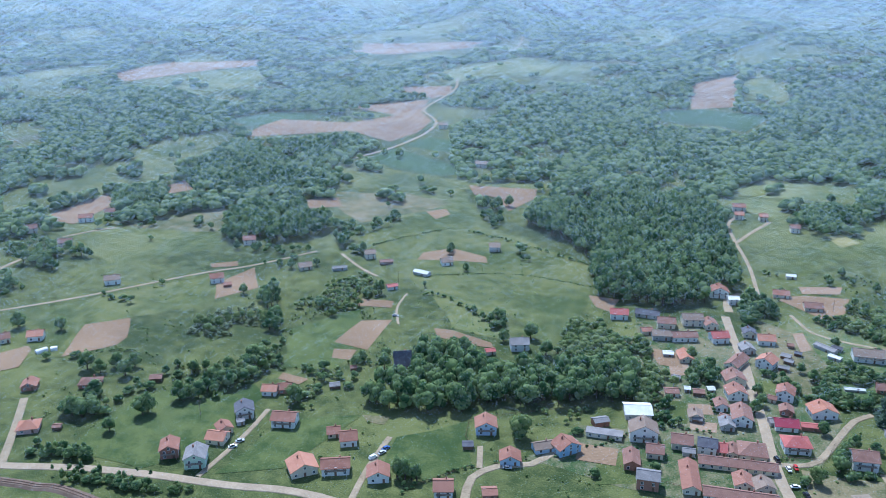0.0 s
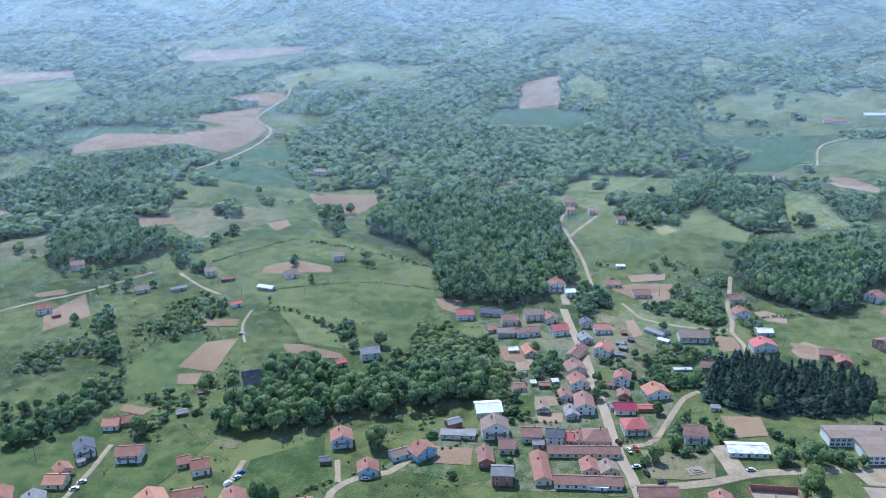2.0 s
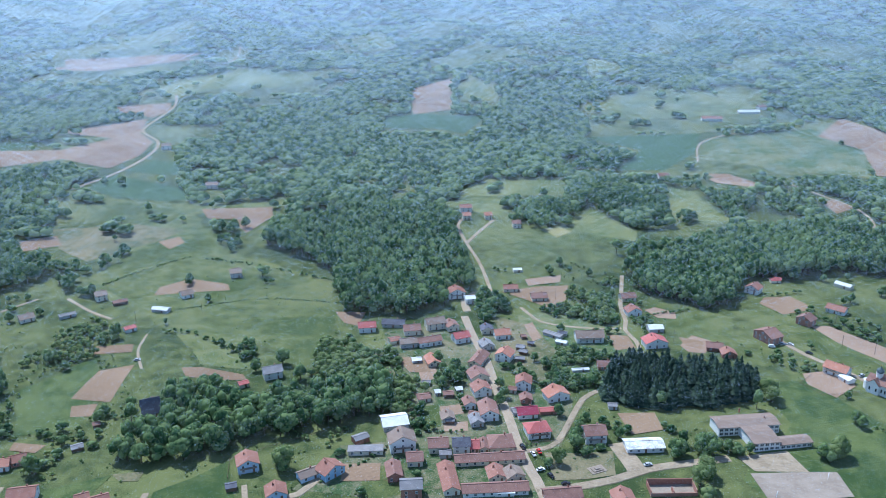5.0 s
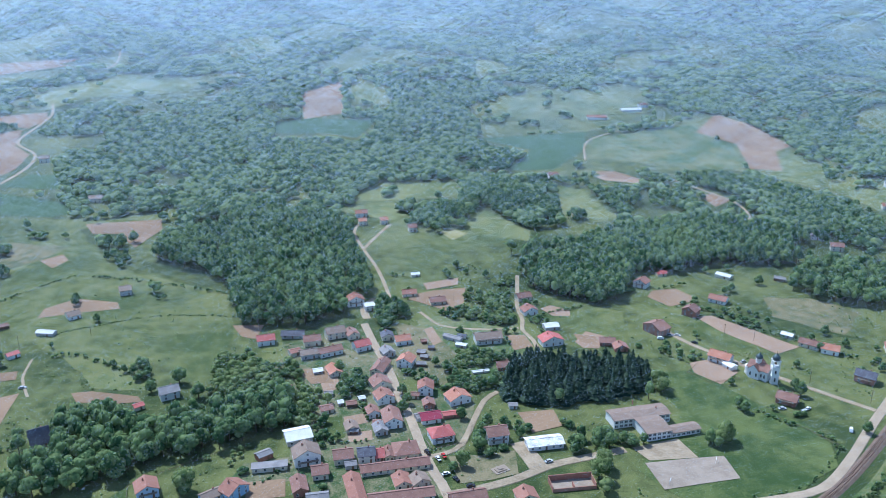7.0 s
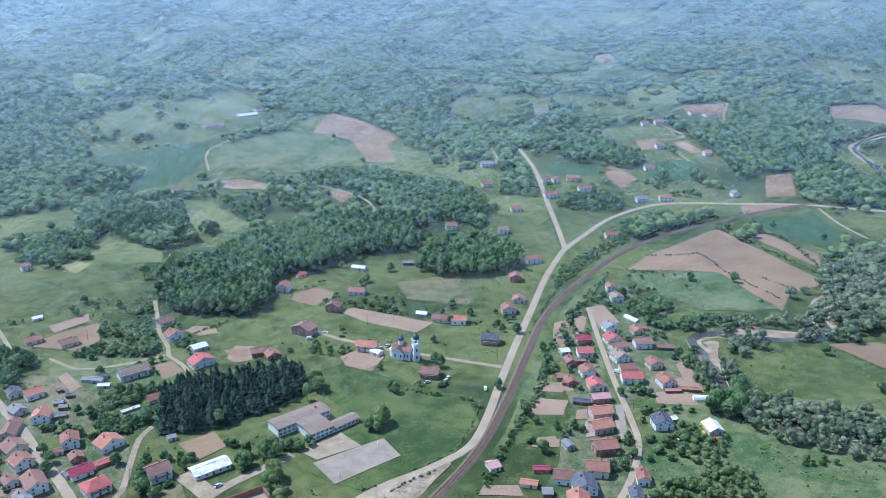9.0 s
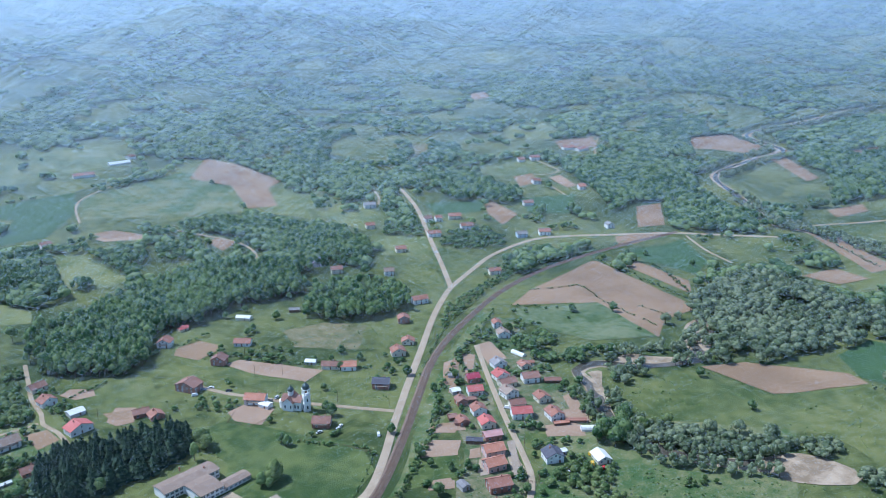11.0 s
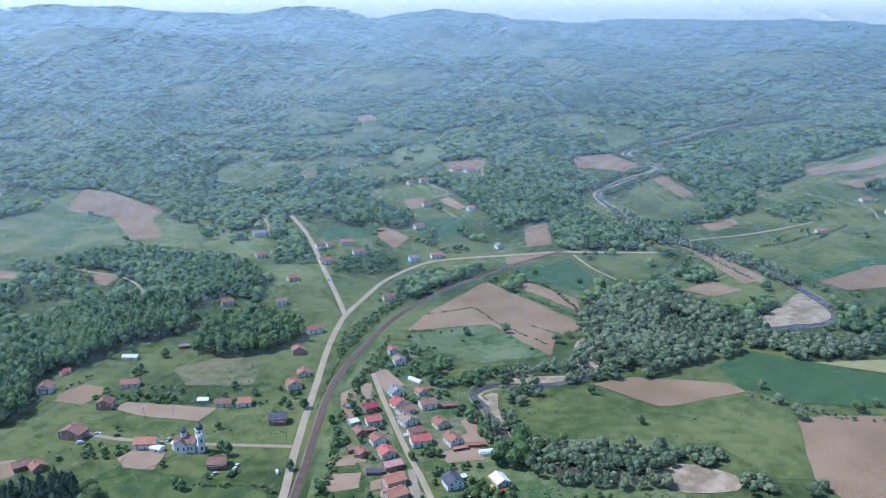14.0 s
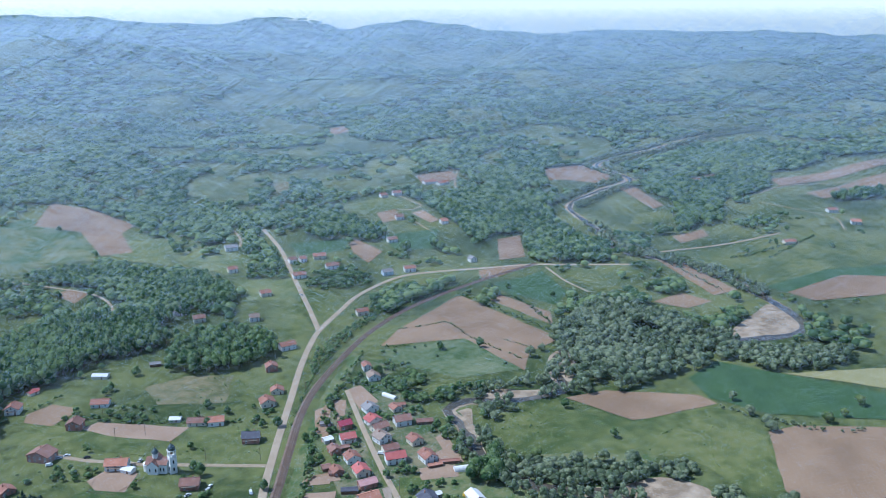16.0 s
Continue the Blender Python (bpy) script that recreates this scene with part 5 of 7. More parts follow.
shed((318.0, 368.0), (324.2, 366.1), 6, 2.8, "white", "grey")
shed((375.8, 342.0), (385.1, 334.3), 6, 2.4, "brown", "wood")
shed((206.3, 285.6), (212.5, 284.7), 8, 2.8, "pink", "cream")
shed((211.5, 269.3), (218.0, 262.7), 5, 2.4, "orange", "cream")
shed((223.9, 274.8), (231.7, 270.0), 4, 2.4, "crimson", "brick")
shed((250.6, 280.7), (255.6, 280.0), 7, 3.2, "grey", "grey", "across")
shed((215.7, 256.3), (220.2, 253.5), 6, 2.6, "grey", "wood")
shed((346.3, 296.3), (356.6, 287.6), 3.5, 2.2, "russet", "wood")
shed((284.1, 316.8), (291.5, 309.3), 5, 2.6, "slate", "wood")
shed((294.1, 343.0), (299.5, 340.5), 6, 2.6, "brown", "wood")
shed((314.8, 273.6), (320.9, 271.2), 4, 2.4, "white", "grey")
# small sheds in the gardens
shed((31, 452), (37, 451), 4, 2.4, "grey", "wood")
shed((25, 414), (30, 413), 5, 2.5, "brown", "cream")
shed((-9, 380), (-4, 380), 5, 2.4, "grey", "wood")
shed((3, 387), (8, 386), 4.5, 2.4, "brown", "grey")
shed((-47, 429), (-41, 429), 5, 2.4, "brown", "wood")
shed((7, 448), (11, 449), 4, 2.2, "grey", "wood")
shed((-23, 421), (-18, 421), 4, 2.2, "grey", "grey")
shed((40, 474), (44, 473), 3.5, 2.2, "slate", "wood")
shed((-39, 474), (-33, 473), 4, 2.4, "brown", "cream")
shed((332, 389), (338, 384), 4.5, 2.4, "grey", "grey")
shed((319, 354), (324, 351), 4.5, 2.4, "brown", "wood")
shed((293, 337), (298, 332), 4.5, 2.4, "brown", "brick")
shed((386, 370), (392, 366), 4.5, 2.4, "russet", "cream")
shed((338, 298), (347, 293), 3, 2.2, "orange", "wood")
shed((78, 397), (83, 397), 4, 2.4, "grey", "grey")
shed((34, 462), (39, 460), 4, 2.3, "grey", "wood")
shed((60, 489), (66, 487), 4, 2.4, "slate", "grey")
shed((71, 489), (78, 485), 5, 2.5, "grey", "wood")

# ---- church ----
def ring(bm, r, z, n=16, cx=0.0, cy=0.0):
    return [bm.verts.new((cx + r * math.cos(2 * math.pi * k / n), cy + r * math.sin(2 * math.pi * k / n), z)) for k in range(n)]


def lathe(bm, profile, n=16, cx=0.0, cy=0.0):
    """A turned shape: rings of (radius, height) joined and closed."""
    rows = [ring(bm, max(r, 0.02), z, n, cx, cy) for r, z in profile]
    for a, b in zip(rows, rows[1:]):
        for k in range(n):
            bm.faces.new((a[k], a[(k + 1) % n], b[(k + 1) % n], b[k]))
    bm.faces.new(rows[0][::-1])
    bm.faces.new(rows[-1])


def onion(r, z):
    return [(r * k, z + r * q) for k, q in ((0.9, 0), (1.12, 0.35), (1.1, 0.7), (0.85, 1.1), (0.45, 1.45), (0.15, 1.75), (0.05, 2.1))]


def cross(root, x, y, z, s=1.0):
    bm = bmesh.new()
    box(bm, x - 0.07 * s, y - 0.07 * s, z, x + 0.07 * s, y + 0.07 * s, z + 1.6 * s)
    box(bm, x - 0.5 * s, y - 0.06 * s, z + 0.95 * s, x + 0.5 * s, y + 0.06 * s, z + 1.1 * s)
    part("cross", bm, "gold", root, "gilded cross")


def arch_window(root, x, y, z, turn, w=0.7, h=1.8):
    bm = bmesh.new()
    pts = [(-w / 2, 0), (w / 2, 0)] + [(w / 2 * math.cos(a), h - w / 2 + w / 2 * math.sin(a)) for a in [math.pi * k / 6 for k in range(7)]]
    front = [bm.verts.new((px, -0.08, pz)) for px, pz in pts]
    back = [bm.verts.new((px, 0.05, pz)) for px, pz in pts]
    bm.faces.new(front)
    for i in range(len(pts)):
        j = (i + 1) % len(pts)
        bm.faces.new((front[i], back[i], back[j], front[j]))
    bmesh.ops.recalc_face_normals(bm, faces=bm.faces[:])
    bm.transform(pose(x, y, z, 0, 0, turn))
    part("window", bm, "glass", root, "tall dark arched window")


def church(a, b):
    length, m = place(a, b, 9)
    root = new("church", None)
    length /= 1.15
    root.matrix_basis = m @ Matrix.Scale(1.15, 4)
    tagged(root, "white church with brown cross roof, apse and small dark dome", "church")
    bm = bmesh.new()
    box(bm, -length / 2, -3.4, -1, length / 2, 3.4, 5.4)
    for s in (-1, 1):
        f = [bm.verts.new((s * length / 2, y, z)) for y, z in ((-3.4, 5.4), (3.4, 5.4), (0, 8.0))]
        bm.faces.new(f)
    bmesh.ops.recalc_face_normals(bm, faces=bm.faces[:])
    part("nave", bm, "wall_white", root)
    bm = bmesh.new()
    roof_slabs(bm, length / 2, 3.4, 5.4, 2.6, 0.4)
    part("nave_roof", bm, "roof_brown", root)
    bm = bmesh.new()
    box(bm, -4.2, -4.6, -1, 1.4, 4.6, 5.0)
    for s in (-1, 1):
        bm.faces.new([bm.verts.new((x, s * 4.6, z)) for x, z in ((-4.2, 5.0), (1.4, 5.0), (-1.4, 7.6))])
    bmesh.ops.recalc_face_normals(bm, faces=bm.faces[:])
    part("transept", bm, "wall_white", root)
    bm = bmesh.new()
    roof_slabs(bm, 4.6, 2.8, 5.0, 2.6, 0.4)
    bm.transform(pose(-1.4, 0, 0, 0, 0, 90))
    part("transept_roof", bm, "roof_brown", root)
    bm = bmesh.new()
    lathe(bm, [(2.6, -1), (2.6, 4.0), (2.9, 4.05), (0.1, 6.0)], 14, -length / 2, 0)
    part("apse", bm, "wall_white", root)
    bm = bmesh.new()
    lathe(bm, [(1.5, 6.0), (1.5, 9.6), (1.75, 9.7), (1.75, 9.9)], 12, -1.4, 0)
    part("drum", bm, "wall_white", root)
    bm = bmesh.new()
    lathe(bm, onion(1.6, 9.9), 14, -1.4, 0)
    part("dome", bm, "dome", root, "dark metal onion dome")
    cross(root, -1.4, 0, 13.1, 0.8)
    for x in (-3.0, 0.2):
        arch_window(root, x, -4.62, 1.6, 0)
    for x in (length / 2 - 3.2, length / 2 - 1.5):
        arch_window(root, x, -3.42, 1.6, 0)


def bell_tower(x, y, turn):
    root = new("bell_tower", None)
    root.matrix_basis = pose(x, y, land(x, y), 0, 0, turn) @ Matrix.Scale(1.15, 4)
    FOOT.append((x, y, 4))
    tagged(root, "slender white bell tower with dark dome beside the church", "tower")
    w = 1.75
    bm = bmesh.new()
    box(bm, -w, -w, -1, w, w, 9.2)
    part("shaft", bm, "wall_white", root)
    for z in (4.6, 9.2, 12.7):
        bm = bmesh.new()
        box(bm, -w - 0.25, -w - 0.25, z, w + 0.25, w + 0.25, z + 0.35)
        part("cornice", bm, "wall_white", root)
    for sx in (-1, 1):
        for sy2 in (-1, 1):
            bm = bmesh.new()
            box(bm, sx * w - (0.55 if sx > 0 else 0), sy2 * w - (0.55 if sy2 > 0 else 0), 9.55, sx * w + (0 if sx > 0 else 0.55), sy2 * w + (0 if sy2 > 0 else 0.55), 12.7)
            part("pillar", bm, "wall_white", root)
    bm = bmesh.new()
    lathe(bm, [(0.25, 11.9), (0.35, 11.4), (0.6, 10.9), (0.75, 10.6)][::-1], 10)
    part("bell", bm, "rust", root, "dark bronze bell")
    bm = bmesh.new()
    lathe(bm, [(1.9, 13.05), (1.9, 13.4)] + onion(1.7, 13.4), 14)
    part("dome", bm, "dome", root, "dark metal onion dome")
    cross(root, 0, 0, 16.8)
    for z in (1.6, 5.8):
        arch_window(root, 0, -w - 0.01, z, 0, 0.8, 2.0)
        arch_window(root, -w - 0.01, 0, z, -90, 0.8, 2.0)


church((224.4, 421.8), (231.9, 411.7))
bell_tower(*(236.0, 411.0), -12)


# ---- school ----
def school_wing(root, m, length, depth, h):
    bm = bmesh.new()
    box(bm, -length / 2, -depth / 2, -1, length / 2, depth / 2, h)
    bm.transform(m)
    part("wall", bm, "wall_white", root)
    bm = bmesh.new()
    roof_slabs(bm, length / 2, depth / 2, h, 0.9, 0.5, 0.3)
    bm.transform(m)
    part("roof", bm, "roof_taupe", root, "low grey-brown sheet roof")
    n = int(length / 2.6)
    for z in ([1.4, 3.6] if h > 4 else [1.5]):
        for k in range(n):
            x = -length / 2 + length * (k + 0.5) / n
            w = shared("window", WINDOW, root, m @ pose(x, -depth / 2, z) @ Matrix.Diagonal((1.7, 1, 1.0, 1)))
            shared("pane", PANE, w, Matrix.Identity(4))


def school():
    root = new("school", None)
    tagged(root, "long white school with low grey-brown roofs in three wings", "school")
    for a, b, d, h in (((129.3, 371.4), (160.9, 375.8), 11, 4.8), ((142.5, 357.8), (155.8, 359.9), 18, 4.6), ((156.1, 359.8), (172.6, 362.9), 7, 2.8)):
        length, m = place(a, b, d)
        school_wing(root, m, length, d, h)
    for x, y in ((144.1, 387.8), (154.5, 380.5)):
        shared("chimney", CHIMNEY, root, pose(x, y, 5.8))


school()


def ruin(a, b, depth):
    length, m = place(a, b, depth)
    root = new("ruin", None)
    root.matrix_basis = m
    tagged(root, "roofless brick and concrete shell of a building", "ruin")
    hx, hy = length / 2, depth / 2
    for x0, y0, x1, y1, h in ((-hx, -hy, hx, -hy + 0.4, 1.8), (-hx, hy - 0.4, hx, hy, 3.4), (-hx, -hy + 0.4, -hx + 0.4, hy - 0.4, 2.6), (hx - 0.4, -hy + 0.4, hx, hy - 0.4, 2.9), (-0.2, -hy + 0.4, 0.2, 0, 2.4)):
        bm = bmesh.new()
        box(bm, x0, y0, -0.5, x1, y1, h)
        part("wall", bm, "wall_brick", root)
    bm = bmesh.new()
    box(bm, -hx + 0.4, -hy + 0.4, -0.5, hx - 0.4, hy - 0.4, 0.3)
    part("slab", bm, "concrete", root)


ruin((84.9, 320.6), (106.0, 321.5), 9)


def monument(a):
    root = new("monument", None)
    root.matrix_basis = pose(*a, land(*a), 0, 0, 25)
    tagged(root, "low grey stepped concrete monument in a small park", "monument")
    for k, s in enumerate((4.0, 2.6, 1.2)):
        bm = bmesh.new()
        box(bm, -s, -s * 0.7, 0.4 * k - 0.3, s, s * 0.7, 0.4 * k + 0.4)
        part("step", bm, "concrete", root)
    FOOT.append((*a, 7))


monument((63.8, 341.0))


# ---- vehicles ----
PAINT = {"white": (0.75, 0.75, 0.74), "red": (0.5, 0.04, 0.03), "black": (0.03, 0.03, 0.035), "silver": (0.5, 0.51, 0.52), "blue": (0.05, 0.12, 0.35), "yellow": (0.6, 0.4, 0.05)}
for k, c in PAINT.items():
    M["paint_" + k] = material("paint_" + k, c, tuple(v * 1.1 for v in c), 1.5, 0.25, spec=0.5)
M["rubber"] = material("rubber", (0.02, 0.02, 0.02), (0.04, 0.04, 0.04), 0.5, 0.8)


def car_prototype(colour, van):
    root = new("van" if van else "car", None)
    tagged(root, f"{colour} parked {'van' if van else 'car'} on the roadside", "van" if van else "car", "parked vehicles")
    h = 1.1 if van else 0.85
    bm = bmesh.new()
    box(bm, -2.1, -0.85, 0.28, 2.1, 0.85, h)
    bmesh.ops.bevel(bm, geom=bm.edges[:], offset=0.12, segments=1, affect="EDGES")
    part("body", bm, "paint_" + colour, root)
    bm = bmesh.new()
    v = box(bm, -1.9 if van else -1.5, -0.78, h - 0.05, 1.3 if van else 1.0, 0.78, 1.95 if van else 1.42)
    for q in v[4:]:
        q.co.x *= 0.82
        q.co.y *= 0.86
    part("cabin", bm, "paint_" + colour if van else "glass", root)
    if not van:
        bm = bmesh.new()
        box(bm, -1.15, -0.62, 1.42, 0.75, 0.62, 1.47)
        part("roof", bm, "paint_" + colour, root)
    bm = bmesh.new()
    bmesh.ops.create_cone(bm, cap_ends=True, segments=12, radius1=0.32, radius2=0.32, depth=0.2, matrix=pose(0, 0, 0, 90))
    me = bpy.data.meshes.new("wheel")
    bm.to_mesh(me)
    bm.free()
    me.materials.append(M["rubber"])
    for x in (-1.3, 1.3):
        for y in (-0.8, 0.8):
            shared("wheel", me, root, pose(x, y, 0.32))
    return root


CARS = {}


def vehicle(at, turn, colour, van=False, lift=0.36):
    m = pose(*at, land(*at) + lift, 0, 0, turn)
    if (colour, van) in CARS:
        copy_thing(CARS[colour, van], m)
    else:
        CARS[colour, van] = car_prototype(colour, van)
        CARS[colour, van].matrix_basis = m


vehicle((29.9, 358.2), -65, "black", True)
vehicle((34.7, 352.6), -70, "white")
vehicle((37.7, 354.9), -75, "red")
vehicle((37.1, 339.6), 20, "white")
vehicle((41.5, 334.9), -60, "black")
vehicle((47.7, 328.8), 10, "black")
vehicle((88.5, 344.8), 15, "silver")
vehicle((119.5, 450.0), 40, "white")
vehicle((229.6, 437.3), 30, "silver")
vehicle((-143.0, 298.9), 60, "white", True, 0.05)
vehicle((-140.8, 304.1), 60, "silver", False, 0.05)
vehicle((-140.6, 308.1), 60, "blue", False, 0.05)
vehicle((-195.5, 449.0), 10, "silver", False, 0.05)
vehicle((-208.4, 285.3), 40, "white", False, 0.1)
vehicle((-207.9, 290.6), 40, "silver", False, 0.1)
vehicle((-83.2, 311.9), 10, "silver", False, 0.2)
vehicle((191.0, 474.5), -15, "white", True, 0.05)
vehicle((198.7, 479.0), -20, "silver", False, 0.05)
vehicle((203.7, 478.1), -20, "white", False, 0.05)
vehicle((210.7, 466.4), -15, "black", False, 0.1)
vehicle((236.6, 377.5), 40, "silver", False, 0.05)
vehicle((240.6, 380.1), 30, "white", False, 0.05)
vehicle((226.9, 381.8), 0, "silver", False, 0.05)
vehicle((251.9, 356.7), 60, "white", True, 0.05)
vehicle((309.4, 258.3), -5, "silver", False, 0.05)
vehicle((332.5, 332.1), -60, "white", True, 0.2)
vehicle((330.2, 262.8), 20, "yellow", True, 0.05)
vehicle((323.0, 255.1), 50, "yellow", True, 0.05)
vehicle((323.8, 248.1), 10, "red", True, 0.05)
vehicle((506.6, 614.9), 110, "white")


# ---- garden tunnels, court goals, poles ----
def tunnel(a, b, width):
    length, m = place(a, b, width)
    root = new("greenhouse", None)
    root.matrix_basis = m
    tagged(root, "white plastic garden tunnel with arched roof", "greenhouse", "greenhouses")
    bm = bmesh.new()
    rows = []
    for x in (-length / 2, length / 2):
        rows.append([bm.verts.new((x, -width / 2 * math.cos(math.pi * k / 8), 0.55 * width * math.sin(math.pi * k / 8))) for k in range(9)])
    for k in range(8):
        bm.faces.new((rows[0][k], rows[0][k + 1], rows[1][k + 1], rows[1][k]))
    bm.faces.new(rows[0])
    bm.faces.new(rows[1][::-1])
    bmesh.ops.recalc_face_normals(bm, faces=bm.faces[:])
    part("cover", bm, "roof_white", root)
    for k in range(5):
        bm = bmesh.new()
        x = -length / 2 + length * k / 4
        for j in range(8):
            p, q = [(-width / 2 * 1.02 * math.cos(math.pi * i / 8), 0.565 * width * math.sin(math.pi * i / 8)) for i in (j, j + 1)]
            v = [bm.verts.new((x + dx, yy, zz)) for yy, zz in (p, q) for dx in (-0.05, 0.05)]
            bm.faces.new((v[0], v[1], v[3], v[2]))
        part("hoop", bm, "metal", root)


tunnel((393.7, 392.1), (394.3, 380.4), 4)
tunnel((345.7, 282.7), (354.6, 276.5), 5)
tunnel((-368.3, 329.8), (-365.5, 335.5), 4)
tunnel((-363.7, 335.3), (-361.1, 337.8), 4)


def goal(at, turn):
    root = new("goal", None)
    root.matrix_basis = pose(*at, 0.4, 0, 0, turn)
    tagged(root, "white metal handball goal frame on the court", "goal", "court goals")
    for x in (-1.5, 1.5):
        bm = bmesh.new()
        box(bm, x - 0.08, -0.08, 0, x + 0.08, 0.08, 2.0)
        part("post", bm, "frame", root)
    bm = bmesh.new()
    box(bm, -1.58, -0.08, 2.0, 1.58, 0.08, 2.16)
    part("crossbar", bm, "frame", root)


goal((141.3, 321.7), 60)
goal((170.0, 336.4), 60)


def pole_prototype():
    root = new("utility_pole", None)
    tagged(root, "weathered wooden power pole with a crossarm", "pole", "power poles")
    bm = bmesh.new()
    lathe(bm, [(0.16, -0.5), (0.1, 8.5)], 8)
    part("post", bm, "timber", root)
    bm = bmesh.new()
    box(bm, -0.9, -0.06, 7.9, 0.9, 0.06, 8.05)
    part("crossarm", bm, "timber", root)
    for x in (-0.8, 0, 0.8):
        bm = bmesh.new()
        lathe(bm, [(0.06, 8.05), (0.08, 8.15), (0.03, 8.3)], 6, x, 0)
        part("insulator", bm, "frame", root)
    return root


POLE = pole_prototype()
spots = [(-304.0, 326.0), (-239.9, 304.8), (-216.4, 503.2), (-176.7, 518.0), (132.1, 481.0), (245.7, 512.5), (65.2, 548.4), (249.9, 465.8), (256.5, 407.7), (278.8, 382.9), (361.7, 437.9), (430.7, 492.5), (307.5, 292.2), (289.5, 262.9), (234.3, 475.4), (487.6, 582.9)]
POLE.matrix_basis = pose(*spots[0], 0)
for k, p in enumerate(spots[1:]):
    copy_thing(POLE, pose(*p, land(*p), 0, 0, 37 * k % 180))


def fence(points, label, height=1.2, gap=3.0, mat="timber"):
    """Posts with two rails along a line."""
    root = new("fence", None)
    tagged(root, label, "fence", "garden fences")
    post = mesh_of(lambda bm: box(bm, -0.07, -0.07, -0.3, 0.07, 0.07, height), mat)
    for (x, y), (u, v) in zip(points, points[1:]):
        d = math.hypot(u - x, v - y)
        n = max(1, int(d / gap))
        turn = math.degrees(math.atan2(v - y, u - x))
        for k in range(n):
            shared("post", post, root, pose(x + (u - x) * k / n, y + (v - y) * k / n, land(x, y), 0, 0, turn))
        for z in (0.5, 1.0):
            bm = bmesh.new()
            box(bm, 0, -0.03, z * height - 0.05, d, 0.03, z * height + 0.05)
            bm.transform(pose(x, y, land(x, y), 0, 0, turn))
            part("rail", bm, mat, root)


WOODF, WALLF = "low weathered timber garden fence", "low pale concrete garden wall with rails"
fence([(30, 371), (32, 362), (51, 366), (56, 384)], WALLF, 1.2, 3, "concrete")
fence([(-36, 330), (-25, 325), (-9, 324)], WOODF)
fence([(-103, 322), (-109, 330), (-112, 345), (-95, 357), (-70, 372)], WOODF)
fence([(-116, 287), (-100, 307)], WOODF)
fence([(140, 464), (148, 450), (164, 436), (174, 425)], WOODF)
fence([(213, 381), (230, 359), (238, 341)], WOODF)
fence([(201, 438), (191, 428), (199, 414), (221, 418)], WOODF)
fence([(289, 257), (283, 267), (299, 290)], WOODF)

# ---- woods and trees ----
rng = np.random.default_rng(7)


ICO_V = np.array([(0, 0, 1)] + [(0.894 * math.cos(k * 1.2566), 0.894 * math.sin(k * 1.2566), 0.447) for k in range(5)]
                 + [(0.894 * math.cos((k + 0.5) * 1.2566), 0.894 * math.sin((k + 0.5) * 1.2566), -0.447) for k in range(5)] + [(0, 0, -1)])
ICO_F = [(0, 1 + k, 1 + (k + 1) % 5) for k in range(5)] + [(1 + k, 6 + k, 1 + (k + 1) % 5) for k in range(5)] + [(6 + k, 6 + (k + 1) % 5, 1 + (k + 1) % 5) for k in range(5)] + [(11, 6 + (k + 1) % 5, 6 + k) for k in range(5)]


def leaf_crown(n, lobes, seed, leaf=0.2):
    """A crown of about unit radius: uneven rounded boughs with leaf clumps standing out of them."""
    g = np.random.default_rng(seed)
    v, f, cent = [], [], []
    for k in range(lobes):
        a, q = 2 * math.pi * (k + g.uniform(-0.3, 0.3)) / max(lobes - 1, 1), g.uniform(0.34, 0.52)
        cent.append((q * math.cos(a), q * math.sin(a), g.uniform(-0.45, 0.25), g.uniform(0.46, 0.62)) if k else (0.05, 0, 0.32, 0.62) if lobes > 1 else (0, 0, 0.1, 0.86))
    for x, y, z, r in cent:
        b = len(v)
        o = g.uniform(0.78, 1.22, 12)[:, None]
        v += [tuple(p) for p in np.array((x, y, z)) + ICO_V * r * 0.92 * o]
        f += [tuple(b + i for i in t) for t in ICO_F]
    for k in range(n):
        x, y, z, r = cent[k % lobes]
        d = g.normal(size=3)
        d[2] += 0.3
        d /= np.linalg.norm(d)
        p = np.array((x, y, z)) + d * r * g.uniform(0.95, 1.22)
        t = np.cross(d, g.normal(size=3))
        t /= np.linalg.norm(t)
        d2 = d + g.normal(size=3) * 0.3
        s = np.cross(d2, t)
        s /= np.linalg.norm(s)
        w, h = leaf * g.uniform(0.6, 1.2), leaf * g.uniform(0.6, 1.2)
        b = len(v)
        v += [tuple(p + t * w), tuple(p + s * h + d * 0.05), tuple(p - t * w * g.uniform(0.6, 1)), tuple(p - s * h)]
        f += [(b, b + 1, b + 2), (b, b + 2, b + 3)]
    return np.array(v), np.array(f)


def needle_crown(tiers, seed):
    """A spruce crown of unit height: drooping ragged tiers that narrow to the tip."""
    g = np.random.default_rng(seed)
    v, f = [], []
    for k in range(tiers):
        z, r = k / tiers, (1 - k / tiers) ** 0.75 * 0.25 + 0.02
        m = 9
        b = len(v)
        v.append((0, 0, z + 1.7 / tiers))
        for j in range(m):
            a = 2 * math.pi * (j + g.uniform(-0.3, 0.3)) / m
            q = r * g.uniform(0.45, 1.5)
            v.append((q * math.cos(a), q * math.sin(a), z - g.uniform(-0.01, 0.04)))
        f += [(b, b + 1 + j, b + 1 + (j + 1) % m) for j in range(m)]
    return np.array(v), np.array(f)


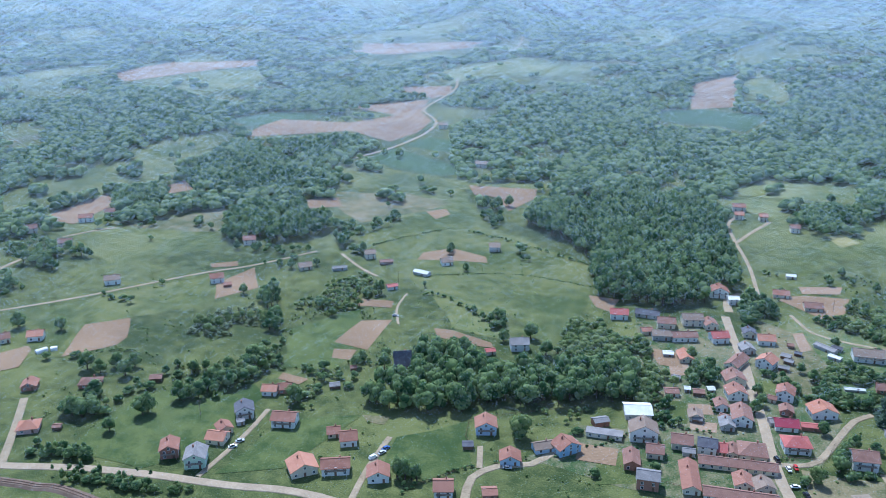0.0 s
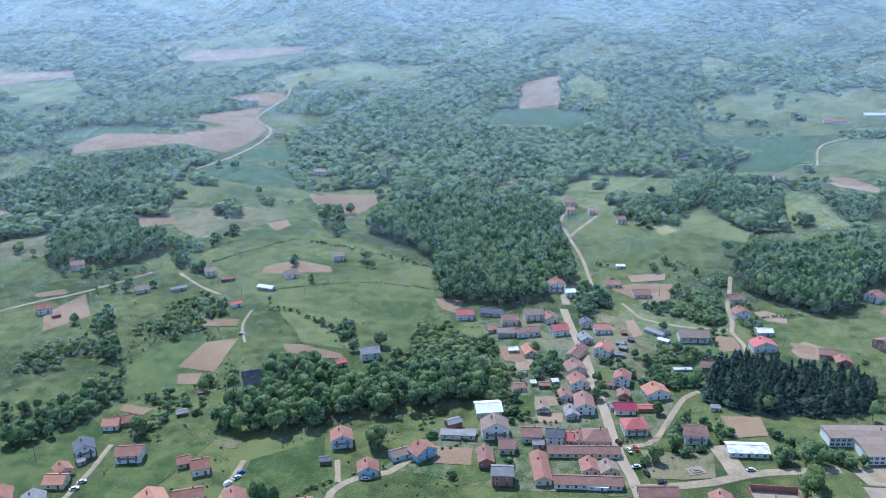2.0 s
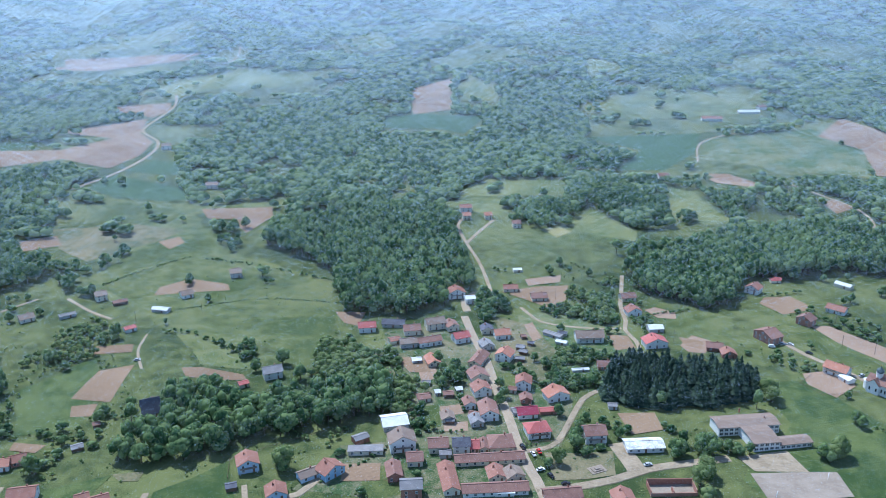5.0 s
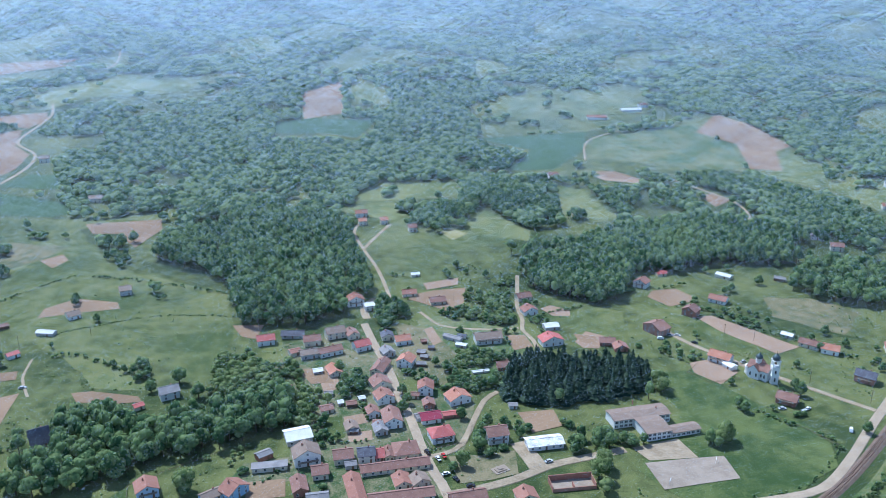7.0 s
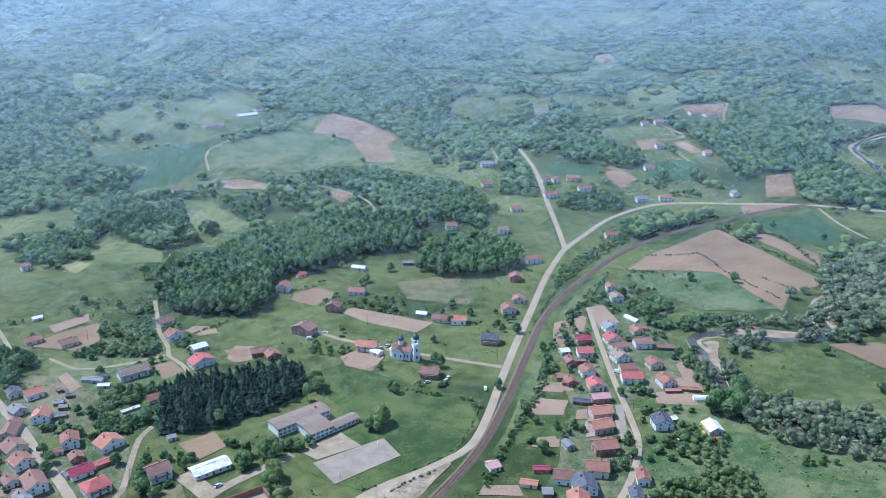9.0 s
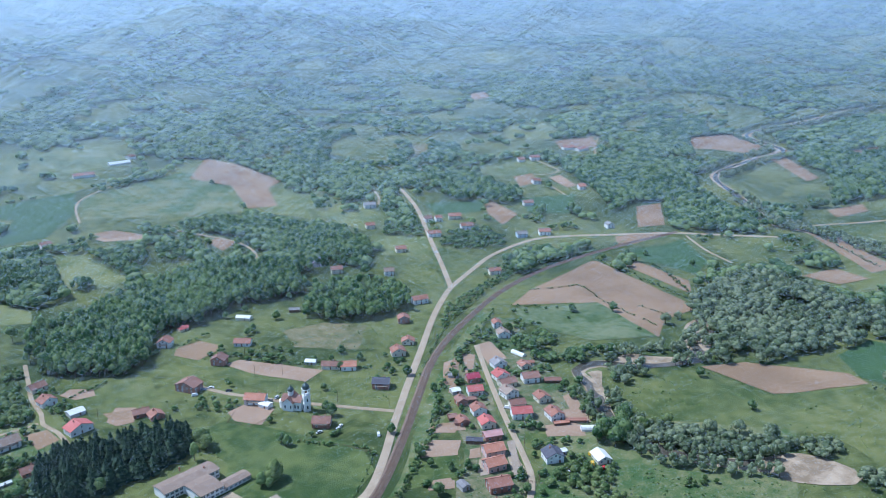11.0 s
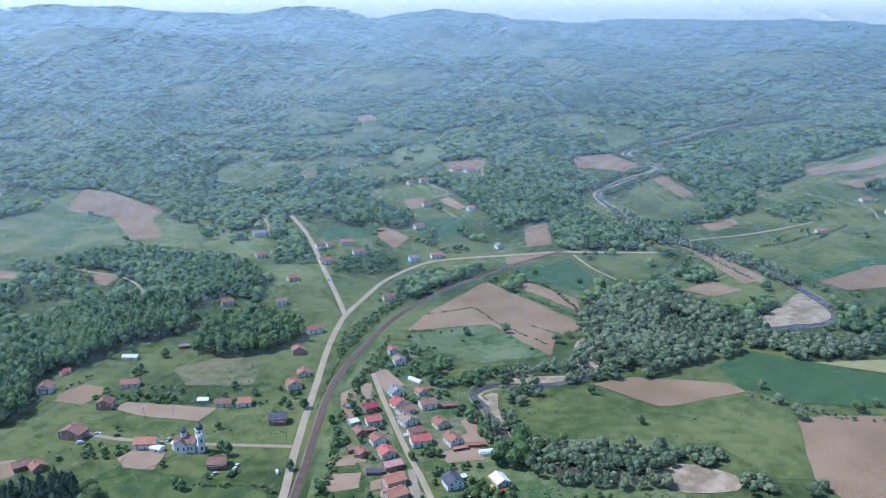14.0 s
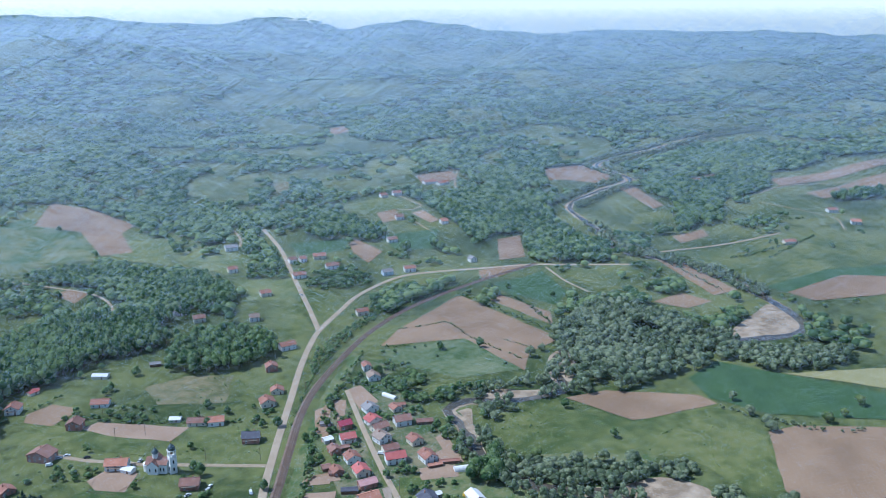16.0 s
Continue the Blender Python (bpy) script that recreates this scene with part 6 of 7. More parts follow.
def scatter(name, pts, sizes, heights, models, mat, label, category, trunk=True, sink=0.0, conifer=False):
    """Joins many crowns into one mesh. sizes: crown radius; heights: of the whole tree."""
    V, F, I, base = [], [], [], 0
    which = rng.integers(0, len(models), len(pts))
    ang = rng.uniform(0, 2 * math.pi, len(pts))
    tri = np.array([(0, 1, 3), (1, 4, 3), (1, 2, 4), (2, 5, 4), (2, 0, 5), (0, 3, 5)])
    for (x, y), s, h, w, a in zip(pts, sizes, heights, which, ang):
        mv, mf = models[w]
        c, q = math.cos(a), math.sin(a)
        z0 = land(x, y) - sink * h
        half = min(h * 0.42, s * 1.5)
        p = np.empty_like(mv)
        p[:, 0] = (mv[:, 0] * c - mv[:, 1] * q) * s + x
        p[:, 1] = (mv[:, 0] * q + mv[:, 1] * c) * s + y
        p[:, 2] = mv[:, 2] * 0.95 * h + z0 + 0.05 * h if conifer else mv[:, 2] * half + z0 + h - half
        V.append(p)
        F.append(mf + base)
        I.append(np.zeros(len(mf), np.int32))
        base += len(p)
        if trunk:
            r = 0.04 * s + 0.08
            tv = np.array([(x + r * k * math.cos(b), y + r * k * math.sin(b), z) for z, k in ((z0 - 0.5, 1.3), (z0 + h - half * 1.2, 0.7)) for b in (0, 2.1, 4.2)])
            V.append(tv)
            F.append(tri + base)
            I.append(np.ones(6, np.int32))
            base += 6
    ob = tri_object(name, np.concatenate(V), np.concatenate(F), [mat, "bark"], np.concatenate(I))
    ob.data.polygons.foreach_set("use_smooth", np.ones(len(ob.data.polygons), bool) if not conifer else np.zeros(len(ob.data.polygons), bool))
    tagged(ob, label, category, kind="stuff")
    return ob


def mask_inside(P, poly):
    x, y = P[:, 0], P[:, 1]
    hit = np.zeros(len(P), bool)
    j = len(poly) - 1
    for i in range(len(poly)):
        (xi, yi), (xj, yj) = poly[i], poly[j]
        if yi != yj:
            hit ^= ((yi > y) != (yj > y)) & (x < (xj - xi) * (y - yi) / (yj - yi) + xi)
        j = i
    return hit


CELL, X0, Y0, NX, NY = 3.0, -1700.0, -100.0, 1450, 1050
BUSY = np.zeros((NX, NY), bool)


CARRIAGEWAY = np.zeros((NX, NY), bool)


def mark(x, y, r, grid=BUSY):
    i0, i1 = int((x - r - X0) / CELL), int((x + r - X0) / CELL) + 1
    j0, j1 = int((y - r - Y0) / CELL), int((y + r - Y0) / CELL) + 1
    if i1 > 0 and j1 > 0 and i0 < NX and j0 < NY:
        grid[max(i0, 0):i1, max(j0, 0):j1] = True


for line, half in STRIPS:
    for (x, y), (u, v) in zip(line, line[1:]):
        for s in (0, 0.33, 0.67):
            mark(x + (u - x) * s, y + (v - y) * s, half)
            mark(x + (u - x) * s, y + (v - y) * s, min(half - 2.2, 1.5), CARRIAGEWAY)
for x, y, r in FOOT:
    mark(x, y, r)


def free(P, grid=BUSY):
    i = np.clip(((P[:, 0] - X0) / CELL).astype(int), 0, NX - 1)
    j = np.clip(((P[:, 1] - Y0) / CELL).astype(int), 0, NY - 1)
    return ~grid[i, j]


def out_of_fields(P, tall=0.0):
    """False for trees that stand in a field or whose tops would lean over it when one looks across the valley from above."""
    ok = np.ones(len(P), bool)
    few = patch_noise(P, 26) > 0.85
    over = [P] + ([P * (1 + k * tall / 225) for k in (0.5, 0.95)] if tall else [])
    for polys, some in ((KEEP_OUT, False), (LOOSE, True)):
        for poly in polys:
            xs, ys = [p[0] for p in poly], [p[1] for p in poly]
            for Q in over:
                hit = (Q[:, 0] > min(xs)) & (Q[:, 0] < max(xs)) & (Q[:, 1] > min(ys)) & (Q[:, 1] < max(ys))
                k = np.where(hit & ~few if some else hit)[0]
                if len(k):
                    ok[k[mask_inside(Q[k], poly)]] = False
    return ok


def patch_noise(P, size):
    x, y = P[:, 0] / size, P[:, 1] / size
    return np.sin(x * 1.7 + 0.4 + 1.3 * np.sin(y * 0.9)) * np.cos(y * 1.5 + 1.1 + np.sin(x * 1.1)) + 0.6 * np.sin(x * 3.9 + y * 2.7 + 2) * np.cos(y * 4.3 - x * 1.9)


def grid_in(poly, gap):
    xs, ys = [p[0] for p in poly], [p[1] for p in poly]
    gx, gy = np.meshgrid(np.arange(min(xs), max(xs), gap), np.arange(min(ys), max(ys), gap))
    P = np.stack([gx.ravel(), gy.ravel()], 1) + rng.uniform(-0.42, 0.42, (gx.size, 2)) * gap
    return P[mask_inside(P, poly)]


NEAR = [leaf_crown(70, 6, s, leaf=0.16) for s in range(6)]
MID = [leaf_crown(30, 3, 20 + s, leaf=0.2) for s in range(6)]
HILL = [leaf_crown(5, 1, 30 + s, leaf=0.3) for s in range(6)]
FAR = [leaf_crown(0, 1, 40 + s) for s in range(6)]
SPRUCE = [needle_crown(13, 60 + s) for s in range(6)]
BUSH = [leaf_crown(16, 3, 80 + s, leaf=0.25) for s in range(4)]


def wood(poly, gap, height, mat, label, models, name="wood", category="woodland", thin=0.0, spread=0.62, trunk=True, fields=True):
    P = grid_in(poly, gap * 0.75 if height < 6.5 else gap * 0.93)
    P = P[free(P)]
    if fields:
        P = P[out_of_fields(P, height if models is MID else 0.0)]
    if height > 4.2:
        P = P[mask_inside(P * (1 + height * (0.35 if models is SPRUCE else 0.8) / 238), poly)]
    if thin:
        P = P[patch_noise(P, 38) > thin]
    n = len(P)
    if not thin and models is not SPRUCE:
        spread *= 1.2
    if n:
        wide = gap * spread if models is SPRUCE else min(gap * spread, 0.58 * height)
        scatter(name, P, wide * rng.uniform(0.75, 1.3, n), height * (rng.uniform(0.55, 1.25, n) if models is SPRUCE else rng.uniform(0.7, 1.2, n)), models, mat, label, category, trunk, conifer=models is SPRUCE)


BROAD, SCRUB = "dense broadleaf wood in fresh summer green", "patchy green scrub and young trees"
wood([(-170, 343), (-177, 363), (-165, 392), (-166, 419), (-154, 425), (-138, 424), (-119, 410), (-93, 423), (-76, 432), (-58, 445), (-41, 441), (-43, 421), (-42, 390), (-68, 377), (-84, 367), (-113, 363), (-117, 346), (-146, 338)], 6.5, 13, "leaf", "dense dark broadleaf wood on a bank below the meadow", NEAR)
wood([(-166, 659), (-183, 720), (-134, 765), (-99, 839), (-50, 796), (-10, 771), (-8, 705), (5, 632), (13, 566), (-13, 536), (-35, 520), (-65, 517), (-85, 527), (-96, 587), (-120, 621), (-152, 648)], 6.5, 15, "leaf", BROAD, MID, fields=False)
wood([(74, 414), (95, 457), (135, 449), (170, 441), (164, 414), (138, 401), (100, 399), (82, 400)], 3.9, 12.8, "needle", "dense stand of tall dark spruce trees", SPRUCE, "spruce_stand", "spruce trees", spread=3.5)
wood([(119, 588), (133, 639), (93, 657), (94, 699), (130, 677), (180, 683), (235, 700), (286, 715), (335, 697), (362, 647), (379, 619), (365, 594), (302, 599), (261, 598), (207, 590), (186, 544), (163, 530), (133, 554)], 6.5, 14, "leaf", BROAD, MID)
wood([(127, 582), (146, 623), (207, 698), (254, 726), (332, 744), (385, 712), (437, 646), (413, 619), (372, 644), (336, 600), (284, 607), (244, 585), (211, 598), (188, 538), (166, 534), (136, 555)], 6.5, 15, "leaf", BROAD, MID)
wood([(326, 569), (364, 610), (405, 617), (427, 577), (420, 537), (392, 508), (364, 504), (332, 520), (317, 544)], 6.5, 14, "leaf", BROAD, MID)
wood([(367, 935), (414, 876), (447, 826), (490, 772), (486, 698), (446, 640), (414, 671), (420, 750), (382, 838), (364, 892)], 7, 12, "leaf", BROAD, MID)
wood([(-413, 583), (-431, 652), (-346, 647), (-310, 587), (-335, 548), (-381, 535)], 6.5, 13, "leaf", BROAD, MID)
wood([(-537, 588), (-571, 657), (-534, 661), (-494, 609), (-522, 575)], 7, 13, "leaf", BROAD, MID)
wood([(-579, 702), (-569, 767), (-523, 872), (-442, 940), (-418, 872), (-431, 786), (-379, 735), (-431, 662), (-513, 643)], 7, 13, "leaf", BROAD, MID, thin=-0.2)
wood([(-298, 564), (-307, 592), (-268, 575), (-231, 534), (-247, 528), (-278, 543)], 7, 10, "leaf", SCRUB, MID, thin=-0.1)
wood([(-203, 605), (-192, 632), (-154, 615), (-148, 590), (-174, 573)], 7, 10, "leaf", SCRUB, MID, thin=0.0)
wood([(-371, 720), (-318, 738), (-256, 728), (-246, 655), (-296, 612), (-347, 628)], 9, 8, "leaf", SCRUB, MID, thin=0.1)
wood([(-315, 402), (-277, 434), (-245, 396), (-233, 355), (-240, 339), (-263, 310), (-271, 321), (-253, 358), (-262, 390), (-295, 387)], 6, 7, "leaf_light", SCRUB, MID, "scrub", thin=-0.3)
wood([(-320, 490), (-314, 530), (-250, 515), (-210, 483), (-224, 443), (-251, 448), (-263, 425)], 7, 5, "leaf_light", SCRUB, BUSH, "scrub", thin=0.15)
wood([(-256, 427), (-222, 454), (-214, 407), (-204, 372), (-231, 370)], 6, 2.5, "leaf_light", "low green brambles and bushes", BUSH, "scrub", thin=0.35, trunk=False)
wood([(-292, 251), (-270, 262), (-261, 252), (-284, 243)], 5, 6, "leaf", SCRUB, NEAR, "scrub", thin=-0.8)
wood([(-271, 243), (-251, 247), (-229, 250), (-223, 243), (-258, 235)], 5, 7, "leaf", SCRUB, NEAR, "scrub", thin=-0.6)
wood([(-324, 302), (-309, 314), (-284, 289), (-298, 278)], 7, 8, "leaf", SCRUB, NEAR, "scrub", thin=-0.1)
wood([(-560, 486), (-513, 474), (-522, 507), (-489, 496), (-436, 467), (-459, 440), (-491, 441)], 8, 10, "leaf", SCRUB, MID, thin=-0.3)
wood([(-507, 436), (-490, 429), (-460, 405), (-463, 393)], 7, 9, "leaf", SCRUB, MID, thin=-0.5)
wood([(-191, 428), (-172, 457), (-138, 422), (-126, 407), (-169, 378), (-178, 361), (-180, 374)], 7, 10, "leaf", SCRUB, NEAR, thin=-0.25)
wood([(-101, 483), (-88, 488), (-56, 464), (-41, 431), (-38, 405), (-60, 410), (-81, 424)], 6, 6, "leaf_light", SCRUB, NEAR, "scrub", thin=-0.4)
wood([(-47, 479), (-31, 448), (-17, 420), (-28, 390), (-40, 390), (-46, 421)], 6.5, 6, "leaf_light", SCRUB, NEAR, "scrub", thin=-0.4)
wood([(-15, 447), (0, 454), (5, 413), (-11, 413)], 6, 7, "leaf", SCRUB, NEAR, "scrub", thin=-0.4)
wood([(10, 540), (27, 555), (40, 534), (33, 506), (18, 511)], 6, 9, "leaf", SCRUB, NEAR, thin=-0.7)
wood([(30, 618), (53, 618), (76, 630), (100, 604), (113, 579), (81, 533), (50, 582)], 8, 6, "leaf_light", SCRUB, MID, "scrub", thin=0.1)
wood([(38, 484), (80, 471), (72, 417), (47, 424), (39, 445)], 7, 5, "leaf_light", SCRUB, NEAR, "scrub", thin=0.0)
wood([(55, 387), (68, 392), (60, 355), (74, 354), (51, 355)], 6, 8, "leaf", SCRUB, NEAR, thin=-0.6)
wood([(101, 369), (113, 376), (111, 353), (99, 348)], 6, 9, "leaf", SCRUB, NEAR, thin=-0.8)
wood([(118, 373), (131, 376), (138, 357), (117, 358)], 6, 8, "leaf", SCRUB, NEAR, thin=-0.8)
wood([(107, 343), (119, 345), (110, 318), (102, 321)], 6, 10, "leaf_light", SCRUB, NEAR, thin=-0.8)
wood([(167, 427), (180, 426), (175, 407), (156, 398)], 6, 10, "leaf", SCRUB, NEAR, thin=-0.6)
wood([(110, 416), (124, 409), (126, 396), (106, 398)], 6, 11, "leaf", SCRUB, NEAR, thin=-0.4)
# along the road and railway
wood([(416, 494), (517, 526), (620, 534), (619, 519), (495, 503), (398, 461), (378, 453)], 6, 4, "leaf", SCRUB, MID, "scrub", thin=0.0)
wood([(340, 428), (329, 401), (298, 362), (271, 337), (223, 304), (213, 304), (260, 344), (292, 375)], 6, 4, "leaf", SCRUB, NEAR, "scrub", thin=-0.2)
wood([(303, 368), (360, 415), (368, 416), (311, 363), (280, 339)], 6, 4, "leaf_light", SCRUB, NEAR, "scrub", thin=-0.2)
wood([(-199, 448), (-194, 464), (-169, 459), (-140, 430), (-183, 419)], 7, 8, "leaf", SCRUB, NEAR, thin=-0.1)
wood([(291, 262), (333, 243), (328, 204), (319, 191), (254, 229)], 7, 4.5, "leaf_light", SCRUB, NEAR, "scrub", thin=-0.2)
wood([(373, 325), (413, 339), (385, 300), (371, 275), (350, 273), (362, 297)], 6.5, 6, "leaf", SCRUB, NEAR, "scrub", thin=-0.2)
wood([(408, 409), (445, 412), (442, 365), (420, 345), (404, 377)], 6.5, 6, "leaf", SCRUB, NEAR, "scrub", thin=-0.5)
# willows by the river
WIL = "grey-green willows crowding the river bank"
wood([(610, 388), (706, 393), (712, 347), (694, 272), (670, 247), (695, 199), (727, 164), (687, 153), (643, 169), (600, 217), (574, 246), (512, 265), (487, 282), (516, 310), (541, 343)], 6.8, 10, "willow", WIL, MID, "willow_wood", thin=-0.9, spread=0.76)
wood([(376, 292), (394, 266), (418, 224), (453, 185), (445, 153), (425, 123), (402, 145), (415, 151), (427, 160), (421, 187), (395, 202), (369, 224), (350, 259)], 6.2, 6.5, "willow", WIL, NEAR, "willow_wood", thin=-0.15, spread=0.76)
wood([(416, 406), (435, 377), (460, 360), (484, 330), (488, 317), (471, 326), (445, 343), (414, 354), (398, 366), (403, 393)], 7, 8, "leaf", "green trees and bushes along the river", MID, "bank_trees", thin=-0.6)
wood([(383, 307), (389, 289), (358, 260), (334, 259), (358, 291)], 8, 12, "leaf", "green trees and bushes along the river", NEAR, "bank_trees", thin=-0.3)
wood([(428, 334), (453, 313), (438, 302), (412, 311)], 7, 7, "willow", WIL, MID, "willow_wood", thin=-0.5)
wood([(317, 278), (332, 252), (350, 219), (363, 192), (294, 253)], 6, 4, "leaf_light", SCRUB, NEAR, "scrub", thin=-0.3)
wood([(545, 203), (565, 195), (555, 152), (542, 148), (536, 187)], 7, 6, "willow", WIL, MID, "scrub", thin=-0.6)
wood([(1064, 514), (1155, 507), (1186, 462), (1251, 429), (1170, 399), (1111, 454), (969, 428), (935, 449), (964, 495)], 9, 13, "leaf", BROAD, MID, thin=-0.5)
wood([(750, 520), (826, 501), (885, 452), (846, 427), (767, 485)], 9, 13, "leaf", BROAD, MID)

# woods, copses and scrub on the hillsides and the far plain
wood([(-273, 231), (-268, 242), (-233, 253), (-224, 246), (-240, 234), (-260, 230)], 5, 4.2, "leaf", "thick green bushes between road and railway", NEAR, "scrub", thin=-2, fields=False)
wood([(-226, 248), (-210, 252), (-192, 255), (-185, 253), (-220, 242)], 5, 3.5, "leaf_light", "thick green bushes between road and railway", NEAR, "scrub", thin=-0.4, fields=False)
wood([(-289, 247), (-292, 256), (-285, 263), (-268, 260), (-261, 251), (-282, 242)], 5, 5, "leaf", "thick green bushes above the road", NEAR, "scrub", thin=-2, fields=False)
wood([(-175, 293), (-137, 312), (-116, 300), (-114, 287), (-128, 283), (-159, 275)], 10, 2, "leaf", "garden bushes round houses", BUSH, "garden_bushes", thin=0.2)
wood([(-133, 294), (-119, 295), (-117, 290), (-130, 288)], 5, 4, "leaf", "garden bushes round houses", NEAR, "garden_bushes", thin=-1, fields=False)
wood([(-256, 427), (-246, 471), (-209, 444), (-201, 381), (-218, 360), (-240, 367)], 8, 1.8, "leaf_light", "low bushes in rough meadow grass", BUSH, "scrub", thin=0.0)
wood([(47, 616), (89, 623), (117, 590), (109, 535), (104, 503), (80, 510), (55, 537), (36, 540)], 7, 2.4, "leaf_light", "rough overgrown slope with bushes", BUSH, "scrub", thin=-0.3)
wood([(47, 616), (89, 623), (117, 590), (109, 535), (104, 503), (80, 510), (55, 537), (36, 540)], 9, 5.5, "leaf", "rough overgrown slope with bushes", NEAR, "scrub", thin=0.25)
wood([(32, 504), (62, 487), (86, 467), (92, 436), (72, 408), (51, 416), (41, 449), (27, 469)], 7, 2.4, "leaf_light", "rough overgrown slope with bushes", BUSH, "scrub", thin=-0.3)
wood([(32, 504), (62, 487), (86, 467), (92, 436), (72, 408), (51, 416), (41, 449), (27, 469)], 9, 5.5, "leaf", "rough overgrown slope with bushes", NEAR, "scrub", thin=0.25)
wood([(165, 418), (173, 404), (161, 378), (154, 386)], 6, 7, "leaf", SCRUB, NEAR, "scrub", thin=-0.6)
wood([(118, 370), (133, 373), (145, 372), (141, 355), (123, 348), (110, 346)], 6, 6, "leaf", SCRUB, NEAR, "scrub", thin=-0.5)
wood([(94, 357), (110, 363), (110, 346), (103, 334), (91, 341)], 6, 7, "leaf", SCRUB, NEAR, "scrub", thin=-0.6)
wood([(233, 298), (268, 323), (305, 367), (381, 425), (404, 436), (372, 406), (312, 362), (265, 311), (235, 291)], 6, 2.6, "leaf_light", "bushes between railway and gardens", BUSH, "scrub", thin=-0.2)
wood([(254, 277), (271, 279), (266, 269), (278, 261), (257, 235), (250, 239), (258, 256), (247, 264)], 7, 3, "leaf", "garden bushes round houses", BUSH, "garden_bushes", thin=-0.1)
wood([(-270, 327), (-264, 345), (-253, 353), (-256, 375), (-268, 408), (-277, 439), (-257, 417), (-244, 377), (-236, 347), (-242, 325), (-258, 309)], 6, 8, "leaf", "thick row of trees and bushes along a ditch", NEAR, "tree_row", thin=-0.9, fields=False)
wood([(-307, 384), (-309, 415), (-288, 434), (-267, 408), (-273, 391), (-293, 380)], 6, 3.5, "willow", "grey-green low scrub on a slope", BUSH, "scrub", thin=-0.7)
wood([(-287, 432), (-307, 473), (-300, 480), (-274, 442)], 6, 11, "leaf", SCRUB, NEAR, "scrub", thin=-0.9, fields=False)
wood([(13, 515), (29, 557), (78, 580), (115, 591), (109, 529), (93, 492), (66, 457), (65, 422), (43, 413), (33, 452)], 8, 3.2, "leaf_light", "rough overgrown slope with bushes", BUSH, "scrub", thin=0.1)
wood([(6, 553), (18, 577), (30, 557), (32, 527), (21, 505), (8, 514)], 6, 8, "leaf", SCRUB, NEAR, thin=-0.9)
wood([(-235, 372), (-250, 441), (-205, 456), (-187, 420), (-180, 380), (-197, 360)], 9, 2.2, "leaf_light", "low bushes in rough meadow grass", BUSH, "scrub", thin=0.3)
wood([(-92, 434), (-78, 475), (-59, 438), (-38, 401), (-54, 405)], 7, 4.5, "leaf", SCRUB, NEAR, "scrub", thin=-0.2)
wood([(-146, 457), (-147, 487), (-135, 484), (-124, 456), (-133, 449)], 7, 6, "leaf", SCRUB, NEAR, "scrub", thin=-0.3)
wood([(112, 569), (131, 593), (131, 551), (140, 524), (121, 496), (113, 511)], 8, 3, "leaf", "garden bushes round houses", BUSH, "garden_bushes", thin=0.1)
wood([(272, 247), (289, 247), (307, 223), (293, 207), (259, 230)], 7, 3.4, "leaf_light", SCRUB, BUSH, "scrub", thin=-0.2)
wood([(336, 255), (386, 259), (423, 219), (422, 190), (372, 161), (331, 184), (327, 228)], 11, 3.5, "willow", "bushes in rough riverside grass", BUSH, "scrub", thin=0.25)
wood([(-580, 709), (-544, 785), (-525, 850), (-499, 914), (-445, 946), (-429, 920), (-427, 832), (-445, 762), (-489, 722), (-519, 677), (-539, 659)], 7.5, 11, "leaf", BROAD, MID, thin=-0.8)
wood([(-528, 689), (-502, 722), (-453, 752), (-396, 757), (-357, 692), (-388, 661), (-433, 645), (-464, 654), (-507, 661)], 7.5, 9, "leaf", BROAD, MID, thin=-0.5)
wood([(-556, 611), (-570, 664), (-527, 653), (-501, 621), (-508, 580), (-528, 578)], 7, 12, "leaf", BROAD, MID, thin=-1.5)
wood([(-602, 590), (-608, 636), (-597, 653), (-559, 606), (-578, 574)], 7, 11, "leaf", BROAD, MID, thin=-0.9)
wood([(-366, 710), (-327, 758), (-268, 745), (-251, 715), (-276, 664), (-311, 644), (-342, 667)], 9, 7, "leaf", SCRUB, MID, thin=0.0)
wood([(-301, 570), (-308, 607), (-280, 578), (-259, 543), (-282, 542)], 7, 10, "leaf", SCRUB, NEAR, thin=-0.8)
wood([(-226, 724), (-203, 747), (-187, 699), (-215, 686)], 7, 10, "leaf", BROAD, MID, thin=-1.5)
wood([(-527, 1105), (-524, 1223), (-465, 1217), (-449, 1154), (-500, 1048)], 8, 10, "leaf", BROAD, HILL, thin=-0.6)
wood([(108, 855), (153, 926), (179, 860), (195, 822), (182, 738), (160, 764), (132, 793), (107, 776), (95, 745), (71, 742), (49, 754), (50, 786), (71, 811), (103, 808)], 7, 12, "leaf", BROAD, MID, thin=-0.9)
wood([(22, 871), (48, 896), (97, 887), (96, 869), (22, 862)], 7, 8, "leaf", BROAD, MID, thin=-1.5)
wood([(179, 786), (219, 824), (241, 826), (226, 743), (200, 724), (175, 730)], 7, 11, "leaf", BROAD, MID, thin=-0.7)
wood([(268, 1228), (327, 1295), (373, 1309), (368, 1249), (332, 1188), (263, 1172)], 8, 11, "leaf", BROAD, HILL, thin=-1.5)
wood([(182, 1128), (235, 1120), (285, 1105), (277, 1080), (227, 1088), (180, 1101)], 7, 6, "leaf", BROAD, HILL, thin=-1.5)
wood([(337, 1124), (366, 1135), (389, 1116), (372, 1069), (327, 1090)], 8, 7, "leaf", BROAD, HILL, thin=-0.9)
